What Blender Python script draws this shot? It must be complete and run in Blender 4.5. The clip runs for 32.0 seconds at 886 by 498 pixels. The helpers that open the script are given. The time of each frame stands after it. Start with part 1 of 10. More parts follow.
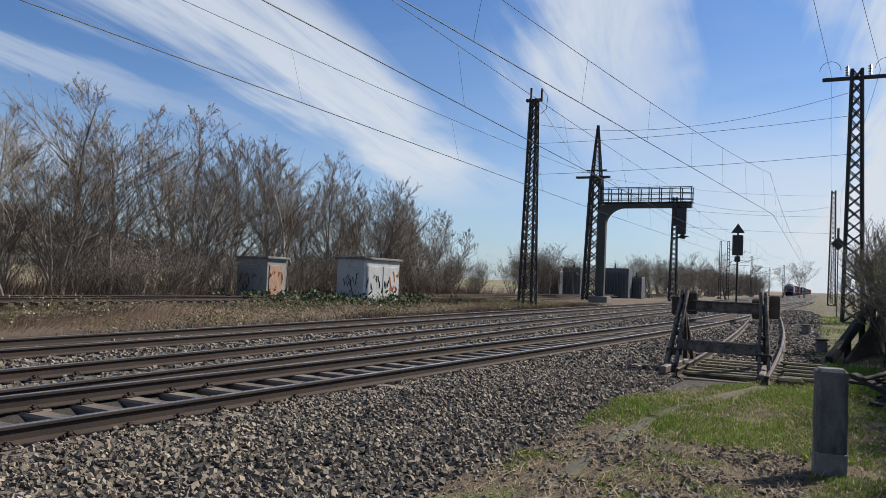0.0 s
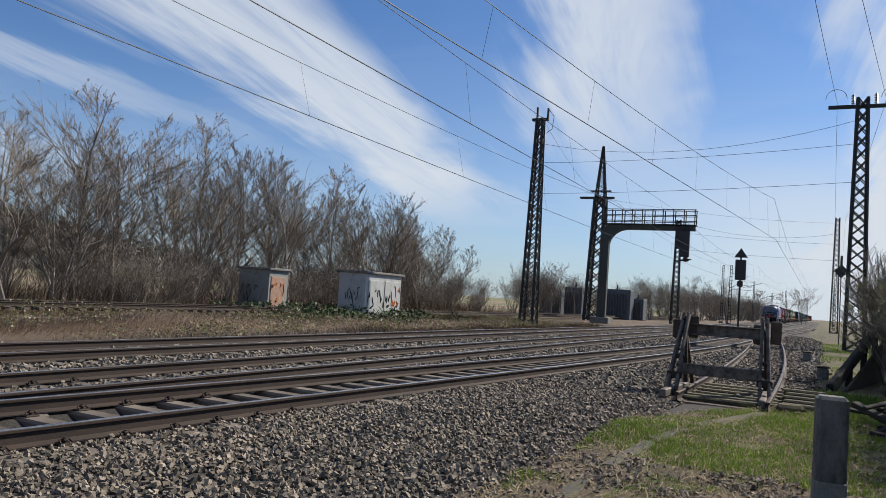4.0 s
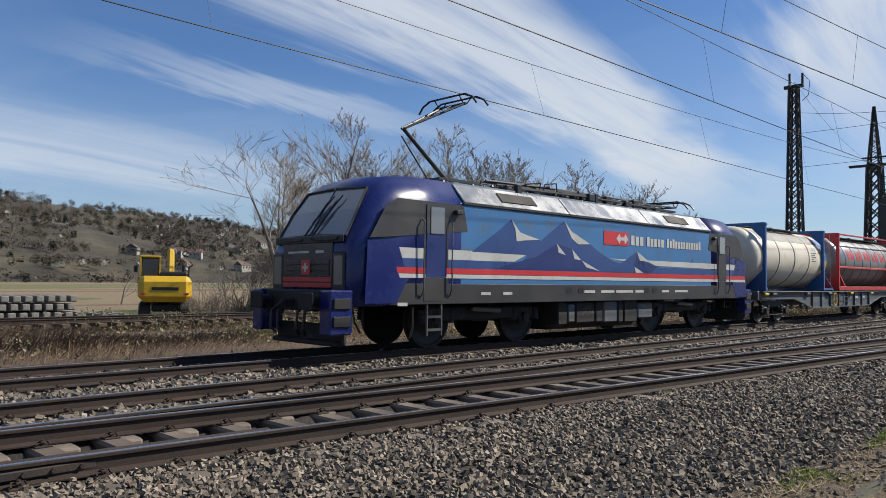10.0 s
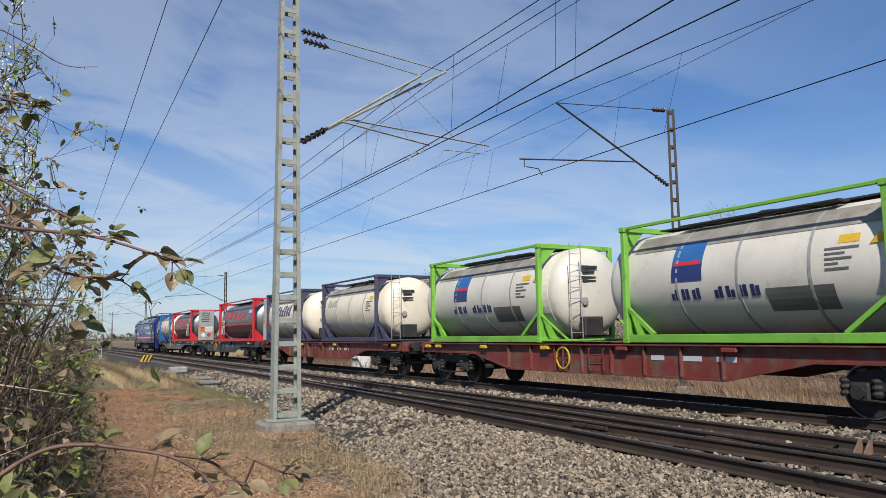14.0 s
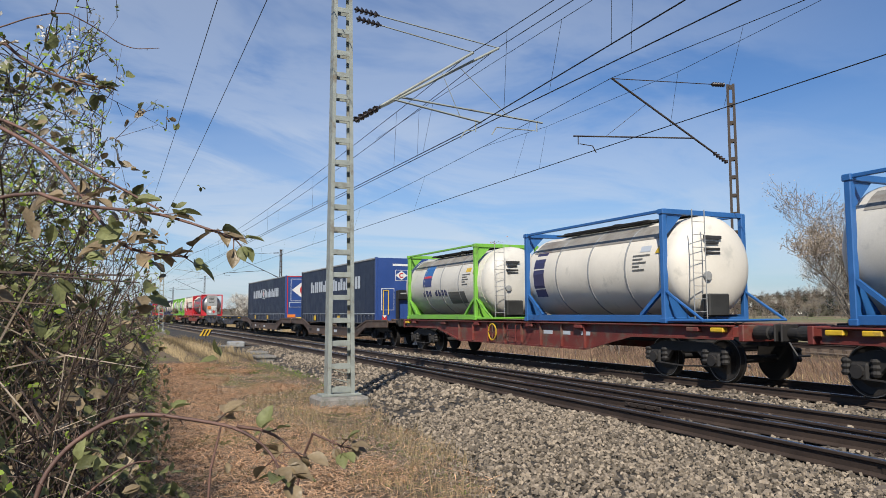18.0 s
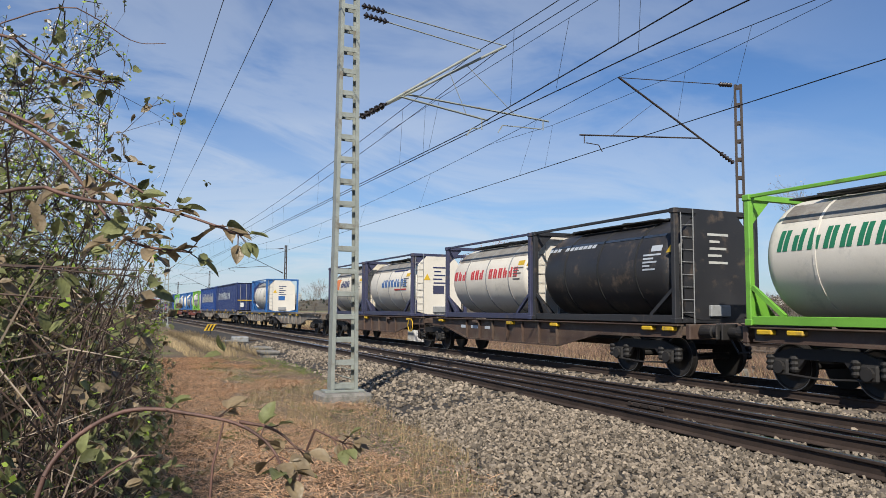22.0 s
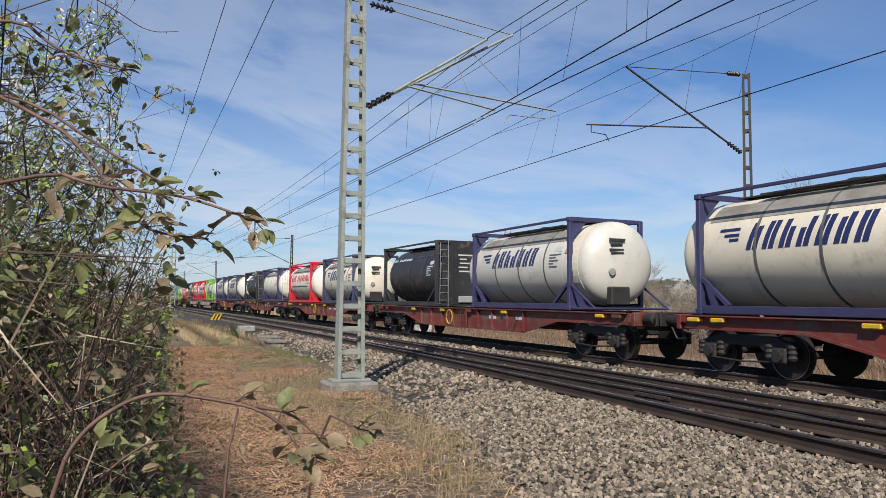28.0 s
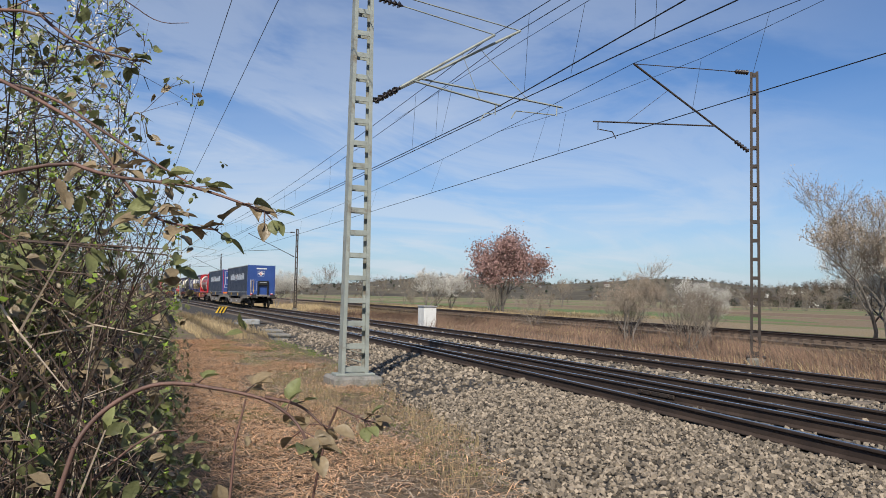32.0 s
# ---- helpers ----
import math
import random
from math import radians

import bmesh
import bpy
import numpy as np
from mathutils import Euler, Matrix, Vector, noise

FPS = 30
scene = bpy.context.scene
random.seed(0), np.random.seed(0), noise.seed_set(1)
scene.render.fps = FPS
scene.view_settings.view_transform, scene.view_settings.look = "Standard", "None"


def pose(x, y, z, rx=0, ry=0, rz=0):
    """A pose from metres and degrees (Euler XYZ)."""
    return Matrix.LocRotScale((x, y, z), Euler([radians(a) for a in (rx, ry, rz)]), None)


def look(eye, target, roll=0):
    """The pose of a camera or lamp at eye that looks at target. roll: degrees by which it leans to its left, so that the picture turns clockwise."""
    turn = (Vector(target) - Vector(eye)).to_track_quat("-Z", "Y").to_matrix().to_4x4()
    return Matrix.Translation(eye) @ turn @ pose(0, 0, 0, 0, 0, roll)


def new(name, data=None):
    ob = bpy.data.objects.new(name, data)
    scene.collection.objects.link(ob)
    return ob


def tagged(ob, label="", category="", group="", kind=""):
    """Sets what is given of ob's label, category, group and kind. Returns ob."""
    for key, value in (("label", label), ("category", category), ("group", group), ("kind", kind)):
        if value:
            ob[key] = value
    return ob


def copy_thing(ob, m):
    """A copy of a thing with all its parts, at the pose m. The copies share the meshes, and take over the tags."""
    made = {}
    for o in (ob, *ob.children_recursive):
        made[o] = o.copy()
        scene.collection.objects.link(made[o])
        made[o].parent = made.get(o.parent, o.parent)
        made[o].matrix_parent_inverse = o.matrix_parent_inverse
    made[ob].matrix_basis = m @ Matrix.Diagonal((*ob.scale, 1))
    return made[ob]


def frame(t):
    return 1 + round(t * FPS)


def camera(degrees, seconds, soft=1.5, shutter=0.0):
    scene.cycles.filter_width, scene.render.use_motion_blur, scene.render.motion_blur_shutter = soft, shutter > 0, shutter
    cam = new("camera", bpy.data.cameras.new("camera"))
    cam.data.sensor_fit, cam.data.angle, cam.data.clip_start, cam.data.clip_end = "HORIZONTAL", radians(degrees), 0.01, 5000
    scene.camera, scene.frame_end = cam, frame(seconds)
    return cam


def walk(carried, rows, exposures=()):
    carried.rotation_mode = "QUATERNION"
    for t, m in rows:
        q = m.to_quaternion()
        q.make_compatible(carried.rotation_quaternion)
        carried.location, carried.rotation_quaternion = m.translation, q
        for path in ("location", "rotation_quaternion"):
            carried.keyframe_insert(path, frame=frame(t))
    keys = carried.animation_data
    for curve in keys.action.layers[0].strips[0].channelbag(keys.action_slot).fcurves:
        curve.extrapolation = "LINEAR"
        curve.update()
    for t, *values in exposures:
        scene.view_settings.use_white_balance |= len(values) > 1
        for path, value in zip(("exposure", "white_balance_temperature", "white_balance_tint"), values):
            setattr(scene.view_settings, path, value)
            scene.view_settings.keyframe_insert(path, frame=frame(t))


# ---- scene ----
cam = camera(61.03, 32.0, soft=0.5)

# camera rows: seconds, place, yaw, pitch, roll
PATH = [
    (0, 0, 0, 1.48, 26.66, 2.16, -2.35), (0.5, 0, 0, 1.48, 26.52, 2.29, -2.84),
    (1, 0, 0, 1.48, 26.34, 2.74, -3.16), (1.5, 0, 0, 1.48, 26.27, 3.06, -3.48),
    (2, 0, 0, 1.48, 26.25, 3.27, -3.69), (2.5, 0, 0, 1.48, 26.38, 3.41, -3.68),
    (3, 0, 0, 1.48, 26.56, 3.5, -3.87), (3.5, 0, 0, 1.48, 26.68, 3.46, -4.09),
    (5.5, 0, 0, 1.48, 27.05, 3.05, -3.21), (6, 0, 0, 1.48, 26.59, 3.07, -2.84),
    (6.5, 0, 0, 1.48, 26.17, 2.99, -2.34), (7, 0, 0, 1.48, 25.86, 2.59, -2.1),
    (7.5, 0, 0, 1.48, 26, 2.16, -2.14), (8, 0, 0, 1.48, 26.02, 1.76, -2.15),
    (8.5, 0, 0, 1.48, 26.07, 1.33, -2.25), (9, 0, 0, 1.48, 26.29, 1.32, -2.05),
    (9.5, 0, 0, 1.48, 28.48, 1.65, -1.53), (9.7, 0, 0, 1.48, 33.19, 1.78, -1.34),
    (9.9, 0, -0.039, 1.48, 40.2, 1.92, -1.13), (10, 0, -0.083, 1.48, 45.3, 2.41, -0.6),
    (10.2, 0, -0.209, 1.48, 62.54, 3.01, -0.33), (10.5, 0, -0.45, 1.48, 91, 3.95, -0.19),
    (10.7, 0, -0.615, 1.48, 109.93, 5.18, -0.45), (10.8, 0, -0.691, 1.48, 119.35, 5.68, -0.5),
    (11, 0, -0.817, 1.48, 135.4, 6.05, -0.25), (11.1, 0, -0.861, 1.48, 141.17, 6.2, -0.05),
    (11.3, 0, -0.9, 1.48, 147.74, 6.29, 0.3), (11.5, -0.005, -0.899, 1.481, 149.73, 6.27, 0.56),
    (12, -0.004, -0.899, 1.481, 149.79, 6.32, 0.61), (12.5, -0.005, -0.9, 1.48, 149.81, 6.28, 0.59),
    (13, -0.006, -0.899, 1.48, 149.95, 6.22, 0.55), (13.5, -0.008, -0.899, 1.481, 150.64, 6.3, 0.62),
    (14, -0.009, -0.899, 1.481, 151.44, 6.46, 0.85), (14.5, -0.009, -0.899, 1.482, 151.91, 6.52, 0.95),
    (16.5, 0.001, -0.9, 1.482, 153.99, 5.54, 0.19), (17, 0.001, -0.9, 1.481, 154.58, 5.28, 0.21),
    (17.5, -0.001, -0.9, 1.48, 155.07, 4.97, 0.26), (18, -0.003, -0.9, 1.481, 155.35, 4.83, 0.27),
    (18.5, -0.005, -0.899, 1.482, 155.52, 4.79, 0.14), (19, -0.007, -0.899, 1.482, 155.67, 4.8, 0.06),
    (19.5, -0.007, -0.899, 1.482, 155.79, 4.79, -0.17), (20, -0.006, -0.899, 1.482, 155.84, 4.66, -0.37),
    (20.5, -0.006, -0.899, 1.483, 155.83, 4.64, -0.42), (21, -0.005, -0.899, 1.483, 155.72, 4.65, -0.61),
    (21.5, -0.004, -0.899, 1.483, 155.68, 4.7, -0.61), (22, -0.004, -0.899, 1.482, 155.66, 4.64, -0.39),
    (22.5, -0.003, -0.9, 1.482, 155.52, 4.66, -0.24), (23, -0.002, -0.9, 1.482, 155.45, 4.72, -0.2),
    (23.5, -0.001, -0.9, 1.482, 155.41, 4.81, -0.19), (24, -0.001, -0.9, 1.483, 155.47, 4.9, -0.25),
    (24.5, -0, -0.9, 1.483, 155.64, 4.98, -0.22), (25, -0.002, -0.9, 1.483, 155.77, 4.95, -0.06),
    (25.5, -0.003, -0.899, 1.482, 155.84, 4.78, -0.1), (27.5, 0.011, -0.901, 1.477, 156.12, 3.98, -0.38),
    (28, 0.011, -0.901, 1.477, 156.09, 3.87, -0.49), (28.5, 0.008, -0.901, 1.477, 155.98, 3.81, -0.52),
    (29, 0.006, -0.901, 1.477, 155.91, 3.86, -0.48), (29.5, 0.005, -0.901, 1.477, 155.99, 3.93, -0.45),
    (30, 0.007, -0.901, 1.476, 156.08, 3.87, -0.53), (30.5, 0.01, -0.902, 1.475, 156.18, 3.69, -0.6),
    (31, 0.013, -0.902, 1.473, 156.31, 3.47, -0.74), (31.5, 0.016, -0.902, 1.472, 156.35, 3.35, -1.03),
    (32, 0.017, -0.903, 1.473, 156.42, 3.54, -1.15),
]
walk(cam, [(t, pose(x, y, z, 90 + p, r, w)) for t, x, y, z, w, p, r in PATH],
     exposures=[(0.0, 0.4), (10.3, 0.38), (11.0, 0.85), (11.6, 0.4), (32.0, 0.4)])

# ---- light ----
SUN_AZ, SUN_EL = radians(33), radians(42)      # azimuth from +Y towards +X
sun_way = Vector((math.sin(SUN_AZ) * math.cos(SUN_EL), math.cos(SUN_AZ) * math.cos(SUN_EL), math.sin(SUN_EL)))
sun = new("sun", bpy.data.lights.new("sun", "SUN"))
sun.data.energy, sun.data.angle, sun.data.color = 4.9, radians(0.55), (1.0, 0.93, 0.82)
sun.matrix_world = look(sun_way * 50, (0, 0, 0))


def build_world():
    w = bpy.data.worlds.new("sky")
    scene.world = w
    w.use_nodes = True
    nt = w.node_tree
    nt.nodes.clear()
    N, L = nt.nodes.new, nt.links.new
    out, bg = N("ShaderNodeOutputWorld"), N("ShaderNodeBackground")
    sky = N("ShaderNodeTexSky")
    sky.sky_type, sky.sun_disc = "NISHITA", False
    sky.sun_elevation, sky.sun_rotation = SUN_EL, SUN_AZ
    sky.air_density, sky.dust_density, sky.ozone_density = 1.0, 0.6, 1.6
    co = N("ShaderNodeTexCoord")
    sep = N("ShaderNodeSeparateXYZ")
    L(co.outputs["Generated"], sep.inputs[0])

    def math_node(op, a, b=None, clamp=False):
        n = N("ShaderNodeMath")
        n.operation, n.use_clamp = op, clamp
        for i, v in enumerate((a, b)):
            if v is None:
                continue
            if isinstance(v, (int, float)):
                n.inputs[i].default_value = v
            else:
                L(v, n.inputs[i])
        return n.outputs[0]

    # cirrus sheet at a flat ceiling: direction / (height + small)
    h = math_node("MAXIMUM", math_node("ADD", sep.outputs[2], 0.12), 0.03)
    u, v = math_node("DIVIDE", sep.outputs[0], h), math_node("DIVIDE", sep.outputs[1], h)
    flat = N("ShaderNodeCombineXYZ")
    L(u, flat.inputs[0]); L(v, flat.inputs[1])

    def streaks(angle, sx, sy, scale, detail, rough, dist, seed):
        mp = N("ShaderNodeMapping")
        mp.vector_type = "TEXTURE"
        mp.inputs["Rotation"].default_value = (0, 0, angle)
        mp.inputs["Scale"].default_value = (sx, sy, 1)
        mp.inputs["Location"].default_value = (seed, seed * 0.7, seed * 1.3)
        L(flat.outputs[0], mp.inputs[0])
        n = N("ShaderNodeTexNoise")
        n.inputs["Scale"].default_value, n.inputs["Detail"].default_value = scale, detail
        n.inputs["Roughness"].default_value, n.inputs["Distortion"].default_value = rough, dist
        L(mp.outputs[0], n.inputs["Vector"])
        return n.outputs[0]

    def ramp(val, lo, hi):
        r = N("ShaderNodeMapRange")
        r.interpolation_type = "SMOOTHSTEP"
        r.inputs[1].default_value, r.inputs[2].default_value = lo, hi
        L(val, r.inputs[0])
        return r.outputs[0]

    fine = streaks(radians(97), 1.9, 0.22, 1.0, 8, 0.62, 0.9, 7.7)
    broad = streaks(radians(100), 2.6, 0.9, 1.0, 5, 0.5, 0.6, 4.1)
    veil = streaks(radians(20), 1.3, 0.85, 0.9, 6, 0.6, 0.6, 1.9)
    wobble = math_node("MULTIPLY", math_node("SUBTRACT", streaks(radians(95), 1.6, 0.8, 1.1, 4, 0.55, 0.3, 5.2), 0.5), 0.9)
    fray = math_node("MULTIPLY", math_node("SUBTRACT", fine, 0.5), 0.5)
    side = math_node("ADD", math_node("ADD", u, wobble), fray)

    def plume(u0, lean, width, near, far, amount=1.0):
        """A long cirrus plume lying along the wind, from near to far on the cloud ceiling."""
        off = math_node("ABSOLUTE", math_node("SUBTRACT", side, math_node("ADD", math_node("MULTIPLY", v, lean), u0)))
        body = math_node("SUBTRACT", 1.0, ramp(off, width * 0.25, width))
        ends = math_node("MULTIPLY", ramp(v, near - 0.5, near + 0.5), math_node("SUBTRACT", 1.0, ramp(v, far - 1.2, far + 0.6)))
        return math_node("MULTIPLY", math_node("MULTIPLY", body, ends), amount)

    cover = plume(-1.2, -0.17, 0.42, -0.2, 4.0)
    for other in (plume(-0.1, -0.21, 0.34, 0.2, 3.2), plume(-2.28, 0.01, 0.16, 1.0, 2.3, 0.6), plume(0.55, -0.05, 0.4, 1.4, 6.0), plume(-3.6, 0.1, 0.8, 0.4, 2.6, 0.55)):
        cover = math_node("MAXIMUM", cover, other)
    cover = math_node("MULTIPLY", cover, math_node("ADD", math_node("MULTIPLY", ramp(fine, 0.25, 0.62), 0.5), 0.5))
    # thin haze of ice crystals towards the sun, patchy sheets on the other side
    cover = math_node("ADD", cover, math_node("MULTIPLY", math_node("MULTIPLY", ramp(v, 2.2, 4.2), ramp(u, -1.5, 0.0)), 0.6), True)
    back = ramp(math_node("MULTIPLY", sep.outputs[1], -1.0), 0.45, 0.95)
    sheet = math_node("ADD", math_node("MULTIPLY", ramp(veil, 0.4, 0.6), 0.54), math_node("MULTIPLY", ramp(broad, 0.45, 0.7), 0.25))
    cover = math_node("ADD", cover, math_node("MULTIPLY", sheet, math_node("ADD", math_node("MULTIPLY", back, 0.62), 0.12)), True)
    low = ramp(sep.outputs[2], -0.02, 0.3)
    haze = math_node("SUBTRACT", 1.0, low)
    cover = math_node("ADD", math_node("MULTIPLY", cover, 0.85), math_node("MULTIPLY", haze, 0.35), True)
    mix = N("ShaderNodeMixRGB")
    L(cover, mix.inputs[0])
    tint = N("ShaderNodeMixRGB")
    tint.blend_type, tint.inputs[0].default_value = "MULTIPLY", 1.0
    L(sky.outputs[0], tint.inputs[1])
    tint.inputs[2].default_value = (0.6, 0.86, 1.2, 1)
    L(tint.outputs[0], mix.inputs[1])
    mix.inputs[2].default_value = (7.3, 7.9, 8.7, 1)
    L(mix.outputs[0], bg.inputs[0])
    bg.inputs[1].default_value = 0.07
    L(bg.outputs[0], out.inputs[0])


build_world()

# ---- building helpers ----
class Geo:
    """Lists of corners and faces of one mesh."""

    def __init__(self):
        self.v, self.f = [], []

    def add(self, verts, faces):
        o = len(self.v)
        self.v += [tuple(p) for p in verts]
        self.f += [tuple(i + o for i in q) for q in faces]
        return self

    def box(self, c, s, rot=None, b=0.0):
        hx, hy, hz = s[0] / 2, s[1] / 2, s[2] / 2
        if b <= 0:
            pts = [(x, y, z) for x in (-hx, hx) for y in (-hy, hy) for z in (-hz, hz)]
            fs = [(0, 1, 3, 2), (4, 6, 7, 5), (0, 4, 5, 1), (2, 3, 7, 6), (0, 2, 6, 4), (1, 5, 7, 3)]
        else:
            b = min(b, hx * 0.9, hy * 0.9, hz * 0.9)
            pts, idx = [], {}
            for sx in (-1, 1):
                for sy in (-1, 1):
                    for sz in (-1, 1):
                        for k in range(3):
                            d = [hx - b, hy - b, hz - b]
                            d[k] += b
                            idx[sx, sy, sz, k] = len(pts)
                            pts.append((sx * d[0], sy * d[1], sz * d[2]))
            fs = []
            for k in range(3):
                a1, a2 = (k + 1) % 3, (k + 2) % 3
                for s0 in (-1, 1):
                    q = []
                    for s1, s2 in ((-1, -1), (1, -1), (1, 1), (-1, 1)):
                        t = [0, 0, 0]
                        t[k], t[a1], t[a2] = s0, s1, s2
                        q.append(idx[t[0], t[1], t[2], k])
                    fs.append(tuple(q if s0 > 0 else q[::-1]))
                for s1 in (-1, 1):
                    for s2 in (-1, 1):
                        t0, t1 = [0, 0, 0], [0, 0, 0]
                        t0[k], t0[a1], t0[a2] = -1, s1, s2
                        t1[k], t1[a1], t1[a2] = 1, s1, s2
                        q = (idx[(*t0, a1)], idx[(*t1, a1)], idx[(*t1, a2)], idx[(*t0, a2)])
                        fs.append(q if s1 * s2 > 0 else q[::-1])
            for sx in (-1, 1):
                for sy in (-1, 1):
                    for sz in (-1, 1):
                        q = tuple(idx[sx, sy, sz, k] for k in range(3))
                        fs.append(q if sx * sy * sz > 0 else q[::-1])
        if rot is not None:
            pts = [rot @ Vector(p) for p in pts]
        return self.add([(p[0] + c[0], p[1] + c[1], p[2] + c[2]) for p in pts], fs)

    def beam(self, p0, p1, w, h=None, b=0.0):
        """A bar of section w x h between two points."""
        p0, p1 = Vector(p0), Vector(p1)
        d = p1 - p0
        q = d.to_track_quat("Y", "Z").to_matrix()
        return self.box((p0 + p1) / 2, (w, d.length, w if h is None else h), q, b)

    def cyl(self, p0, p1, r0, r1=None, n=8, caps=True):
        p0, p1 = Vector(p0), Vector(p1)
        r1 = r0 if r1 is None else r1
        d = (p1 - p0).normalized()
        a = d.orthogonal().normalized()
        c = d.cross(a)
        ring = [math.cos(2 * math.pi * i / n) * a + math.sin(2 * math.pi * i / n) * c for i in range(n)]
        pts = [p0 + r0 * q for q in ring] + [p1 + r1 * q for q in ring]
        fs = [(i, (i + 1) % n, n + (i + 1) % n, n + i) for i in range(n)]
        if caps:
            fs += [tuple(range(n))[::-1], tuple(range(n, 2 * n))]
        return self.add(pts, fs)

    def tube(self, pts, r, n=6):
        P = [Vector(p) for p in pts]
        dirs = [(b - a).normalized() for a, b in zip(P, P[1:])]
        dirs = [dirs[0]] + [(u + v).normalized() if (u + v).length > 1e-4 else v for u, v in zip(dirs, dirs[1:])] + [dirs[-1]]
        a, V = dirs[0].orthogonal().normalized(), []
        for p, d in zip(P, dirs):
            a = (a - d * a.dot(d)).normalized()
            c, rr = d.cross(a), r if not callable(r) else r(p)
            V += [p + rr * (math.cos(2 * math.pi * i / n) * a + math.sin(2 * math.pi * i / n) * c) for i in range(n)]
        k = len(P)
        F = [(j * n + i, j * n + (i + 1) % n, (j + 1) * n + (i + 1) % n, (j + 1) * n + i) for j in range(k - 1) for i in range(n)]
        return self.add(V, F + [tuple(range(n))[::-1], tuple(range((k - 1) * n, k * n))])

    def lathe(self, prof, o=(0, 0, 0), axis="Y", n=24, a0=0.0, a1=2 * math.pi):
        """prof: (radius, place along the axis)."""
        full = abs(a1 - a0 - 2 * math.pi) < 1e-6
        m = n if full else n + 1
        pts = []
        for r, h in prof:
            for i in range(m):
                t = a0 + (a1 - a0) * i / n
                x, y = r * math.cos(t), r * math.sin(t)
                p = {"Y": (x, h, y), "Z": (x, y, h), "X": (h, x, y)}[axis]
                pts.append((p[0] + o[0], p[1] + o[1], p[2] + o[2]))
        fs = []
        for k in range(len(prof) - 1):
            for i in range(n):
                j = (i + 1) % m
                fs.append((k * m + i, (k + 1) * m + i, (k + 1) * m + j, k * m + j))
        if axis != "Y":
            fs = [q[::-1] for q in fs]
        return self.add(pts, fs)

    def prism(self, poly, depth, m=None):
        """A plate: polygon in local x, y, thickness along local z, set by the matrix m."""
        n = len(poly)
        pts = [Vector((x, y, 0)) for x, y in poly] + [Vector((x, y, depth)) for x, y in poly]
        if m is not None:
            pts = [m @ p for p in pts]
        fs = [tuple(range(n))[::-1], tuple(range(n, 2 * n))]
        fs += [(i, (i + 1) % n, n + (i + 1) % n, n + i) for i in range(n)]
        return self.add(pts, fs)

    def sweep(self, prof, path, close=True):
        """prof: (x, z) section carried along path points with no turn of the section."""
        n = len(prof)
        pts = [(p[0] + x, p[1], p[2] + z) for p in path for x, z in prof]
        fs = []
        for k in range(len(path) - 1):
            for i in range(n if close else n - 1):
                j = (i + 1) % n
                fs.append((k * n + i, k * n + j, (k + 1) * n + j, (k + 1) * n + i))
        if close:
            o = (len(path) - 1) * n
            fs += [tuple(range(n))[::-1], tuple(range(o, o + n))]
        return self.add(pts, fs)

    def data(self, name, mat, smooth=False):
        me = bpy.data.meshes.new(name)
        me.from_pydata(self.v, [], self.f)
        me.materials.append(mat)
        if smooth:
            me.shade_smooth()
        me.update()
        return me


def part(name, geo, mat, parent=None, label="", smooth=False, at=None):
    me = geo.data(name, mat, smooth) if isinstance(geo, Geo) else geo
    ob = new(name, me)
    if parent is not None:
        ob.parent = parent
    if at is not None:
        ob.matrix_basis = at
    if label:
        ob["label"] = label
    return ob


def thing(name, label, category, group="", at=None, kind=""):
    ob = new(name)
    if at is not None:
        ob.matrix_basis = at
    return tagged(ob, label, category, group, kind)


def solid(name, geo, mat, label, category, group="", kind="", smooth=False, at=None):
    return tagged(part(name, geo, mat, smooth=smooth, at=at), label, category, group, kind)


def arrays(name, verts, faces, mat, smooth=False):
    """A big mesh from numpy arrays (all faces with the same count of corners)."""
    me = bpy.data.meshes.new(name)
    nf, k = faces.shape
    me.vertices.add(len(verts)); me.loops.add(nf * k); me.polygons.add(nf)
    me.vertices.foreach_set("co", verts.astype(np.float32).ravel())
    me.loops.foreach_set("vertex_index", faces.astype(np.int32).ravel())
    me.polygons.foreach_set("loop_start", np.arange(0, nf * k, k, dtype=np.int32))
    me.polygons.foreach_set("loop_total", np.full(nf, k, dtype=np.int32))
    me.polygons.foreach_set("use_smooth", np.full(nf, smooth))
    me.materials.append(mat)
    me.update(calc_edges=True)
    me.validate()
    return new(name, me)


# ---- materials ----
ALBEDO_SCALE = 0.7        # scales all base colours down, so shade renders darker under the strong sun


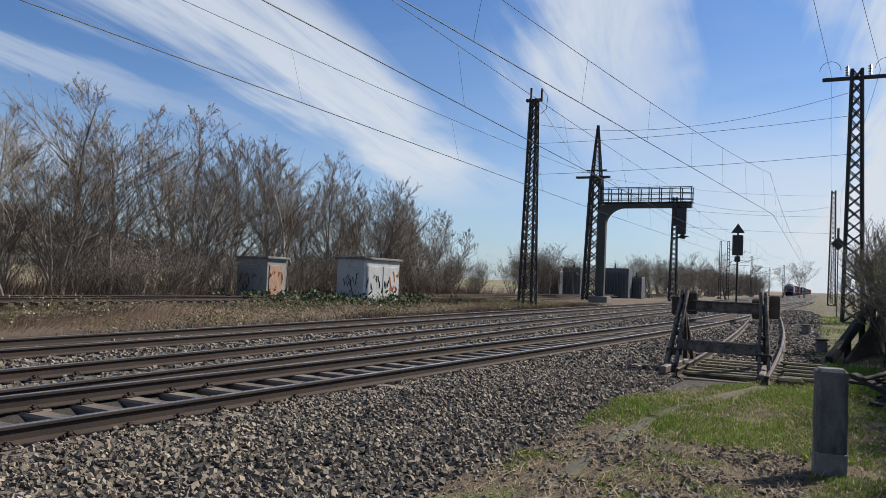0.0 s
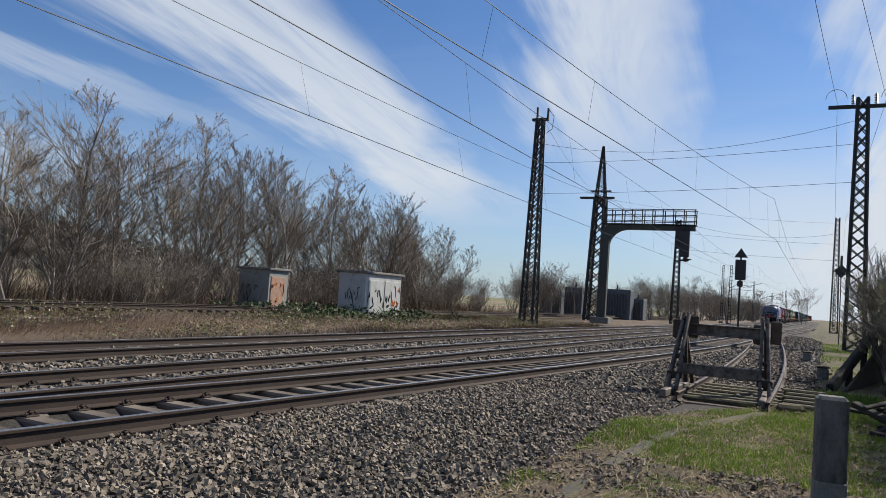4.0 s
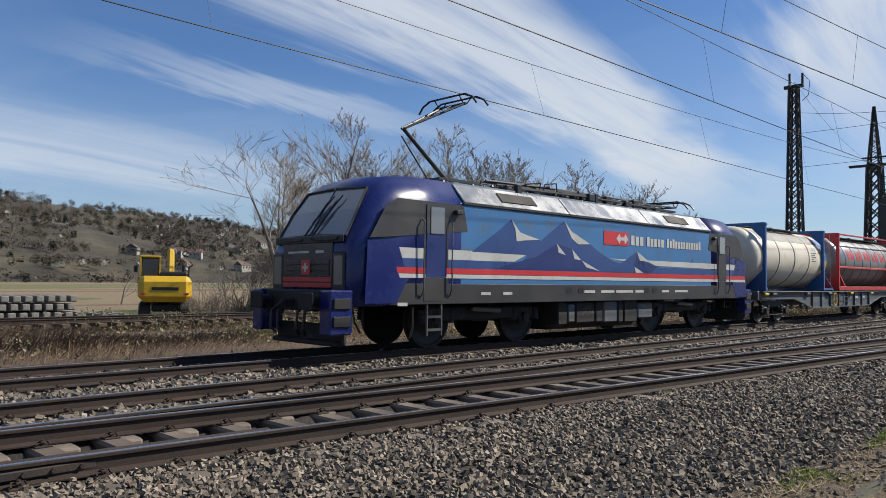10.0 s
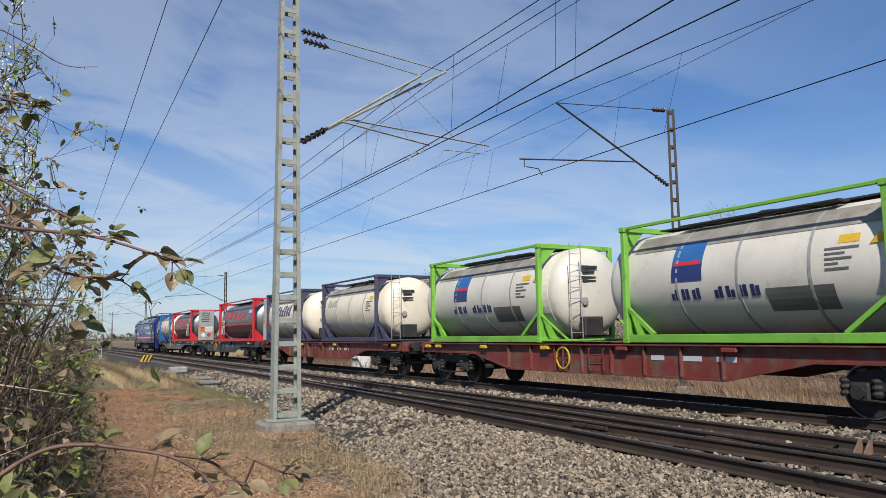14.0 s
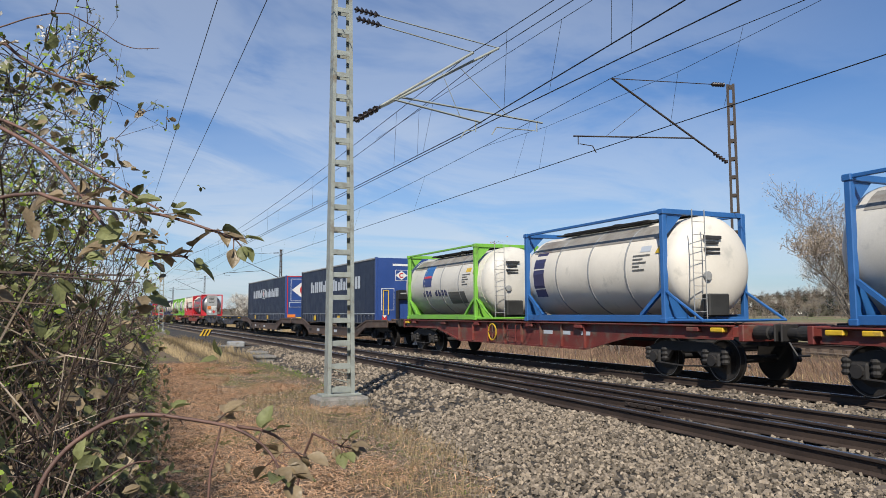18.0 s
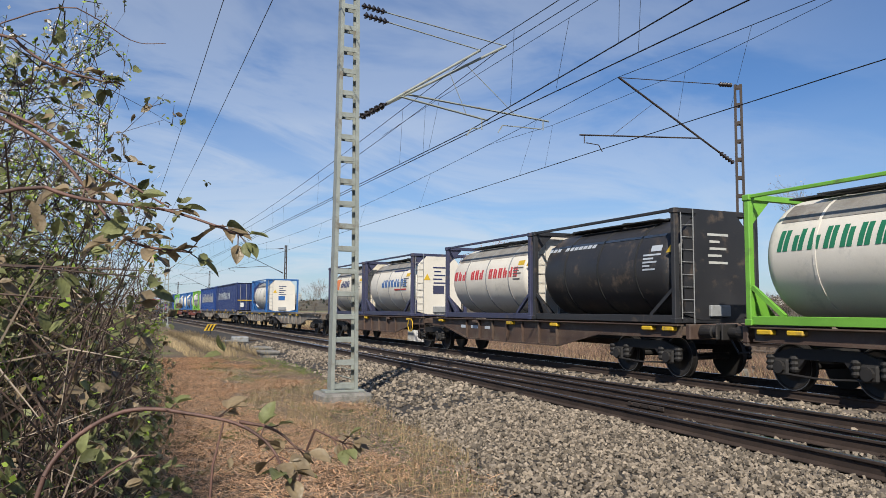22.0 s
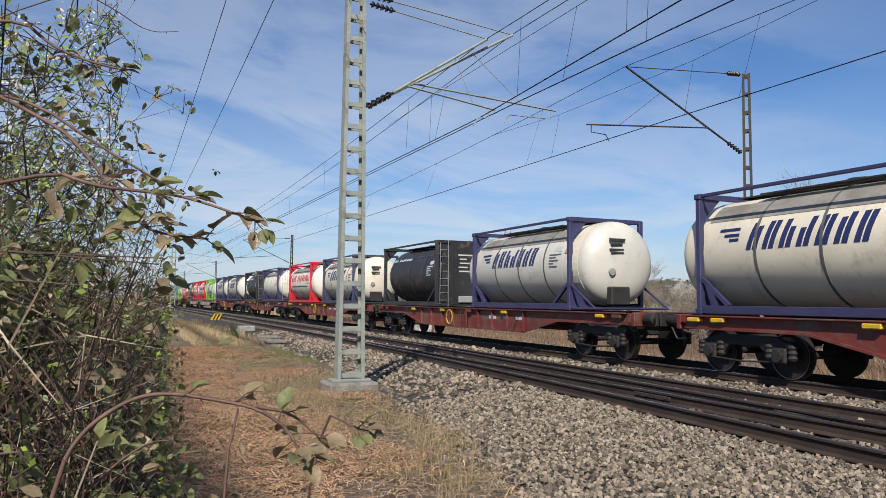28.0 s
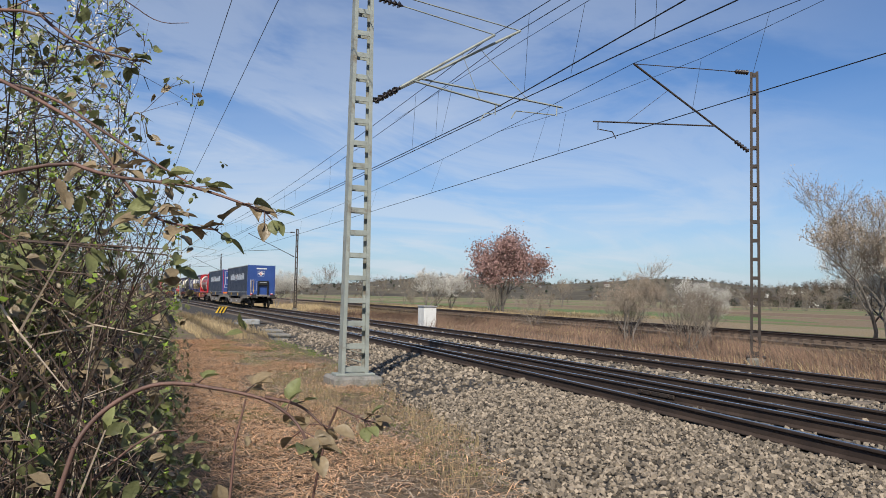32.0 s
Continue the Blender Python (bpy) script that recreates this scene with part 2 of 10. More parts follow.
def mat(name, color, rough=0.7, metal=0.0, var=0.25, scale=8.0, fine=60.0, bump=0.15, dirt=None, dirt_amount=0.0,
        spec=0.5, island=0.0, obrand=0.0, coat=0.0, dirt_scale=3.0, stretch=(1, 1, 1), transl=0.0):
    m = bpy.data.materials.new(name)
    m.use_nodes = True
    nt = m.node_tree
    N, L = nt.nodes.new, nt.links.new
    p = nt.nodes["Principled BSDF"]
    p.inputs["Roughness"].default_value, p.inputs["Metallic"].default_value = rough, metal
    p.inputs["Specular IOR Level"].default_value = spec
    p.inputs["Coat Weight"].default_value = coat
    co, mp = N("ShaderNodeTexCoord"), N("ShaderNodeMapping")
    mp.inputs["Scale"].default_value = stretch
    L(co.outputs["Object"], mp.inputs[0])

    def noise_tex(s, d, r=0.6):
        n = N("ShaderNodeTexNoise")
        n.inputs["Scale"].default_value, n.inputs["Detail"].default_value, n.inputs["Roughness"].default_value = s, d, r
        L(mp.outputs[0], n.inputs["Vector"])
        return n.outputs[0]

    def ranged(val, lo, hi, a=0.0, b=1.0):
        r = N("ShaderNodeMapRange")
        for i, x in enumerate((lo, hi, a, b)):
            r.inputs[i + 1].default_value = x
        L(val, r.inputs[0])
        return r.outputs[0]

    big, small = noise_tex(scale, 5), noise_tex(fine, 3)
    val = N("ShaderNodeMath"); val.operation = "MULTIPLY"
    L(ranged(big, 0.3, 0.7, 1 - var, 1 + var), val.inputs[0])
    L(ranged(small, 0.25, 0.75, 1 - var * 0.6, 1 + var * 0.6), val.inputs[1])
    last = val.outputs[0]
    for amount, kind in ((island, "island"), (obrand, "object")):
        if amount:
            if kind == "island":
                src = N("ShaderNodeNewGeometry").outputs["Random Per Island"]
            else:
                src = N("ShaderNodeObjectInfo").outputs["Random"]
            k = N("ShaderNodeMath"); k.operation = "MULTIPLY"
            L(last, k.inputs[0]); L(ranged(src, 0, 1, 1 - amount, 1 + amount), k.inputs[1])
            last = k.outputs[0]
    mix = N("ShaderNodeVectorMath"); mix.operation = "SCALE"
    mix.inputs[0].default_value = [c * ALBEDO_SCALE for c in color]
    L(last, mix.inputs["Scale"])
    colour = mix.outputs[0]
    if dirt is not None:
        d = N("ShaderNodeMixRGB")
        L(ranged(noise_tex(dirt_scale, 6, 0.7), 0.62 - dirt_amount * 0.3, 0.75 - dirt_amount * 0.2), d.inputs[0])
        L(colour, d.inputs[1])
        d.inputs[2].default_value = (*dirt, 1)
        colour = d.outputs[0]
    L(colour, p.inputs["Base Color"])
    L(ranged(big, 0.3, 0.7, max(rough - 0.1, 0.02), min(rough + 0.1, 1)), p.inputs["Roughness"])
    if bump:
        bp = N("ShaderNodeBump")
        bp.inputs["Strength"].default_value, bp.inputs["Distance"].default_value = bump, 0.02
        L(small, bp.inputs["Height"])
        L(bp.outputs[0], p.inputs["Normal"])
    if transl:
        t, mx = N("ShaderNodeBsdfTranslucent"), N("ShaderNodeMixShader")
        mx.inputs[0].default_value = transl
        L(colour, t.inputs[0]); L(p.outputs[0], mx.inputs[1]); L(t.outputs[0], mx.inputs[2])
        L(mx.outputs[0], nt.nodes["Material Output"].inputs[0])
    return m


M_STONE = mat("ballast_stone", (0.25, 0.205, 0.155), 0.9, var=0.25, scale=5, fine=40, bump=0.35, island=0.7)
# bed colour near black: paints the shade in the gaps between stones
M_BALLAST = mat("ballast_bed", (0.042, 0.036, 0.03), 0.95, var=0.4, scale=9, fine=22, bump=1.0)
M_RUST = mat("rail_rust", (0.055, 0.036, 0.027), 0.8, 0.2, var=0.3, scale=2, fine=40, bump=0.2)
M_HEAD = mat("rail_head_steel", (0.55, 0.56, 0.58), 0.28, 1.0, var=0.12, scale=1.5, fine=30, bump=0.02)
M_HEAD_DULL = mat("rail_head_dull", (0.16, 0.12, 0.1), 0.5, 0.7, var=0.25, scale=2, fine=30, bump=0.05)
M_SLEEPER = mat("concrete_sleeper", (0.2, 0.165, 0.132), 0.9, var=0.25, scale=6, fine=50, obrand=0.3, dirt=(0.085, 0.062, 0.048), dirt_amount=0.6)
M_WOOD_SL = mat("wood_sleeper", (0.11, 0.08, 0.06), 0.9, var=0.35, scale=4, fine=60, obrand=0.3, stretch=(1, 6, 6))
M_CONC = mat("weathered_concrete", (0.27, 0.255, 0.235), 0.9, var=0.25, scale=4, fine=50, bump=0.3, dirt=(0.1, 0.1, 0.085), dirt_amount=0.6, dirt_scale=5)
M_STEEL_DK = mat("dark_mast_steel", (0.05, 0.05, 0.048), 0.65, 0.4, var=0.25, scale=3, fine=40)
M_STEEL_GR = mat("grey_green_mast_paint", (0.33, 0.36, 0.33), 0.6, 0.1, var=0.15, scale=4, fine=40, dirt=(0.14, 0.12, 0.09), dirt_amount=0.3)
M_RUSTY_MAST = mat("rusty_brown_mast", (0.065, 0.05, 0.042), 0.75, 0.3, var=0.3, scale=4, fine=40)
M_WIRE = mat("copper_wire", (0.03, 0.03, 0.03), 0.5, 0.6, var=0.1, bump=0)
M_INSUL = mat("dark_glazed_insulator", (0.028, 0.02, 0.018), 0.3, 0.0, var=0.15)
M_BLACK = mat("black_paint", (0.015, 0.015, 0.016), 0.45, var=0.2, bump=0.05)
M_GREY = mat("grey_paint", (0.35, 0.36, 0.36), 0.55, var=0.12, bump=0.05, dirt=(0.15, 0.13, 0.1), dirt_amount=0.25)
M_WHITE = mat("white_paint", (0.75, 0.75, 0.73), 0.5, var=0.08, bump=0.05, dirt=(0.35, 0.32, 0.28), dirt_amount=0.15)
M_RED = mat("red_paint", (0.55, 0.03, 0.03), 0.5, var=0.12, bump=0.05, dirt=(0.2, 0.05, 0.04), dirt_amount=0.2)
M_YELLOW = mat("yellow_paint", (0.75, 0.48, 0.03), 0.5, var=0.12, bump=0.05, dirt=(0.2, 0.13, 0.06), dirt_amount=0.2)
M_ORANGE = mat("orange_paint", (0.8, 0.22, 0.03), 0.55, var=0.1, bump=0.03)
M_BARK = mat("grey_bark", (0.2, 0.175, 0.15), 0.95, var=0.35, scale=3, fine=40, bump=0.5)
M_TWIG = mat("bare_twigs", (0.27, 0.225, 0.175), 0.95, var=0.2, island=0.3, bump=0)
M_BLOSSOM = mat("white_blossom", (0.95, 0.93, 0.85), 0.9, var=0.1, island=0.2, bump=0, transl=0.3)
M_PLUM = mat("reddish_plum_leaves", (0.42, 0.26, 0.23), 0.8, var=0.2, island=0.4, bump=0, transl=0.25)
M_LEAF = mat("bramble_leaf", (0.225, 0.24, 0.1), 0.5, spec=0.3, var=0.3, scale=20, fine=120, island=0.4, bump=0.2, transl=0.3)
M_LEAF_BR = mat("bronze_leaf", (0.27, 0.205, 0.12), 0.45, var=0.3, scale=20, fine=120, island=0.4, bump=0.2, transl=0.2)
M_BUD = mat("fresh_green_bud", (0.4, 0.56, 0.08), 0.6, var=0.2, island=0.3, bump=0, transl=0.4)
M_IVY = mat("ivy_leaf", (0.07, 0.11, 0.04), 0.7, var=0.3, spec=0.25, island=0.4, bump=0)
M_STEM = mat("bramble_stem", (0.16, 0.085, 0.065), 0.7, var=0.3, bump=0.1, island=0.3)
M_HEDGE = mat("hedge_stem", (0.085, 0.055, 0.04), 0.8, var=0.3, bump=0, island=0.5)
M_DRY = mat("dry_grass", (0.42, 0.32, 0.18), 0.95, var=0.2, island=0.35, bump=0, transl=0.2)
M_DRY_RED = mat("dry_red_stalks", (0.2, 0.125, 0.085), 0.95, var=0.3, island=0.4, bump=0)
M_GRASS_YEL = mat("spring_grass", (0.2, 0.295, 0.042), 0.8, var=0.25, island=0.45, bump=0, transl=0.35)
M_ROTTEN = mat("rotten_black_timber", (0.035, 0.028, 0.022), 0.9, var=0.4, scale=5, fine=60, bump=0.4)
M_STRAW = mat("lying_brown_straw", (0.72, 0.44, 0.25), 0.85, var=0.2, island=0.5, bump=0)
M_SCRUB = mat("brown_scrub_stalks", (0.17, 0.115, 0.078), 0.95, var=0.2, island=0.5, bump=0)
M_PALE_STEM = mat("pale_dead_stem", (0.46, 0.37, 0.28), 0.9, var=0.2, island=0.4, bump=0)
M_DARK_TWIG = mat("dark_thorn_twig", (0.05, 0.035, 0.03), 0.8, var=0.2, island=0.3, bump=0)
M_PALE_BARK = mat("pale_sapling_bark", (0.4, 0.37, 0.32), 0.9, var=0.35, scale=3, fine=30, bump=0.3)
M_POST = mat("stained_post_concrete", (0.2, 0.195, 0.18), 0.95, var=0.3, scale=6, fine=70, bump=0.35, dirt=(0.05, 0.05, 0.045), dirt_amount=0.75, dirt_scale=4, stretch=(1, 1, 0.35))
M_WORN = mat("worn_pale_rail_steel", (0.23, 0.2, 0.17), 0.7, 0.3, var=0.35, scale=6, fine=60, bump=0.2, dirt=(0.06, 0.042, 0.034), dirt_amount=0.6, dirt_scale=8)
M_OLD_WOOD = mat("mossy_old_timber", (0.085, 0.07, 0.05), 0.95, var=0.4, scale=5, fine=70, bump=0.4, obrand=0.3, dirt=(0.17, 0.15, 0.04), dirt_amount=0.45, dirt_scale=4, stretch=(1, 5, 5))
# grey base colour paints the reflected sky into the cab glass
M_SCREEN = mat("sky_grey_glass", (0.17, 0.18, 0.19), 0.06, 0.0, var=0.05, bump=0, spec=1.0, coat=1.0)
M_GANTRY = mat("grey_green_gantry_steel", (0.075, 0.085, 0.075), 0.65, 0.2, var=0.25, scale=2, fine=30)
M_CHAIR = mat("rusty_chair_iron", (0.2, 0.13, 0.1), 0.8, 0.1, var=0.3, scale=5, fine=40)
M_STRIP = mat("sunken_kerb_concrete", (0.085, 0.078, 0.064), 0.95, var=0.3, scale=5, fine=60, bump=0.4, dirt=(0.09, 0.09, 0.04), dirt_amount=0.5, dirt_scale=6)
M_GLASS_DK = mat("dark_window", (0.02, 0.025, 0.03), 0.08, 0.0, var=0.05, bump=0, spec=0.8)

# ---- plan ----
X3, X2 = -12.80, -9.05          # axes of the two main tracks
SW0, SWK = -44.7, 0.000773      # points of the turnout and its curve


def smooth01(t):
    t = min(max(t, 0.0), 1.0)
    return t * t * (3 - 2 * t)


def interp(x, table):
    if x <= table[0][0]:
        return table[0][1]
    for (a, u), (b, v) in zip(table, table[1:]):
        if x <= b:
            return u + (v - u) * (x - a) / (b - a)
    return table[-1][1]


def bend(y):
    """The line's slight sideways swing far up the track."""
    return interp(y, [(28, 0), (45, 0.2), (62, 0.6), (80, 1.05), (117, 2.2), (150, 2.6), (284, 2.9), (900, 3.4)])


def branch(y):
    """Sideways distance of the turnout's branch from the main track."""
    u = max(min(y, 10.0) - SW0, 0.0)
    o = SWK * u * u
    s = 2 * SWK * (10 - SW0)
    if y > 10:
        o += s * min(y - 10, 14.0)
    if y > 24:
        t = min(y - 24, 20.0)
        o += s * (t - t * t / 40)
    return o


def x1(y):
    return X2 + branch(y) + bend(y)


def siding(y):
    """Axis of the dead-end siding with the buffer stop."""
    return -1.55 + (x1(75) + 1.55) * smooth01((y - 14) / 62) if y < 76 else x1(y)


EDGE = [(-400, -6.3), (-60, -6.3), (-24, -5.85), (-13.6, -4.4), (-9.4, -3.9), (-7, -3.3), (0, -2.6), (5, -2.4), (11.5, -2.2),
        (13, -1.6), (15, -0.4), (18, 0.1), (60, 0.1), (80, -1.2), (400, -1.2)]


def ground_z(x, y):
    near = interp(y, [(-30, -0.36), (-8, -0.32), (2, -0.2), (8, -0.15), (60, -0.2)])
    z = near if x > -6 else interp(x, [(-60, -0.75), (-24, -0.5), (-17, -0.42), (-15, -0.5), (-6, near - 0.1)])
    if abs(x) < 40 and abs(y) < 60:
        z += 0.05 * noise.noise((x * 0.6, y * 0.6, 2.0)) + 0.025 * noise.noise((x * 2.3, y * 2.3, 5.0))
    if -16.3 < x < interp(y, EDGE) - 0.35:
        z -= 0.3
    if y < -4 and x > -1.0:
        z += 0.12 * smooth01((x + 1.0) / 2)
    return z


def ballast_z(x, y):
    shoulder = max(x1(y), siding(y) if y > 13 else -99) + (1.35 if y < 12 else 1.6)
    edge = interp(y, EDGE)
    shoulder = min(shoulder, edge - 0.3)
    if x > shoulder:
        t = (x - shoulder) / (edge - shoulder)
        z = -0.2 + (ground_z(edge, y) - 0.03 + 0.2) * t
        z += 0.05 * math.sin(min(t, 1) * math.pi)
    elif x < -14.6:
        z = -0.2 - 0.32 * (-14.6 - x)
    else:
        z = -0.2
    if y > -2 and abs(x - x1(y)) < 0.68:
        z -= 0.1
    z += 0.03 * noise.noise((x * 1.3, y * 1.3, 9.0))
    return z


def grid(name, xs, ys, fz, m):
    V = np.array([(x, y, fz(x, y)) for y in ys for x in xs])
    nx = len(xs)
    F = np.array([(j * nx + i, j * nx + i + 1, (j + 1) * nx + i + 1, (j + 1) * nx + i) for j in range(len(ys) - 1) for i in range(nx - 1)])
    return arrays(name, V, F, m, True)


def steps(*spans):
    out = []
    for a, b, d in spans:
        n = max(1, round((b - a) / d))
        out += [a + (b - a) * i / n for i in range(n)]
    return out + [spans[-1][1]]


def ground_material():
    m = bpy.data.materials.new("meadow_ground")
    m.use_nodes = True
    nt = m.node_tree
    N, L = nt.nodes.new, nt.links.new
    p = nt.nodes["Principled BSDF"]
    p.inputs["Roughness"].default_value = 0.95
    co = N("ShaderNodeTexCoord")
    sep = N("ShaderNodeSeparateXYZ")
    L(co.outputs["Object"], sep.inputs[0])

    def nz(scale, detail=6, sx=1.0, sy=1.0):
        mp, n = N("ShaderNodeMapping"), N("ShaderNodeTexNoise")
        mp.inputs["Scale"].default_value = (sx, sy, 1)
        L(co.outputs["Object"], mp.inputs[0])
        n.inputs["Scale"].default_value, n.inputs["Detail"].default_value = scale, detail
        L(mp.outputs[0], n.inputs["Vector"])
        return n.outputs[0]

    def rng(v, a, b, c=0.0, d=1.0):
        r = N("ShaderNodeMapRange")
        for i, x in enumerate((a, b, c, d)):
            r.inputs[i + 1].default_value = x
        L(v, r.inputs[0])
        return r.outputs[0]

    def mixc(fac, a, b):
        x = N("ShaderNodeMixRGB")
        L(fac, x.inputs[0])
        for i, c in ((1, a), (2, b)):
            if isinstance(c, tuple):
                x.inputs[i].default_value = (*c, 1)
            else:
                L(c, x.inputs[i])
        return x.outputs[0]

    def mul(a, b):
        x = N("ShaderNodeMath"); x.operation = "MULTIPLY"
        L(a, x.inputs[0]); L(b, x.inputs[1])
        return x.outputs[0]

    dry = mixc(rng(nz(9), 0.35, 0.65), (0.15, 0.1, 0.065), (0.22, 0.16, 0.1))
    dry = mixc(rng(nz(45, 4), 0.4, 0.75), dry, (0.075, 0.05, 0.034))
    green = mixc(rng(nz(14), 0.35, 0.65), (0.045, 0.055, 0.016), (0.085, 0.08, 0.03))
    # green near the buffer stop and in patches
    g = mul(rng(sep.outputs[1], 1.0, 9.0), rng(sep.outputs[0], -4.0, -1.5))
    col = mixc(mul(g, rng(nz(1.1, 4), 0.34, 0.66)), dry, green)
    moss = mul(rng(nz(0.7, 4), 0.56, 0.68), rng(sep.outputs[0], -9, -3))
    col = mixc(moss, col, (0.17, 0.19, 0.05))
    # fields far over the tracks: strips of crop, stubble and bare soil
    strips = N("ShaderNodeTexNoise")
    mp = N("ShaderNodeMapping")
    mp.inputs["Rotation"].default_value = (0, 0, radians(-30)); mp.inputs["Scale"].default_value = (0.035, 0.004, 1)
    L(co.outputs["Object"], mp.inputs[0]); L(mp.outputs[0], strips.inputs["Vector"])
    strips.inputs["Scale"].default_value, strips.inputs["Detail"].default_value = 1.0, 1.0
    ramp = N("ShaderNodeValToRGB")
    ramp.color_ramp.interpolation = "CONSTANT"
    for pos, c in ((0.0, (0.17, 0.11, 0.07)), (0.38, (0.25, 0.19, 0.11)), (0.47, (0.13, 0.15, 0.05)), (0.55, (0.2, 0.14, 0.085)), (0.62, (0.11, 0.16, 0.045))):
        e = ramp.color_ramp.elements.new(pos)
        e.color = (*c, 1)
    L(strips.outputs[0], ramp.inputs[0])
    far = rng(sep.outputs[0], -42, -36, 1, 0)
    col = mixc(far, col, ramp.outputs[0])
    col2 = N("ShaderNodeVectorMath"); col2.operation = "SCALE"
    L(col, col2.inputs[0]); L(rng(nz(130, 3), 0.25, 0.75, 0.5, 1.1), col2.inputs["Scale"])
    L(col2.outputs[0], p.inputs["Base Color"])
    b = N("ShaderNodeBump"); b.inputs["Strength"].default_value, b.inputs["Distance"].default_value = 0.8, 0.05
    L(nz(60, 5), b.inputs["Height"]); L(b.outputs[0], p.inputs["Normal"])
    return m


M_GROUND = ground_material()
tagged(grid("ground", steps((-3500, -300, 400), (-300, -60, 30), (-60, -24, 3), (-24, -6, 1.5), (-6, 6, 0.3), (6, 30, 3), (30, 300, 45), (300, 3500, 500)),
            steps((-3500, -300, 400), (-300, -60, 30), (-60, -20, 2), (-20, 20, 0.35), (20, 60, 2), (60, 300, 30), (300, 3500, 400)), ground_z, M_GROUND),
       "dry spring meadow ground with patches of green grass", "ground", kind="structure")


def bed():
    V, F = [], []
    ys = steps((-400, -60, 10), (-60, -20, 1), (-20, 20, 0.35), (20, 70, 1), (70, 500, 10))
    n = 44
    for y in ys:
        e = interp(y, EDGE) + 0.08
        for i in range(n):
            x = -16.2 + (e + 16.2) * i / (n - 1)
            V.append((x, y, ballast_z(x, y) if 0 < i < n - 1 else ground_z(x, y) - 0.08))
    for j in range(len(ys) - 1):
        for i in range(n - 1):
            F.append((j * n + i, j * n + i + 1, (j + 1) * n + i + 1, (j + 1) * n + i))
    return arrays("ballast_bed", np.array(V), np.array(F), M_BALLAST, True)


tagged(bed(), "near-black ballast bed, coloured for the shade between crushed stones", "ballast", kind="structure")


def stones(name, spots, rng):
    """Angular stones: jittered cut cubes, joined."""
    n = len(spots)
    base = np.array([(x, y, z) for x in (-1, 1) for y in (-1, 1) for z in (-1, 1)], float)
    quads = np.array([(0, 1, 3, 2), (4, 6, 7, 5), (0, 4, 5, 1), (2, 3, 7, 6), (0, 2, 6, 4), (1, 5, 7, 3)])
    v = base[None] * rng.uniform(0.45, 1.0, (n, 8, 3))
    size = spots[:, 3][:, None, None] * rng.uniform(0.55, 1.15, (n, 1, 3))
    v = v * size
    q = rng.normal(size=(n, 4)); q /= np.linalg.norm(q, axis=1)[:, None]
    w, x, y, z = q.T
    Rm = np.stack([1 - 2 * (y * y + z * z), 2 * (x * y - z * w), 2 * (x * z + y * w), 2 * (x * y + z * w), 1 - 2 * (x * x + z * z), 2 * (y * z - x * w),
                   2 * (x * z - y * w), 2 * (y * z + x * w), 1 - 2 * (x * x + y * y)], 1).reshape(n, 3, 3)
    v = np.einsum("nij,nkj->nki", Rm, v) + spots[:, None, :3]
    f = (quads[None] + 8 * np.arange(n)[:, None, None]).reshape(-1, 4)
    return arrays(name, v.reshape(-1, 3), f, M_STONE)


def ballast_stones():
    rng = np.random.default_rng(5)
    out = []
    for (xa, xb_, ya, yb, dens, size) in ((-7.4, -2.2, -13, 15, 640, 0.0255), (-7.0, 0.3, 15, 30, 90, 0.04), (-9, -4, -30, -13, 90, 0.04),
                                         (-15.4, -7.2, -14, 16, 110, 0.038), (-15.4, -6.6, 16, 45, 35, 0.05), (-15.4, -6.6, -40, -14, 35, 0.05), (-6.6, 0.1, 30, 75, 26, 0.055), (-15.4, -6.6, 45, 80, 14, 0.06)):
        n = int((xb_ - xa) * (yb - ya) * dens)
        P = np.stack([rng.uniform(xa, xb_, n), rng.uniform(ya, yb, n)], 1)
        for x, y in P:
            e = interp(y, EDGE)
            if x > e - 0.5 and rng.random() < (x - e + 0.5) / 0.75:
                continue
            g = x1(y)
            if abs(abs(x - g) - 0.755) < 0.1 or abs(abs(x - X2) - 0.755) < 0.1 or abs(abs(x - X3) - 0.755) < 0.1:
                continue
            inside = abs(x - g) < 0.72 and y > -2
            out.append((x, y, ballast_z(x, y) + rng.uniform(-0.03, 0.032) - (0.03 if inside else 0.0), size * rng.uniform(0.6, 1.35)))
    return tagged(stones("ballast_stones", np.array(out), rng), "angular grey crushed ballast stones beside the rails", "ballast", kind="stuff")


ballast_stones()

# ---- tracks ----
RAIL = [(-0.075, -0.172), (0.075, -0.172), (0.075, -0.16), (0.012, -0.135), (0.01, -0.045), (0.036, -0.03), (0.036, -0.006), (0.03, 0.0),
        (-0.03, 0.0), (-0.036, -0.006), (-0.036, -0.03), (-0.01, -0.045), (-0.012, -0.135), (-0.075, -0.16)]


def rail(track, fx, ys, shiny=True, name="rail"):
    pts = [(fx(y), y, 0.0) for y in ys]
    r = part(name, Geo().sweep(RAIL, pts), M_RUST, track, "rust-brown steel rail")
    g = Geo().sweep([(-0.027, 0.0), (0.027, 0.0), (0.022, 0.003), (-0.022, 0.003)], pts)
    part("running_surface", g, M_HEAD if shiny else M_HEAD_DULL, r, "polished rail head" if shiny else "dull rail head")
    return r


def sleeper_data(length, m, name):
    g = Geo()
    g.box((0, 0, -0.272), (length, 0.26, 0.19), b=0.03)
    return g.data(name, m)


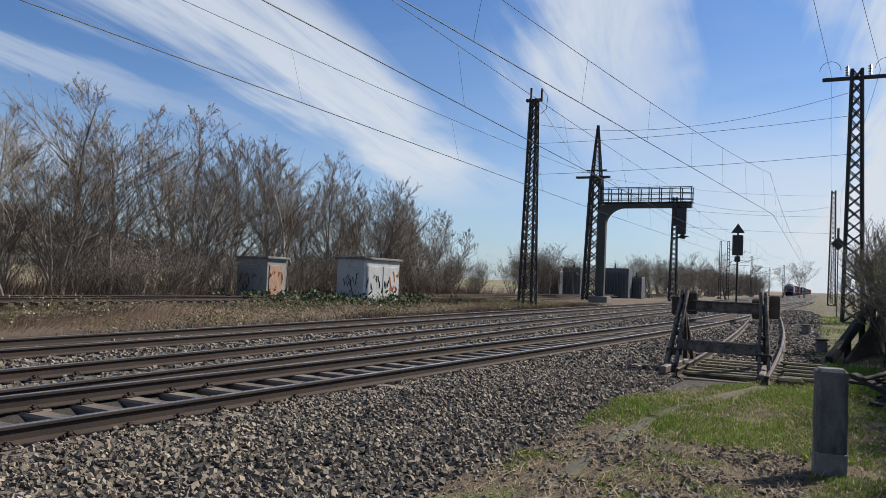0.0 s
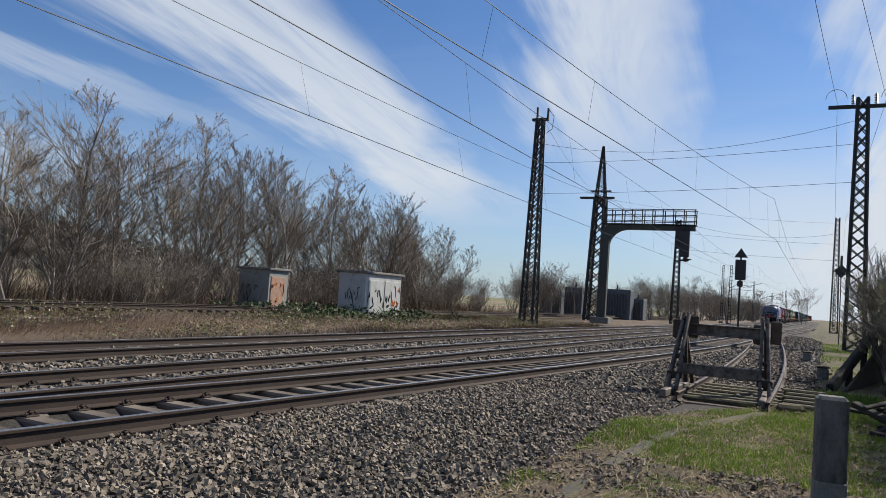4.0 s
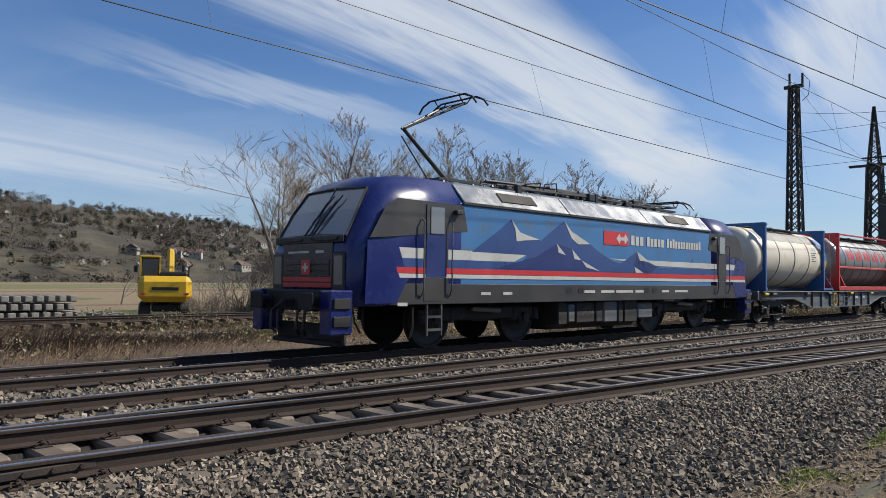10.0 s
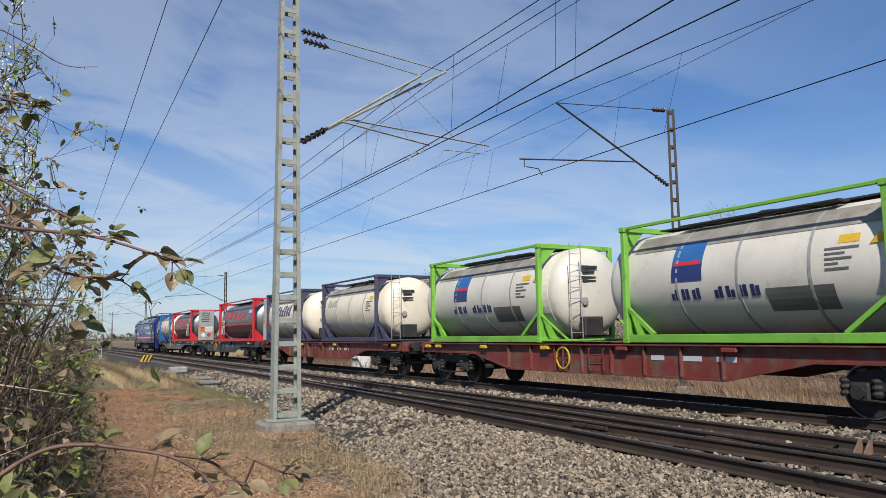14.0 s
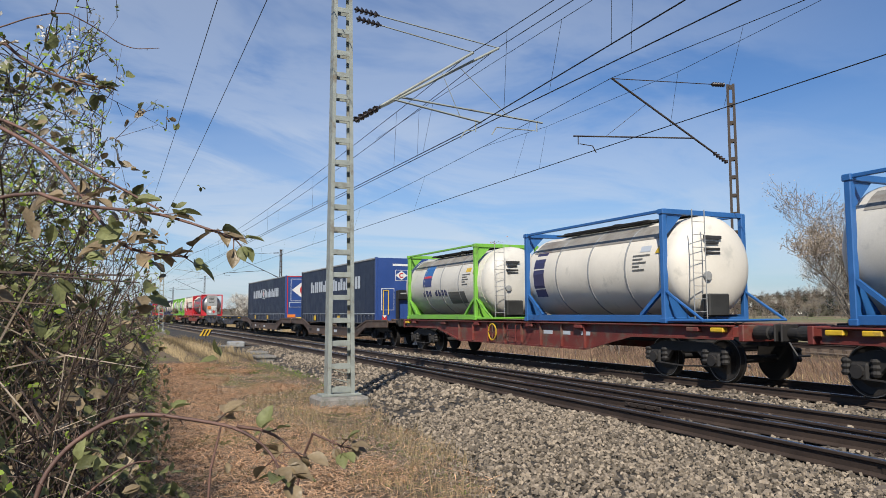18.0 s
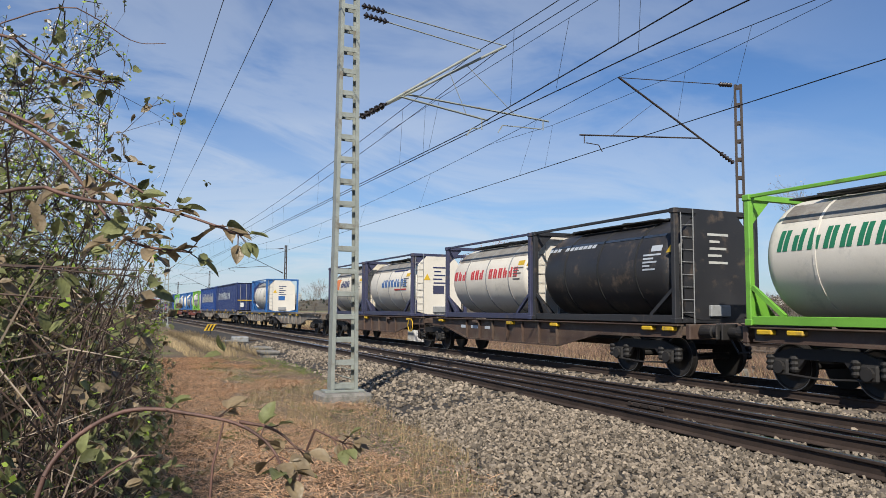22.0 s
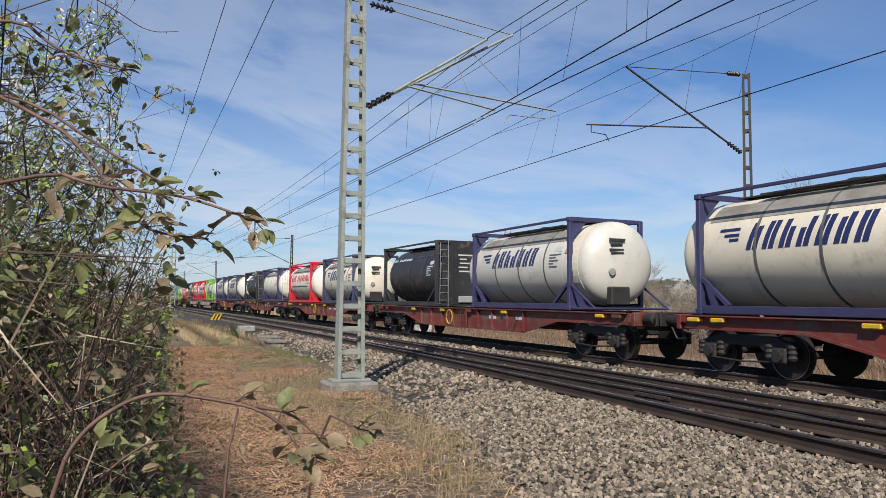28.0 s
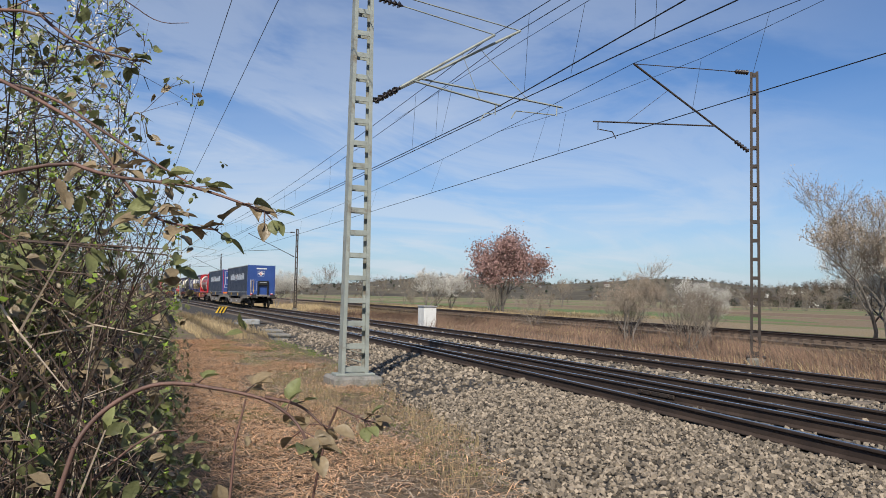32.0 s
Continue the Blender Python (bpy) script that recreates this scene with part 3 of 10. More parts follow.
def clip_data():
    g = Geo()
    g.box((0, 0, -0.168), (0.34, 0.16, 0.016), b=0.004)
    for s in (-1, 1):
        g.cyl((s * 0.115, 0, -0.17), (s * 0.115, 0, -0.105), 0.017, n=6)
        g.box((s * 0.115, 0, -0.128), (0.05, 0.05, 0.02), b=0.004)
        g.tube([(s * 0.145, -0.06, -0.155), (s * 0.1, -0.05, -0.125), (s * 0.09, 0.05, -0.125), (s * 0.145, 0.06, -0.155)], 0.009, 4)
    return g.data("rail_fastening", M_RUST)


CLIP = clip_data()
SL_CONC, SL_WOOD = sleeper_data(2.6, M_SLEEPER, "concrete_sleeper"), sleeper_data(2.6, M_WOOD_SL, "wooden_sleeper")


def track(name, label, fx, y0, y1, near, shiny=True, wood=False, skip=None):
    t = thing(name, label, "railway track", kind="structure")
    ys = steps((y0, min(-60, y1 - 1), 20), (min(-60, y1 - 1), y1, 2)) if y0 < -60 and y1 <= 61 else \
        (steps((y0, -60, 20), (-60, 60, 2), (60, y1, 15)) if y0 < -60 else steps((y0, 60, 2), (60, y1, 15)) if y1 > 60 else steps((y0, y1, 2)))
    for s in (-1, 1):
        rail(t, lambda y, s=s: fx(y) + s * 0.755, ys, shiny)
    rnd = random.Random(name)
    far = Geo()
    y = y0 + 0.3
    while y < y1:
        if skip and skip(y):
            y += 0.62
            continue
        if near[0] < y < near[1]:
            ob = part("sleeper", SL_WOOD if wood else SL_CONC, None, t, at=pose(fx(y) + rnd.uniform(-0.03, 0.03), y, rnd.uniform(-0.006, 0.004), 0, 0, rnd.uniform(-0.7, 0.7)))
            if -7 < y < 8:
                for s in (-1, 1):
                    part("rail_fastening", CLIP, None, ob, at=pose(s * 0.755, 0, 0))
        elif -120 < y < 150:
            far.box((fx(y), y, -0.24), (2.6, 0.26, 0.12))
        y += 0.62
    if far.v:
        tagged(part("far_sleepers", far, M_WOOD_SL if wood else M_SLEEPER, t), kind="stuff")
    return t


def build_tracks():
    track("main_track", "straight main railway track with brown rails on concrete sleepers", lambda y: X3 + bend(y), -420, 520, (-30, 40))
    track("second_main_track", "main railway track with polished rails on concrete sleepers", lambda y: X2 + bend(y), -420, 520, (-30, 40))
    t = track("branch_track", "curved branch track of a turnout on concrete sleepers", x1, -6, 300, (-4, 40))
    # closure rails of the turnout, lying between the rails of the main track
    ys = steps((SW0, -6, 1.5))
    for s in (-1, 1):
        rail(t, lambda y, s=s: x1(y) + s * 0.755 + (0.012 if s < 0 else -0.012), ys, True, "closure_rail")
    # guard rail with its chairs at the crossing
    g = part("guard_rail", Geo().sweep([(a, b) for a, b in RAIL], [(X2 - 0.755 + 0.11, y, 0.012) for y in steps((-7.5, -0.25, 2))]), M_RUST, t)
    for i in range(12):
        for d in (-0.07, 0.07):
            yy = -7.07 + 0.6 * i + d
            lean = 0.02 if i > 7 else 0.12
            part("guard_chair", Geo().prism([(0, -0.2), (0.12 + lean, -0.2), (0.03, 0.03), (0, 0.03)], 0.03, Matrix.Translation((X2 - 0.6, yy, 0)) @ pose(0, 0, 0, 90)), M_CHAIR, t, "rust-brown rail chair")
    part("red_marker", Geo().box((-7.74, 0.12, -0.16), (0.42, 0.26, 0.035), b=0.008), M_RED, t, "sleeper end painted red")
    part("check_rail", Geo().sweep(RAIL, [(x1(y) + 0.755 - 0.11, y, 0.0) for y in steps((-3.0, 4.0, 1.5))]), M_RUST, t)
    # fishplates at the rail joints
    for x, y in ((x1(1.9) + 0.755 + 0.03, 1.9), (x1(0.6) - 0.755 + 0.03, 0.6), (x1(-8.5) - 0.755 + 0.03, -8.5), (X2 + 0.785, -11.0)):
        f = part("fishplate", Geo().box((x, y, -0.085), (0.03, 0.9, 0.07), b=0.008), M_RUSTY_MAST, t)
        for k in range(4):
            part("bolt", Geo().cyl((x + 0.01, y - 0.33 + 0.22 * k, -0.085), (x + 0.04, y - 0.33 + 0.22 * k, -0.085), 0.02, n=6), M_RUST, f)
    track("siding_track", "disused siding with dull rails on old wooden sleepers", siding, 14.2, 76, (14, 60), False, True)
    # single track across the meadow
    track("meadow_track", "rusty single track across the meadow", lambda y: -29.6 + 0.045 * (y + 23) * (1 if y < -23 else 0.35), -300, 160, (-1, -1), False, True)


build_tracks()

# ---- masts and overhead line ----
def lattice_mast(x, y, z0, h, w0, w1, m, label, base=0.9, name="catenary_mast", group="lattice catenary masts", yaw=0.0):
    t = thing(name, label, "catenary mast", group, at=pose(x, y, z0, 0, 0, yaw))
    part("foundation", Geo().box((0, 0, -0.1), (base, base, 0.5), b=0.04), M_CONC, t, "concrete foot")
    a = max(0.06, w0 * 0.14)

    def corner(sx, sy, z):
        w = (w0 + (w1 - w0) * z / h) / 2
        return Vector((sx * w, sy * w, z + 0.1))

    for sx in (-1, 1):
        for sy in (-1, 1):
            part("leg", Geo().beam(corner(sx, sy, 0), corner(sx, sy, h), a), m, t)
    n = max(6, int(h / (0.95 * (w0 + w1) / 2)))
    for side in range(4):
        c = [(-1, -1), (1, -1), (1, 1), (-1, 1)]
        for p, q in ((c[side], c[(side + 1) % 4]), (c[(side + 1) % 4], c[side])):
            zig = [corner(*(p if i % 2 == 0 else q), h * i / n) for i in range(n + 1)]
            part("bracing", Geo().tube(zig, a * 0.42, 4), m, t)
    return t


def channel(lo, hi, depth, half0, half1, th):
    """A rolled channel from lo to hi: web across y, flanges reaching depth along x."""
    e = math.copysign(th, depth)
    ring = lambda p, k: [(p.x, p.y - k, p.z), (p.x + depth, p.y - k, p.z), (p.x + depth, p.y - k + th, p.z), (p.x + e, p.y - k + th, p.z),
                         (p.x + e, p.y + k - th, p.z), (p.x + depth, p.y + k - th, p.z), (p.x + depth, p.y + k, p.z), (p.x, p.y + k, p.z)]
    fs = [(i, (i + 1) % 8, 8 + (i + 1) % 8, 8 + i) for i in range(8)]
    return Geo().add(ring(lo, half0) + ring(hi, half1), fs + [tuple(range(8))[::-1], tuple(range(8, 16))])


def ladder_mast(x, y, z0, h, w0, w1, m, label, group="ladder catenary masts", base=1.0, yaw=0.0):
    """Two channel legs joined by batten plates."""
    t = thing("catenary_mast", label, "catenary mast", group, at=pose(x, y, z0, 0, 0, yaw))
    f = part("foundation", Geo().box((0, 0, 0.05), (base, base * 0.9, 0.5), b=0.05), M_CONC, t, "rough concrete foundation block")
    part("base_plate", Geo().box((0, 0, 0.32), (w0 + 0.25, 0.36, 0.05), b=0.01), m, t)
    for s in (-1, 1):
        part("leg", channel(Vector((s * w0 / 2, 0, 0.3)), Vector((s * w1 / 2, 0, h)), -s * 0.075, 0.13, 0.1, 0.022), m, t)
    n = max(5, int(h / (0.45 if w0 > 0.5 else 0.55)))
    far = Geo()
    for i in range(n):
        z = 0.42 + (h - 0.5) * i / (n - 1)
        w = w0 + (w1 - w0) * z / h
        if abs(y) < 30:
            part("batten", Geo().box((0, -0.1, z), (w, 0.02, 0.1), b=0.004), m, t)
            part("batten", Geo().box((0, 0.09, z), (w, 0.02, 0.1), b=0.004), m, t)
        else:
            far.box((0, -0.1, z), (w, 0.02, 0.1)).box((0, 0.09, z), (w, 0.02, 0.1))
    if far.v:
        tagged(part("battens", far, m, t), kind="stuff")
    for i in range(3):
        z = 0.35 + 0.17 * i
        part("foot_brace", Geo().beam((-w0 / 2, -0.13, z), (w0 / 2, -0.13, z + 0.17), 0.05, 0.02), m, t)
    return t


def insulator(g, p0, p1, n=5, r=0.075):
    p0, p1 = Vector(p0), Vector(p1)
    d = p1 - p0
    g.cyl(p0, p1, 0.025, n=6)
    for i in range(n):
        c = p0 + d * (i + 0.7) / (n + 0.4)
        g.cyl(c - d.normalized() * 0.03, c + d.normalized() * 0.025, r, r * 0.55, n=10)


def sag(p0, p1, drop, n):
    p0, p1 = Vector(p0), Vector(p1)
    return [p0.lerp(p1, i / n) - Vector((0, 0, 4 * drop * (i / n) * (1 - i / n))) for i in range(n + 1)]


def cantilever(name, m, mast_x, y, tip_x, arm_x, z_low, z_top, z_arm, steady_x):
    """Hinged bracket: raking strut, stay wire, registration arm with its steady arm; all from the mast over the track."""
    s = 1 if tip_x > mast_x else -1
    t = thing("cantilever_bracket", "rusty tubular catenary cantilever with ribbed insulators", "catenary bracket", "catenary brackets")
    a, b = Vector((mast_x, y, z_low)), Vector((tip_x, y, z_top))
    u = (b - a).normalized()
    part("strut", Geo().cyl(a + u * 0.75, b, 0.03, n=8), m, t)
    g = Geo(); insulator(g, a + u * 0.1, a + u * 0.75)
    part("insulator", g, M_INSUL, t, "brown ribbed insulator")
    c = Vector((mast_x, y, z_top + 0.35))
    w = (b - c).normalized()
    g = Geo(); insulator(g, c + w * 0.1, c + w * 0.65)
    part("insulator", g, M_INSUL, t, "brown ribbed insulator")
    part("stay", Geo().cyl(c + w * 0.65, b, 0.014, n=6), m, t)
    k = a + u * ((b - a).length * 0.32)
    e = Vector((arm_x, y, z_arm))
    part("registration_arm", Geo().cyl(k, e, 0.024, n=6), m, t)
    part("drop_bracket", Geo().cyl(e - Vector((s * 0.15, 0, 0)), e - Vector((s * 0.15, 0, 0.22)), 0.014, n=5), m, t)
    part("steady_arm", Geo().tube([e - Vector((s * 0.2, 0, 0.2)), Vector((steady_x, y, z_arm - 0.22)), Vector((steady_x - s * 0.12, y, z_arm - 0.4))], 0.014, 5), m, t)
    part("support_wire", Geo().cyl(a.lerp(b, 0.72), a.lerp(b, 0.72).lerp(e, 0.0) * 0.0 + k.lerp(e, 0.75), 0.008, n=4), m, t)
    return t


def contact_line(label, spans, stitch=()):
    """Contact wire, messenger wire, droppers and stitch wires through supports (y, contact x and z, messenger x and z, sag after it)."""
    t = thing("overhead_line", label, "overhead wire", "overhead lines")
    for (ya, xa, za, ma, na, drop), (yb, xb2, zb, mb, nb, _) in zip(spans, spans[1:]):
        part("contact_wire", Geo().tube([(xa, ya, za), (xb2, yb, zb)], 0.0115, 5), M_WIRE, t)
        pts = sag((ma, ya, na), (mb, yb, nb), drop, 16)
        part("messenger_wire", Geo().tube(pts, 0.009, 5), M_WIRE, t)
        nd = 7
        for i in range(nd):
            f = (i + 0.5) / nd
            p = pts[int(f * 16)].lerp(pts[min(int(f * 16) + 1, 16)], f * 16 % 1)
            q = Vector((xa + (xb2 - xa) * f, p.y, za + (zb - za) * f))
            part("dropper", Geo().cyl(p, q, 0.004, n=4), M_WIRE, t)
    for y, x, z, low in stitch:
        part("stitch_wire", Geo().tube([(x + 0.1, y - 8, z - 0.42), (x + 0.3, y - 3, low), (x + 0.3, y + 3, low), (x + 0.1, y + 8, z - 0.36)], 0.006, 5), M_WIRE, t)
        for k in (-3, 3):
            part("dropper", Geo().cyl((x + 0.3, y + k, low), (x + 0.6, y + k, low - 1.4), 0.004, n=4), M_WIRE, t)
    return t


def plain_wire(label, pts, drop=0.8, r=0.011):
    t = thing("feeder_wire", label, "overhead wire", "feeder wires")
    for a, b in zip(pts, pts[1:]):
        part("wire", Geo().tube(sag(a, b, drop, 14), r, 5), M_WIRE, t)
    return t


def build_masts():
    # grey-green ladder mast between the ballast and the path, with the long bracket over the near track
    ladder_mast(-4.43, -15.5, -0.45, 9.6, 0.56, 0.36, M_STEEL_GR, "grey-green painted ladder-type catenary mast on a concrete block")
    cantilever("b", M_STEEL_GR, -4.6, -15.5, -8.13, -9.26, 5.38, 7.47, 5.85, -8.05)
    cantilever("b", M_STEEL_GR, -4.6, -15.36, -7.41, -7.6, 5.34, 7.22, 5.66, -7.2)
    ladder_mast(-17.7, -17.95, -0.5, 9.0, 0.3, 0.24, M_RUSTY_MAST, "rusty brown ladder-type catenary mast in the scrub", base=0.5, yaw=-45)
    cantilever("c", M_RUSTY_MAST, -17.55, -17.95, -13.17, -11.82, 5.98, 8.12, 6.32, -12.45)
    for y in (-80.0, -142.0, -204.0):
        ladder_mast(-17.5, y, -0.5, 8.7, 0.3, 0.24, M_RUSTY_MAST, "rusty brown ladder-type catenary mast in the scrub", base=0.5)
        cantilever("c", M_RUSTY_MAST, -17.35, y, -12.4, -11.6, 5.2, 7.5, 5.6, -12.2)
        ladder_mast(-5.9, y - 2, -0.5, 8.9, 0.5, 0.34, M_STEEL_GR, "grey-green painted ladder-type catenary mast on a concrete block")
        cantilever("b", M_STEEL_GR, -6.05, y - 2, -8.6, -9.6, 5.4, 7.5, 5.7, -9.2)
    # lattice masts up the line
    lattice_mast(-18.42, 50.0, -0.6, 14.9, 0.95, 0.42, M_STEEL_DK, "tall dark steel lattice catenary mast")
    lattice_mast(1.6, 48.0, -0.2, 14.3, 0.98, 0.5, M_STEEL_DK, "tall dark steel lattice mast with a crossarm")
    lattice_mast(1.3, 112.0, -0.2, 15.2, 0.9, 0.45, M_STEEL_DK, "dark steel lattice catenary mast")


build_masts()

# ---- the freight train ----
SPEED, FRONT10 = 27.75, 6.6      # metres a second; place of the front buffers at 10 s


def paint(name, c, rough=0.42, var=0.1, dirt=None, amount=0.3, metal=0.0, dscale=2.0):
    return mat(name, c, rough, metal, var=var, scale=1.2, fine=35, bump=0.03, dirt=dirt, dirt_amount=amount, dirt_scale=dscale)


GRIME = (0.1, 0.075, 0.055)
T_BLUE = paint("loco_deep_blue", (0.014, 0.025, 0.15), 0.3, 0.06)
T_NOSE = paint("loco_nose_blackish", (0.012, 0.012, 0.032), 0.25, 0.06)
T_SKY = paint("loco_sky_blue", (0.06, 0.205, 0.45), 0.35, 0.1, (0.08, 0.12, 0.17), 0.35)
T_MOUNT = paint("mountain_blue", (0.036, 0.082, 0.25), 0.35, 0.1)
T_MOUNT2 = paint("mountain_shadow_blue", (0.022, 0.04, 0.17), 0.35, 0.1)
T_SNOW = paint("snow_white", (0.62, 0.62, 0.58), 0.4, 0.08, (0.3, 0.28, 0.25), 0.2)
T_ANTH = paint("loco_anthracite", (0.045, 0.043, 0.042), 0.45, 0.12)
T_ROOF = paint("loco_roof_grey", (0.5, 0.5, 0.49), 0.3, 0.15, metal=0.8)
T_RED = paint("loco_signal_red", (0.62, 0.035, 0.04), 0.4, 0.08)
T_UNDER = paint("underframe_black", (0.018, 0.016, 0.015), 0.75, 0.3, GRIME, 0.12)
T_WHEEL = paint("wheel_steel", (0.022, 0.019, 0.017), 0.6, 0.25, metal=0.2)
T_BRIGHT = paint("bright_steel", (0.28, 0.27, 0.26), 0.4, 0.1, metal=0.9)
T_WRED = paint("wagon_oxide_red", (0.19, 0.034, 0.026), 0.6, 0.25, GRIME, 0.45)
T_WGREY = paint("wagon_dusty_grey", (0.3, 0.275, 0.235), 0.65, 0.25, (0.12, 0.088, 0.065), 0.65)
T_WDARK = paint("wagon_blackish_blue", (0.045, 0.05, 0.07), 0.6, 0.25, GRIME, 0.4)
T_WBROWN = paint("wagon_brown", (0.1, 0.062, 0.045), 0.65, 0.25, GRIME, 0.4)
T_WSLATE = paint("wagon_slate", (0.12, 0.14, 0.16), 0.6, 0.2, GRIME, 0.4)
T_CREAM = paint("tank_cream_white", (0.82, 0.75, 0.61), 0.5, 0.07, (0.42, 0.38, 0.3), 0.2)
T_WHITE = paint("tank_white", (0.83, 0.78, 0.68), 0.5, 0.06, (0.45, 0.43, 0.38), 0.15)
T_PALE = paint("tank_pale_grey", (0.68, 0.655, 0.59), 0.5, 0.08, (0.35, 0.34, 0.32), 0.15)
T_STEEL = paint("tank_bare_steel", (0.34, 0.33, 0.32), 0.38, 0.15, metal=0.75)
T_CHAR = paint("tank_charcoal", (0.03, 0.03, 0.033), 0.5, 0.2, GRIME, 0.2)
T_NAVY_F = paint("frame_navy", (0.05, 0.055, 0.11), 0.5, 0.15, GRIME, 0.2)
T_PURP_F = paint("frame_violet_blue", (0.045, 0.045, 0.12), 0.5, 0.15)
T_BLUE_F = paint("frame_blue", (0.03, 0.14, 0.4), 0.45, 0.12)
T_RED_F = paint("frame_red", (0.6, 0.025, 0.035), 0.45, 0.12, (0.25, 0.04, 0.03), 0.2)
T_GREEN_F = paint("frame_lime_green", (0.2, 0.5, 0.06), 0.45, 0.12, (0.1, 0.15, 0.05), 0.2)
T_RUST_F = paint("frame_rust_red", (0.3, 0.06, 0.04), 0.6, 0.2, GRIME, 0.3)
T_DBLUE = paint("container_blue", (0.012, 0.052, 0.23), 0.45, 0.12, (0.03, 0.06, 0.16), 0.25)
T_CNAVY = paint("container_navy", (0.025, 0.045, 0.15), 0.45, 0.12)
T_FADED = paint("container_faded_grey_blue", (0.16, 0.2, 0.25), 0.55, 0.25, (0.12, 0.13, 0.15), 0.3)
T_CURT = paint("curtain_navy", (0.011, 0.022, 0.055), 0.55, 0.12)
T_TBLUE = paint("trailer_door_blue", (0.03, 0.075, 0.27), 0.4, 0.12)
T_STRAP = paint("curtain_strap_grey", (0.1, 0.11, 0.14), 0.5, 0.12)
T_TYRE = paint("tyre_rubber", (0.018, 0.018, 0.018), 0.85, 0.2)
T_PALEBLUE = paint("pale_lettering", (0.55, 0.6, 0.66), 0.5, 0.06)
T_NAVYTXT = paint("navy_lettering", (0.02, 0.03, 0.12), 0.5, 0.06)
T_GRIMY = paint("grimy_cladding", (0.3, 0.285, 0.255), 0.6, 0.25, (0.15, 0.13, 0.11), 0.5)
T_DULLGREY = paint("dull_grey_plate", (0.13, 0.13, 0.125), 0.6, 0.2)
T_GREEN = paint("green_lettering", (0.02, 0.2, 0.1), 0.5, 0.06)


MOVING = []          # (thing, metres behind the front buffers)


def rolling(name, label, category, s, group=""):
    t = thing(name, label, category, group, at=pose(X3, FRONT10 + s, 0))
    MOVING.append((t, s))
    return t


def side_plate(pts, x, depth=0.004):
    """Polygon given in (y, z), lying on the side plane x."""
    return Geo().prism(pts, depth, Matrix(((0, 0, 1, x), (1, 0, 0, 0), (0, 1, 0, 0), (0, 0, 0, 1))))


def loft(sections, ends=(True, True)):
    """sections: (y, [(x, z) ... half outline from bottom to top centre]); mirrored to both sides."""
    g, n = Geo(), 0
    rings = []
    for y, half in sections:
        ring = [(x, y, z) for x, z in half] + [(-x, y, z) for x, z in reversed(half) if x > 1e-6]
        rings.append(ring)
        n = len(ring)
    pts = [p for r in rings for p in r]
    fs = [(k * n + i, k * n + (i + 1) % n, (k + 1) * n + (i + 1) % n, (k + 1) * n + i) for k in range(len(rings) - 1) for i in range(n)]
    if ends[0]:
        fs.append(tuple(range(n))[::-1])
    if ends[1]:
        fs.append(tuple(range((len(rings) - 1) * n, len(rings) * n)))
    return g.add(pts, fs)


def wheel_data(r, name="wheel"):
    g = Geo()
    prof = [(0.02, 0.05), (0.1, 0.06), (0.12, 0.03), (r * 0.62, 0.0), (r * 0.86, 0.03), (r * 0.9, 0.055), (r, 0.05), (r, -0.05), (r + 0.028, -0.06), (r + 0.028, -0.085), (0.02, -0.085)]
    g.lathe(prof, axis="X", n=28)
    return g.data(name, T_WHEEL, False)


W_LOCO, W_WAGON = wheel_data(0.62), wheel_data(0.46)
TREAD = Geo().lathe([(0.42, 0.051), (0.455, 0.053)], axis="X", n=28).data("bright_rim", T_BRIGHT)


def wheels(parent, y, wd, r, bright=False):
    for s in (-1, 1):
        w = part("wheel", wd, None, parent, at=pose(s * 0.755, y, r, 0, 0, 0 if s > 0 else 180))
        if bright:
            part("rim", TREAD, None, w)
    part("axle", Geo().cyl((-0.72, y, r), (0.72, y, r), 0.085, n=10), T_UNDER, parent)


def buffers(parent, y, s):
    """Pair of buffers whose plates reach y; s: the way they point."""
    for x in (-0.875, 0.875):
        b = part("buffer", Geo().lathe([(0.02, y - s * 0.62), (0.14, y - s * 0.62), (0.14, y - s * 0.3), (0.1, y - s * 0.28), (0.1, y - s * 0.06), (0.02, y - s * 0.06)], (x, 0, 1.06), "Y", 16), T_UNDER, parent)
        part("buffer_plate", Geo().box((x, y - s * 0.03, 1.06), (0.45, 0.05, 0.34), b=0.02), T_UNDER, b)
    part("coupling_hook", Geo().beam((0, y - s * 0.5, 1.02), (0, y - s * 0.1, 0.98), 0.08, 0.12, 0.01), T_UNDER, parent)


def px(points):
    """From side-drawing units to (y, z) in metres on the locomotive's flank."""
    return [((a - 88) / 113.5, 1.48 - (b - 533) / 117.7) for a, b in points]


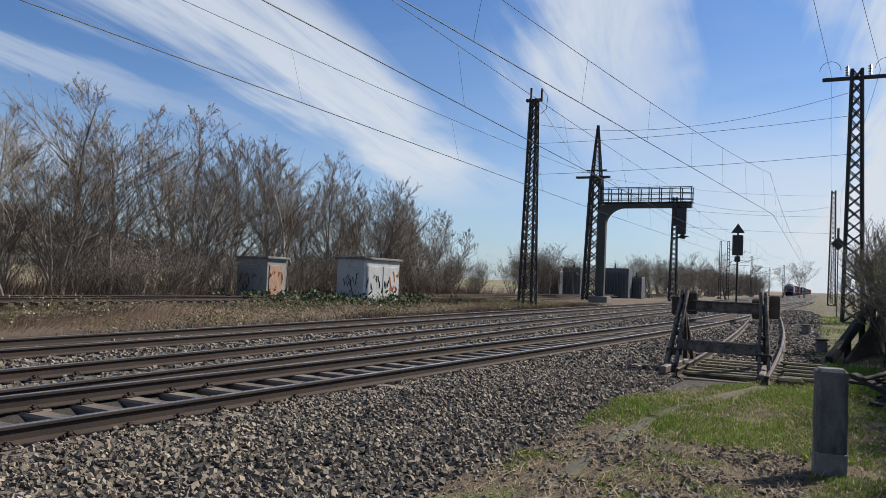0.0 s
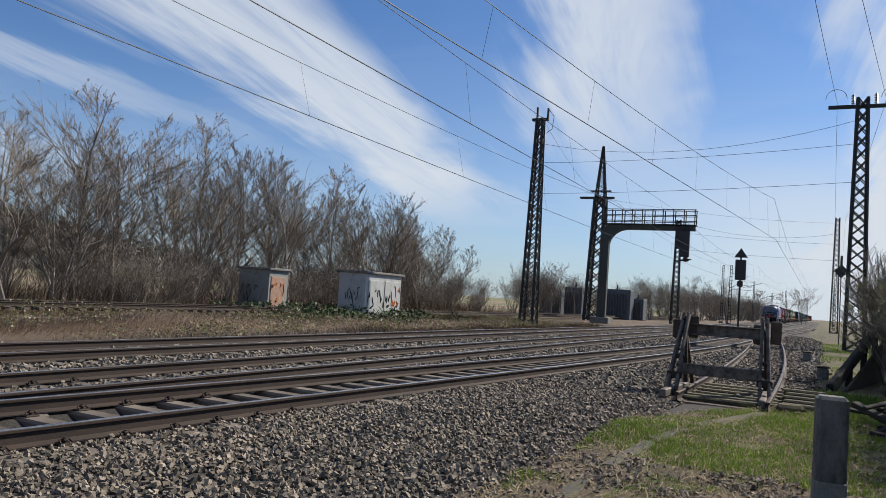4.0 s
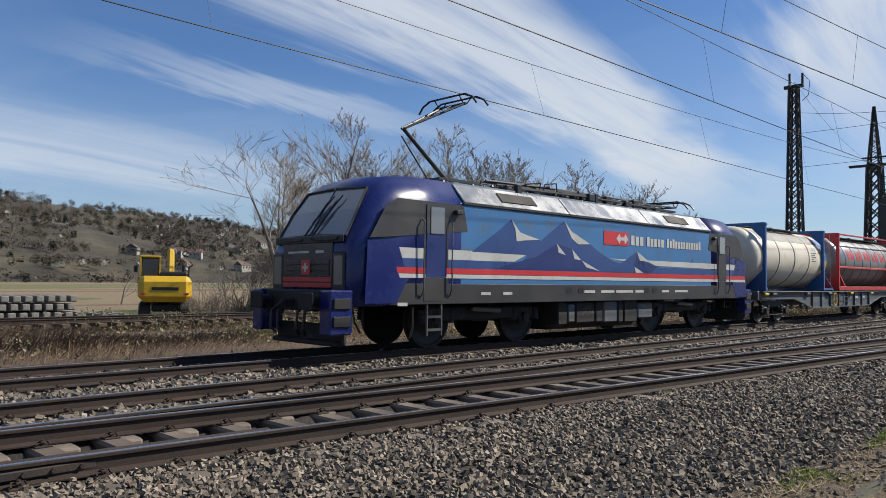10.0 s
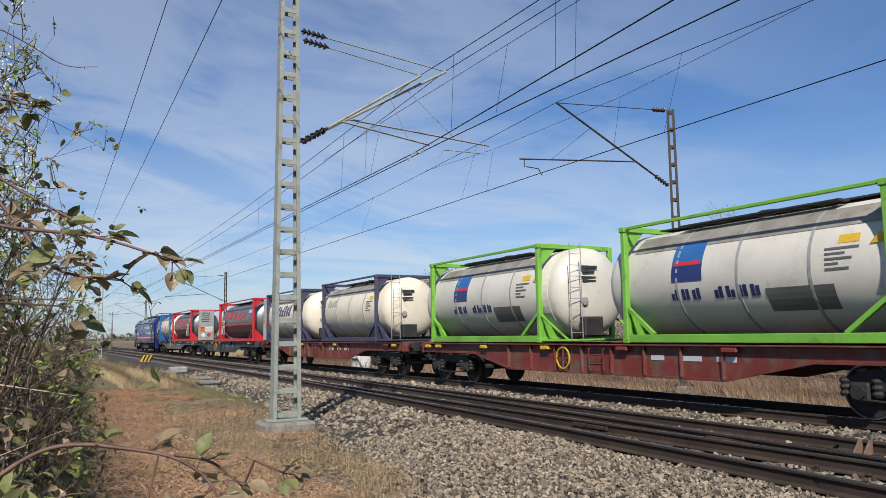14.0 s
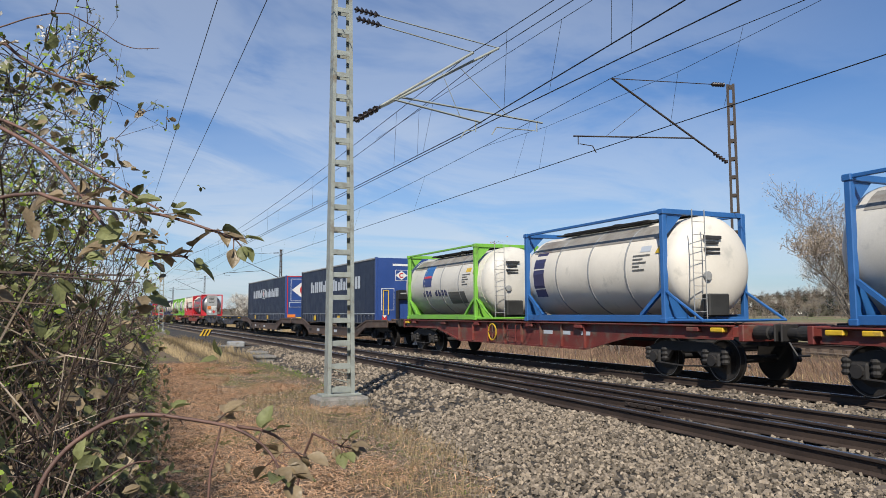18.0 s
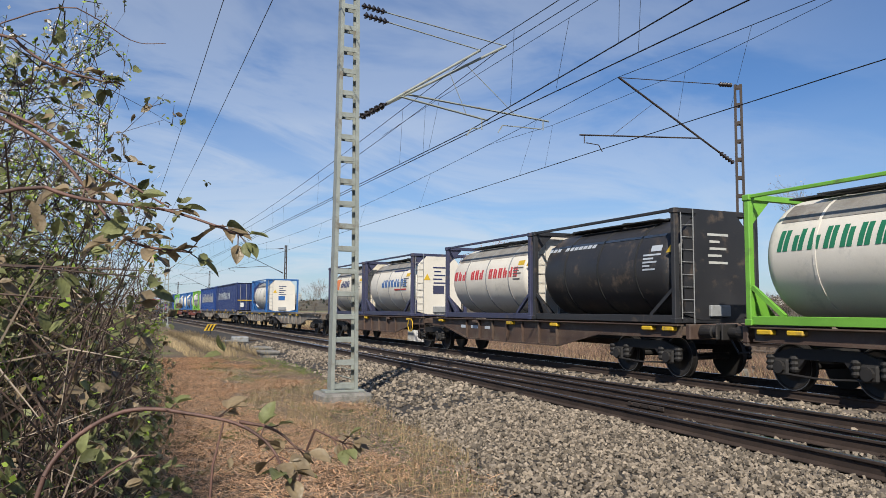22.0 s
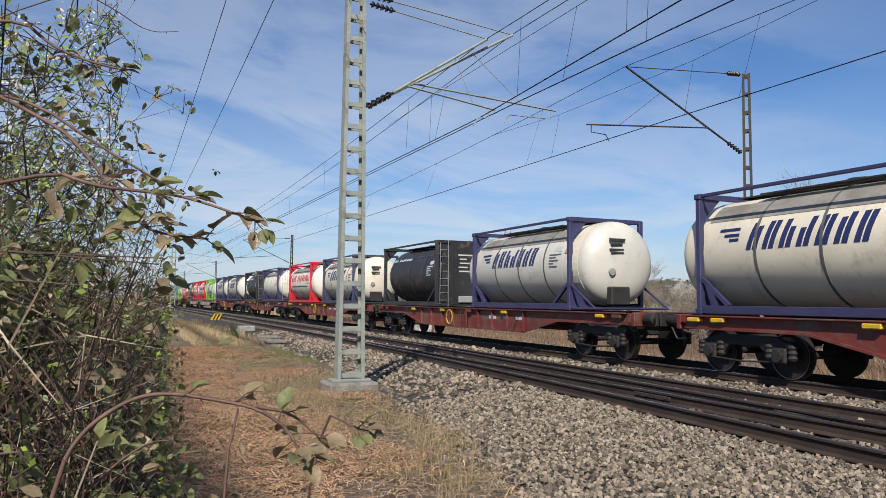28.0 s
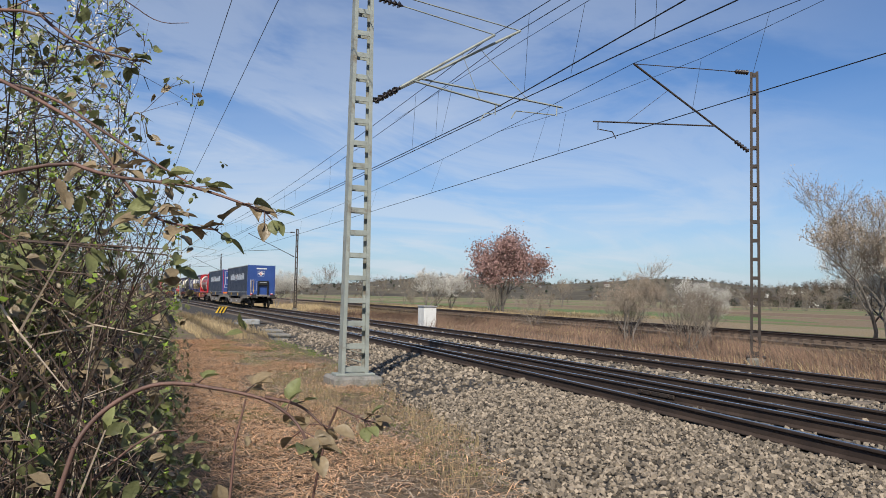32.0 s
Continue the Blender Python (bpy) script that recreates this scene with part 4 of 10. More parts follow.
def locomotive():
    L = 18.98
    t = rolling("electric_locomotive", "blue electric locomotive with mountain livery and raised pantograph", "locomotive", 1.4)
    side = [(1.42, 0.98), (1.49, 1.02), (1.49, 3.12), (1.47, 3.16), (1.1, 3.58), (0.0, 3.62)]
    part("body", loft([(3.6, side), (L - 3.6, side)]), T_SKY, t, "sky-blue flank panels")
    for s in (-1, 1):
        part("skirt", Geo().box((s * 1.485, L / 2, 1.2), (0.02, L - 3.2, 0.42), b=0.004), T_ANTH, t, "anthracite lower band")
    # roof panels with grilles and the gutter under them
    for k in range(3):
        ya, yb = 3.68 + k * 3.9, 3.68 + k * 3.9 + 3.86
        for s in (-1, 1):
            a, b = Vector((s * 1.5, (ya + yb) / 2, 3.19)), Vector((s * 1.11, (ya + yb) / 2, 3.62))
            q = (b - a).to_track_quat("Z", "Y").to_matrix()
            rp = part("roof_panel", Geo().box((a + b) / 2, (0.03, yb - ya, (b - a).length), Euler((0, math.atan2(b.x - a.x, b.z - a.z), 0)).to_matrix(), b=0.008), T_ROOF, t, "metallic grey roof panel")
            if k != 1:
                c = (a + b) / 2 + Vector((s * 0.022, 0, 0.02))
                yc = ya + (2.0 if k == 0 else 1.9)
                part("grille", Geo().box((c.x, yc, c.z), (0.02, 1.3, 0.3), Euler((0, math.atan2(b.x - a.x, b.z - a.z), 0)).to_matrix()), T_UNDER, rp)
    for s in (-1, 1):
        part("gutter", Geo().box((s * 1.5, L / 2, 3.165), (0.05, 11.7, 0.035)), T_UNDER, t)
    for end in (0, 1):
        m = Matrix.Identity(4) if end == 0 else Matrix.Translation((0, L, 0)) @ pose(0, 0, 0, 0, 0, 180)

        def put(name, g, mt, label="", parent=t, smooth=False):
            g.v = [tuple(m @ Vector(p)) for p in g.v]
            return part(name, g, mt, parent, label, smooth)

        put("cab", loft([
            (0.66, [(1.05, 0.95), (1.2, 1.0), (1.22, 1.5), (1.2, 2.0), (1.1, 2.15), (0, 2.2)]),
            (0.74, [(1.2, 0.95), (1.34, 1.0), (1.36, 1.5), (1.34, 2.1), (1.2, 2.3), (0, 2.34)]),
            (1.05, [(1.3, 0.95), (1.42, 1.0), (1.44, 1.6), (1.41, 2.5), (1.2, 2.85), (0, 2.92)]),
            (1.42, [(1.38, 0.96), (1.46, 1.0), (1.47, 1.8), (1.43, 2.85), (1.15, 3.36), (0, 3.46)]),
            (1.8, [(1.41, 0.97), (1.48, 1.01), (1.485, 2.2), (1.45, 3.1), (1.1, 3.6), (0, 3.68)]),
            (2.4, [(1.42, 0.98), (1.49, 1.02), (1.49, 2.6), (1.47, 3.2), (1.1, 3.66), (0, 3.74)]),
            (3.6, [(1.42, 0.98), (1.49, 1.02), (1.49, 2.6), (1.475, 3.18), (1.1, 3.66), (0, 3.74)])]), T_BLUE, "deep blue cab", smooth=True)
        # windscreen: two panes on the slope
        for s in (-1, 1):
            rows_ = [(0.745, 2.36, 1.17), (1.05, 2.90, 1.12), (1.36, 3.36, 1.02)]
            g = Geo()
            V = []
            for off in (0.02, -0.03):
                for y, z, w in rows_:
                    for q in (0.03, 0.5, 1.0):
                        V.append((s * w * q if q > 0.1 else s * 0.03, y - off * 0.85 + 0.012 * q, z + off * 0.55 - 0.03 * q))
            F = []
            for r in range(2):
                for c in range(2):
                    k = r * 3 + c
                    F += [(k, k + 1, k + 4, k + 3), (k + 9, k + 12, k + 13, k + 10)]
            F += [(0, 9, 10, 1), (1, 10, 11, 2), (6, 7, 16, 15), (7, 8, 17, 16), (0, 3, 12, 9), (3, 6, 15, 12), (2, 11, 14, 5), (5, 14, 17, 8)]
            put("windscreen", g.add(V, F), M_SCREEN, "curved windscreen mirroring the sky")
            put("windscreen_edge", Geo().tube([(s * 0.03, 0.72, 2.37), (s * 1.17, 0.735, 2.34), (s * 1.13, 1.035, 2.88), (s * 1.03, 1.345, 3.345), (s * 0.03, 1.33, 3.385)], 0.028, 5), M_BLACK, "black rubber edge of the windscreen")
            q = 0.12 if s > 0 else -0.16
            put("wiper", Geo().tube([(q, 0.68, 2.36), (q + 0.2, 0.93, 2.84), (q + 0.24, 1.07, 3.06)], 0.02, 5).tube([(q + 0.04, 0.83, 2.62), (q + 0.3, 1.07, 3.06), (q + 0.34, 1.17, 3.2)], 0.014, 5), M_BLACK)
            put("grab_rail", Geo().tube([(s * 0.15, 0.62, 2.3), (s * 0.2, 0.6, 2.26), (s * 1.0, 0.6, 2.26), (s * 1.05, 0.62, 2.3)], 0.016, 5), M_BLACK)
            put("lamp_surround", Geo().box((s * 1.06, 0.655, 1.62), (0.38, 0.05, 0.8), b=0.05), M_BLACK)
            put("headlight_panel", Geo().box((s * 1.06, 0.65, 1.66), (0.3, 0.06, 0.62), b=0.04), T_BRIGHT, "pale headlight housing")
            put("headlight", Geo().lathe([(0.01, 0.615), (0.1, 0.615), (0.11, 0.64)], (s * 1.06, 0, 1.8), "Y", 14), T_BRIGHT)
            put("headlight", Geo().lathe([(0.01, 0.615), (0.08, 0.615), (0.09, 0.64)], (s * 1.06, 0, 1.54), "Y", 14), T_BRIGHT)
            put("steps_panel", Geo().box((s * 1.2, 0.5, 0.85), (0.34, 0.55, 0.85), b=0.03), T_BLUE)
            for z in (0.68, 1.02):
                put("step", Geo().box((s * 1.28, 0.5, z), (0.25, 0.4, 0.2), b=0.01), T_UNDER)
        put("windscreen_frame", Geo().box((0, 0.66, 2.28), (2.36, 0.06, 0.16), b=0.02), M_BLACK)
        put("nose_panel", Geo().box((0, 0.65, 1.78), (1.72, 0.03, 0.86), b=0.01), T_NOSE, "blackish blue nose panel")
        for k in range(5):
            put("nose_slat", Geo().box((0, 0.63, 1.36 + 0.115 * k), (1.7 if k < 2 else 1.56, 0.03, 0.095), b=0.01), T_RED if k < 2 else T_NOSE)
        put("emblem", Geo().box((0, 0.61, 1.72), (0.3, 0.02, 0.3), b=0.004), T_RED)
        put("emblem_cross", Geo().box((0, 0.598, 1.72), (0.18, 0.008, 0.06)).box((0, 0.596, 1.72), (0.06, 0.008, 0.18)), T_SNOW)
        put("number_bars", Geo().box((0.45, 0.631, 2.03), (0.28, 0.006, 0.06)).box((-0.3, 0.631, 2.03), (0.75, 0.006, 0.04)), T_SNOW)
        put("bumper_beam", Geo().box((0, 0.5, 1.07), (2.5, 0.34, 0.42), b=0.04), T_UNDER)
        put("coupling_hook", Geo().tube([(0, 0.36, 1.05), (0, 0.1, 1.05), (0, -0.02, 0.95), (0, 0.1, 0.85)], 0.05, 6), T_UNDER)
        for q in (-0.6, -0.35, 0.35, 0.6):
            put("air_hose", Geo().tube([(q, 0.36, 0.95), (q, 0.2, 0.85), (q * 0.95, 0.18, 0.5), (q * 0.85, 0.28, 0.4)], 0.03, 5), M_BLACK)
        put("rail_guard", Geo().box((0, 0.75, 0.4), (2.3, 0.1, 0.4), b=0.03).box((0, 0.62, 0.24), (2.1, 0.22, 0.1), b=0.03), T_UNDER)
        put("ladder", Geo().box((1.43, 2.85, 0.72), (0.06, 0.42, 0.05)).box((1.43, 2.85, 0.45), (0.06, 0.42, 0.05)).box((1.44, 2.64, 0.7), (0.05, 0.03, 0.75)).box((1.44, 3.06, 0.7), (0.05, 0.03, 0.75)), T_BRIGHT)
        buffers(t, 0.0 if end == 0 else L, -1 if end == 0 else 1)
        for s in (-1, 1):      # dark window field, door and handrails on each flank of the cab
            y = lambda v: v if end == 0 else L - v
            x = s * 1.493
            pl = lambda name, pts, mt, dx, dep=0.004, lab="": part(name, side_plate([(y(a), b) for a, b in pts], x + (dx if s > 0 else -dx - dep), dep), mt, t, lab)
            pl("window_band", [(1.05, 2.3), (1.75, 2.36), (3.8, 2.56), (3.66, 3.12), (1.75, 3.13), (1.45, 2.95)], T_ANTH, 0.002, lab="dark grey cab window band")
            pl("door_side", [(2.5, 1.05), (3.2, 1.05), (3.2, 3.1), (2.5, 3.1)], T_ANTH, 0.004)
            pl("door", [(2.55, 1.55), (3.14, 1.55), (3.14, 3.06), (2.55, 3.06)], T_MOUNT2 if end == 0 else T_ANTH, 0.008, 0.012, "cab door")
            pl("door_top", [(2.55, 2.45), (3.14, 2.52), (3.14, 3.06), (2.55, 3.06)], T_ANTH, 0.022)
            pl("door_window", [(2.66, 2.46), (3.05, 2.46), (3.05, 3.02), (2.66, 3.02)], M_SCREEN, 0.028, 0.01, "cab door window")
            pl("lower_blue", [(0.95, 1.02), (1.75, 1.02), (2.05, 1.5), (1.75, 2.3), (1.0, 2.25)], T_BLUE, 0.003)
            for yy in (2.42, 3.24):
                part("handrail", Geo().tube([(x + s * 0.02, y(yy), 2.75), (x + s * 0.09, y(yy), 2.7), (x + s * 0.09, y(yy), 1.3), (x + s * 0.02, y(yy), 1.15)], 0.018, 6), T_BRIGHT, t, "bright handrail")
            part("mirror_camera", Geo().box((x + s * 0.06, y(3.45), 2.95), (0.12, 0.2, 0.1), b=0.02), T_ANTH, t)
    # livery on the flank
    def deco(name, pts, m, k=0):
        p = px(pts)
        part(name, side_plate(p, 1.492 + 0.0015 * k, 0.0035), m, t)
        q = [(L - a, b) for a, b in p]
        part(name, side_plate(q, -1.4955 - 0.0015 * k, 0.0035), m, t)

    deco("flank_stripe", [(265, 455), (760, 455), (700, 479), (275, 484)], T_SNOW, 0)
    deco("flank_stripe", [(1150, 457), (2135, 457), (2120, 480), (1400, 474)], T_SNOW, 0)
    deco("blue_stripe", [(275, 480), (2110, 480), (2110, 502), (280, 502)], T_MOUNT, 1)
    deco("mountain", [(535, 457), (640, 395), (686, 363), (722, 400), (805, 414), (880, 460)], T_MOUNT, 2)
    deco("mountain", [(700, 500), (760, 457), (830, 405), (920, 352), (1000, 410), (1050, 416), (1100, 440), (1170, 464), (1240, 478), (1240, 500)], T_MOUNT, 3)
    deco("mountain", [(1130, 500), (1240, 462), (1312, 429), (1372, 460), (1450, 478), (1450, 500)], T_MOUNT, 4)
    deco("mountain_shadow", [(620, 500), (790, 462), (886, 421), (960, 434), (1010, 470), (1100, 498)], T_MOUNT2, 5)
    deco("mountain_shadow", [(1290, 500), (1312, 440), (1345, 462), (1440, 478), (1400, 500)], T_MOUNT2, 5)
    for pts in ([(686, 363), (722, 397), (806, 414), (735, 419), (708, 423), (702, 390)], [(920, 352), (956, 382), (1050, 416), (988, 419), (955, 402)],
                [(1312, 429), (1390, 462), (1330, 459)], [(885, 421), (926, 453), (893, 447)], [(958, 435), (1002, 466), (970, 464)],
                [(1008, 468), (1100, 498), (1030, 488)], [(1297, 480), (1352, 500), (1305, 500)]):
        deco("snowfield", pts, T_SNOW, 7)
    deco("red_stripe", [(285, 502), (2125, 502), (2125, 516), (290, 516)], T_RED, 4)
    deco("pale_stripe", [(292, 517), (2125, 517), (2125, 527), (296, 527)], T_SNOW, 4)
    deco("logo_panel", [(1123, 369), (1262, 369), (1262, 413), (1123, 413)], T_RED, 4)
    deco("logo_mark", [(1192, 391), (1210, 374), (1216, 386), (1236, 386), (1242, 374), (1260, 391), (1242, 408), (1236, 396), (1216, 396), (1210, 408)], T_SNOW, 6)
    u = 1278
    for word, w, lo in ((3, 27, 379), (5, 23, 382), (13, 19, 384)):
        for k in range(word):
            top = 377 if k == 0 or (word == 13 and k in (2, 12)) else lo
            deco("lettering_bar", [(u, top), (u + w * 0.74, top), (u + w * 0.74, 409), (u, 409)], T_SNOW, 4)
            u += w
        u += 16
    for a, b, w in ((1015, 562, 60), (1108, 562, 72), (1190, 562, 98), (1303, 562, 50), (570, 566, 36), (655, 566, 36), (290, 590, 30), (1470, 562, 48), (1560, 562, 90)):
        deco("small_writing", [(a, b - 4), (a + w, b - 4), (a + w, b + 4), (a, b + 4)], T_SNOW, 6)
    for a in (930, 990, 1356, 1408):
        deco("round_vent", [(a, 553), (a + 6, 549), (a + 24, 549), (a + 30, 553), (a + 30, 562), (a + 24, 566), (a + 6, 566), (a, 562)], M_BLACK, 6)
    # bogies and gear under the floor
    for k, yc in enumerate((4.81, L - 4.81)):
        b = part("bogie", Geo().box((0, yc, 0.7), (2.0, 0.6, 0.3), b=0.04), T_UNDER, t)
        for s in (-1, 1):
            part("side_frame", Geo().box((s * 1.0, yc, 0.75), (0.18, 3.6, 0.3), b=0.04), T_UNDER, b)
        for y in (yc - 1.5, yc + 1.5):
            wheels(b, y, W_LOCO, 0.62)
            for s in (-1, 1):
                part("axle_box", Geo().box((s * 0.98, y, 0.62), (0.22, 0.42, 0.34), b=0.05).cyl((s * 1.0, y, 0.62), (s * 1.13, y, 0.62), 0.12, n=12), T_UNDER, b)
                for q in (-0.42, 0.42):
                    part("spring", Geo().lathe([(0.11, 0.55), (0.13, 0.6), (0.11, 0.65), (0.13, 0.7), (0.11, 0.75), (0.13, 0.8), (0.11, 0.85)], (s * 1.0, y + q, 0), "Z", 10), T_UNDER, b)
        for s in (-1, 1):
            part("damper", Geo().cyl((s * 1.2, yc - 0.55, 0.86), (s * 1.2, yc + 0.4, 0.8), 0.06, n=10), T_BRIGHT, b)
            part("sand_pipe", Geo().tube([(s * 1.05, yc - 2.2, 0.9), (s * 1.0, yc - 2.15, 0.5), (s * 0.85, yc - 2.1, 0.25)], 0.025, 6), T_BRIGHT, b)
    rnd = random.Random(3)
    y = 7.3
    while y < 11.6:
        w = rnd.uniform(0.3, 0.9)
        for s in (-1, 1):
            part("equipment_box", Geo().box((s * 1.05, y + w / 2, 0.68), (0.55, w - 0.05, rnd.uniform(0.4, 0.7)), b=0.03), T_WSLATE if rnd.random() < 0.35 else T_UNDER, t)
        y += w
    part("transformer", Geo().box((0, L / 2, 0.62), (1.9, 4.2, 0.75), b=0.08), T_UNDER, t)
    # roof gear
    for k in range(26):
        y = 6.3 + 0.25 * k
        h = 3.75 + 0.3 * rnd.random()
        x = rnd.uniform(-0.7, 0.8)
        part("roof_cable", Geo().tube([(x, y, 3.7), (x + 0.05, y + 0.1, h), (x + rnd.uniform(-0.3, 0.3), y + 0.5, h + 0.05), (x, y + 0.7, 3.8)], 0.02, 5), M_BLACK, t)
    for k in range(7):
        y = 6.5 + 0.95 * k
        part("roof_box", Geo().box((rnd.uniform(-0.5, 0.6), y, 3.78), (0.5, 0.5, 0.2 + 0.1 * (k % 2)), b=0.02), T_UNDER, t)
    for k in range(34):
        y = 5.9 + 0.225 * k
        part("roof_fitting", Geo().box((rnd.uniform(0.2, 1.0), y, 3.72 + 0.1 * rnd.random()), (0.14, rnd.uniform(0.1, 0.3), rnd.uniform(0.12, 0.3)), b=0.02), M_BLACK, t)
    for k in range(4):
        part("roof_conduit", Geo().tube([(0.9 - 0.25 * k, 5.6 + rnd.random(), 3.78 + 0.06 * k), (0.95 - 0.25 * k, 9.0, 3.82 + 0.07 * k), (0.9 - 0.25 * k, 13.2, 3.78 + 0.06 * k)], 0.03, 5), M_BLACK, t)
    part("roof_deck", Geo().box((0, L / 2, 3.66), (2.0, 11.2, 0.06)), T_ROOF, t)
    pantograph(t, 4.55, True)
    pantograph(t, L - 4.7, False)
    for k in range(9):
        yy = 6.6 + k * 0.62
        g = Geo()
        insulator(g, (0.35 if k % 2 else -0.3, yy, 3.68), (0.35 if k % 2 else -0.3, yy, 4.02), 4, 0.07)
        part("roof_insulator", g, M_INSUL, t)
    part("busbar", Geo().tube([(0.2, 5.8, 4.0), (0.25, 8.0, 4.04), (0.1, 10.3, 4.06), (0.3, 12.8, 4.02)], 0.03, 6), M_BLACK, t)
    part("busbar", Geo().tube([(-0.35, 6.2, 4.02), (-0.3, 9.0, 4.0), (-0.2, 13.0, 4.05)], 0.025, 6), M_BLACK, t)
    for yy, w in ((7.4, 0.5), (9.7, 0.8), (11.4, 0.5)):
        part("breaker", Geo().box((0.1, yy, 3.86), (0.5, w, 0.2), b=0.03), T_UNDER, t)


def pantograph(t, y, up):
    """Single-arm pantograph; its knee points to the front when raised."""
    p = part("pantograph", Geo().box((0.45, y, 3.84), (0.06, 1.3, 0.06)).box((-0.45, y, 3.84), (0.06, 1.3, 0.06)).box((0, y + 0.5, 3.84), (0.9, 0.08, 0.08)).box((0, y - 0.5, 3.84), (0.9, 0.08, 0.08)), M_BLACK, t)
    for s in (-0.45, 0.45):
        for q in (-0.5, 0.5):
            g = Geo(); insulator(g, (s, y + q, 3.66), (s, y + q, 3.84), 2, 0.06)
            part("foot_insulator", g, M_INSUL, p)
    knee = Vector((0, y - 1.35, 4.95)) if up else Vector((0, y - 1.2, 4.0))
    head = Vector((0, y + 0.25, 5.86)) if up else Vector((0, y + 0.75, 4.12))
    base = Vector((0, y + 0.05, 3.9))
    part("lower_arm", Geo().cyl(base, knee, 0.055, 0.045, 8), M_BLACK, p)
    part("coupling_rod", Geo().cyl(base + Vector((0, -0.6, -0.05)), knee + Vector((0, -0.05, -0.18)), 0.018, n=6), M_BLACK, p)
    for s in (-1, 1):
        part("upper_arm", Geo().cyl(knee + Vector((s * 0.06, 0, 0)), head + Vector((s * 0.42, 0, -0.12)), 0.028, n=6), M_BLACK, p)
    part("guide_rod", Geo().cyl(knee + Vector((0, 0.1, 0.05)), head + Vector((0, 0, -0.1)), 0.012, n=5), M_BLACK, p)
    hd = part("collector_head", Geo().box(head + Vector((0, 0, -0.12)), (0.9, 0.05, 0.05)), M_BLACK, p)
    for q in (-0.2, 0.2):
        part("contact_strip", Geo().tube([head + Vector((x, q, z)) for x, z in ((-0.98, -0.22), (-0.85, -0.06), (-0.6, 0.05), (0.6, 0.05), (0.85, -0.06), (0.98, -0.22))], 0.025, 6), M_BLACK, hd)
        for s in (-1, 1):
            part("head_spring", Geo().cyl(head + Vector((s * 0.42, q, 0.04)), head + Vector((s * 0.42, q * 0.3, -0.12)), 0.015, n=5), M_BLACK, hd)


# --- wagons ---
def bogie_data():
    g = Geo()
    for s in (-1, 1):
        g.prism([(-1.2, 0.42), (-0.62, 0.36), (-0.4, 0.62), (0.4, 0.62), (0.62, 0.36), (1.2, 0.42), (1.2, 0.66), (0.7, 0.82), (-0.7, 0.82), (-1.2, 0.66)], 0.1,
                Matrix(((0, 0, 1, s * 1.0 - 0.05), (1, 0, 0, 0), (0, 1, 0, 0), (0, 0, 0, 1))))
    g.box((0, 0, 0.7), (2.0, 0.34, 0.26), b=0.03)
    return g.data("bogie", T_UNDER)


def axle_box_data():
    g = Geo().box((0, 0, 0.46), (0.2, 0.34, 0.3), b=0.04)
    g.cyl((0.08, 0, 0.46), (0.16, 0, 0.46), 0.12, n=10)
    for q in (-0.27, 0.27):
        g.lathe([(0.07, 0.38), (0.095, 0.43), (0.07, 0.48), (0.095, 0.53), (0.07, 0.58), (0.095, 0.63), (0.07, 0.68)], (0.02, q, 0), "Z", 9)
    return g.data("axle_box", T_UNDER)


BOGIE, AXLE_BOX = bogie_data(), axle_box_data()


def bogie(t, y):
    b = part("bogie", BOGIE, None, t, at=pose(0, y, 0))
    for q in (-0.9, 0.9):
        wheels(b, q, W_WAGON, 0.46, True)
        for s in (-1, 1):
            part("axle_box", AXLE_BOX, None, b, at=pose(s * 1.02, q, 0, 0, 0, 0 if s > 0 else 180))
    part("brake_rod", Geo().tube([(1.1, -1.0, 0.35), (1.12, 0, 0.3), (1.1, 1.0, 0.35)], 0.02, 5), T_UNDER, b)


def wagon_unit(t, y0, y1, m, b0, b1, deep=0.52, top=1.17):
    """One frame from y0 to y1 with bogies at b0 and b1 (None: none here)."""
    La, Lb = (b0 + 1.6 if b0 is not None else y0 + 1.5), (b1 - 1.6 if b1 is not None else y1 - 1.5)
    prof = [(y0 + 0.35, top), (y0 + 0.35, top - 0.24), (La, top - 0.26), (La + 1.9, deep), (Lb - 1.9, deep), (Lb, top - 0.26), (y1 - 0.35, top - 0.24), (y1 - 0.35, top)]
    for s in (-1, 1):
        part("side_sill", side_plate(prof, s * 1.16 - 0.012, 0.024), m, t)
        g = Geo().box((s * 1.2, (y0 + y1) / 2, top + 0.012), (0.2, y1 - y0 - 0.7, 0.03), b=0.006)
        part("top_flange", g, m, t)
        part("bottom_flange", Geo().tube([(s * 1.19, a, b) for a, b in prof[1:-1]], 0.035, 4), m, t)
        n = max(2, int((Lb - La - 3.8) / 0.95))
        for k in range(n + 1 if s > 0 else 0):
            yy = La + 1.9 + (Lb - La - 3.8) * k / n
            part("stiffener", Geo().box((s * 1.2, yy, (top + deep) / 2), (0.09, 0.05, top - deep - 0.04), b=0.006), m, t)
    part("centre_sill", Geo().box((0, (y0 + y1) / 2, 0.95), (0.5, y1 - y0 - 0.6, 0.4), b=0.02), T_UNDER, t)
    n = max(2, int((y1 - y0) / 3.6))
    for k in range(n + 1):
        part("cross_member", Geo().box((0, y0 + 0.5 + (y1 - y0 - 1.0) * k / n, 1.05), (2.3, 0.14, 0.2), b=0.01), m, t)
    for b in (b0, b1):
        if b is not None:
            bogie(t, b)


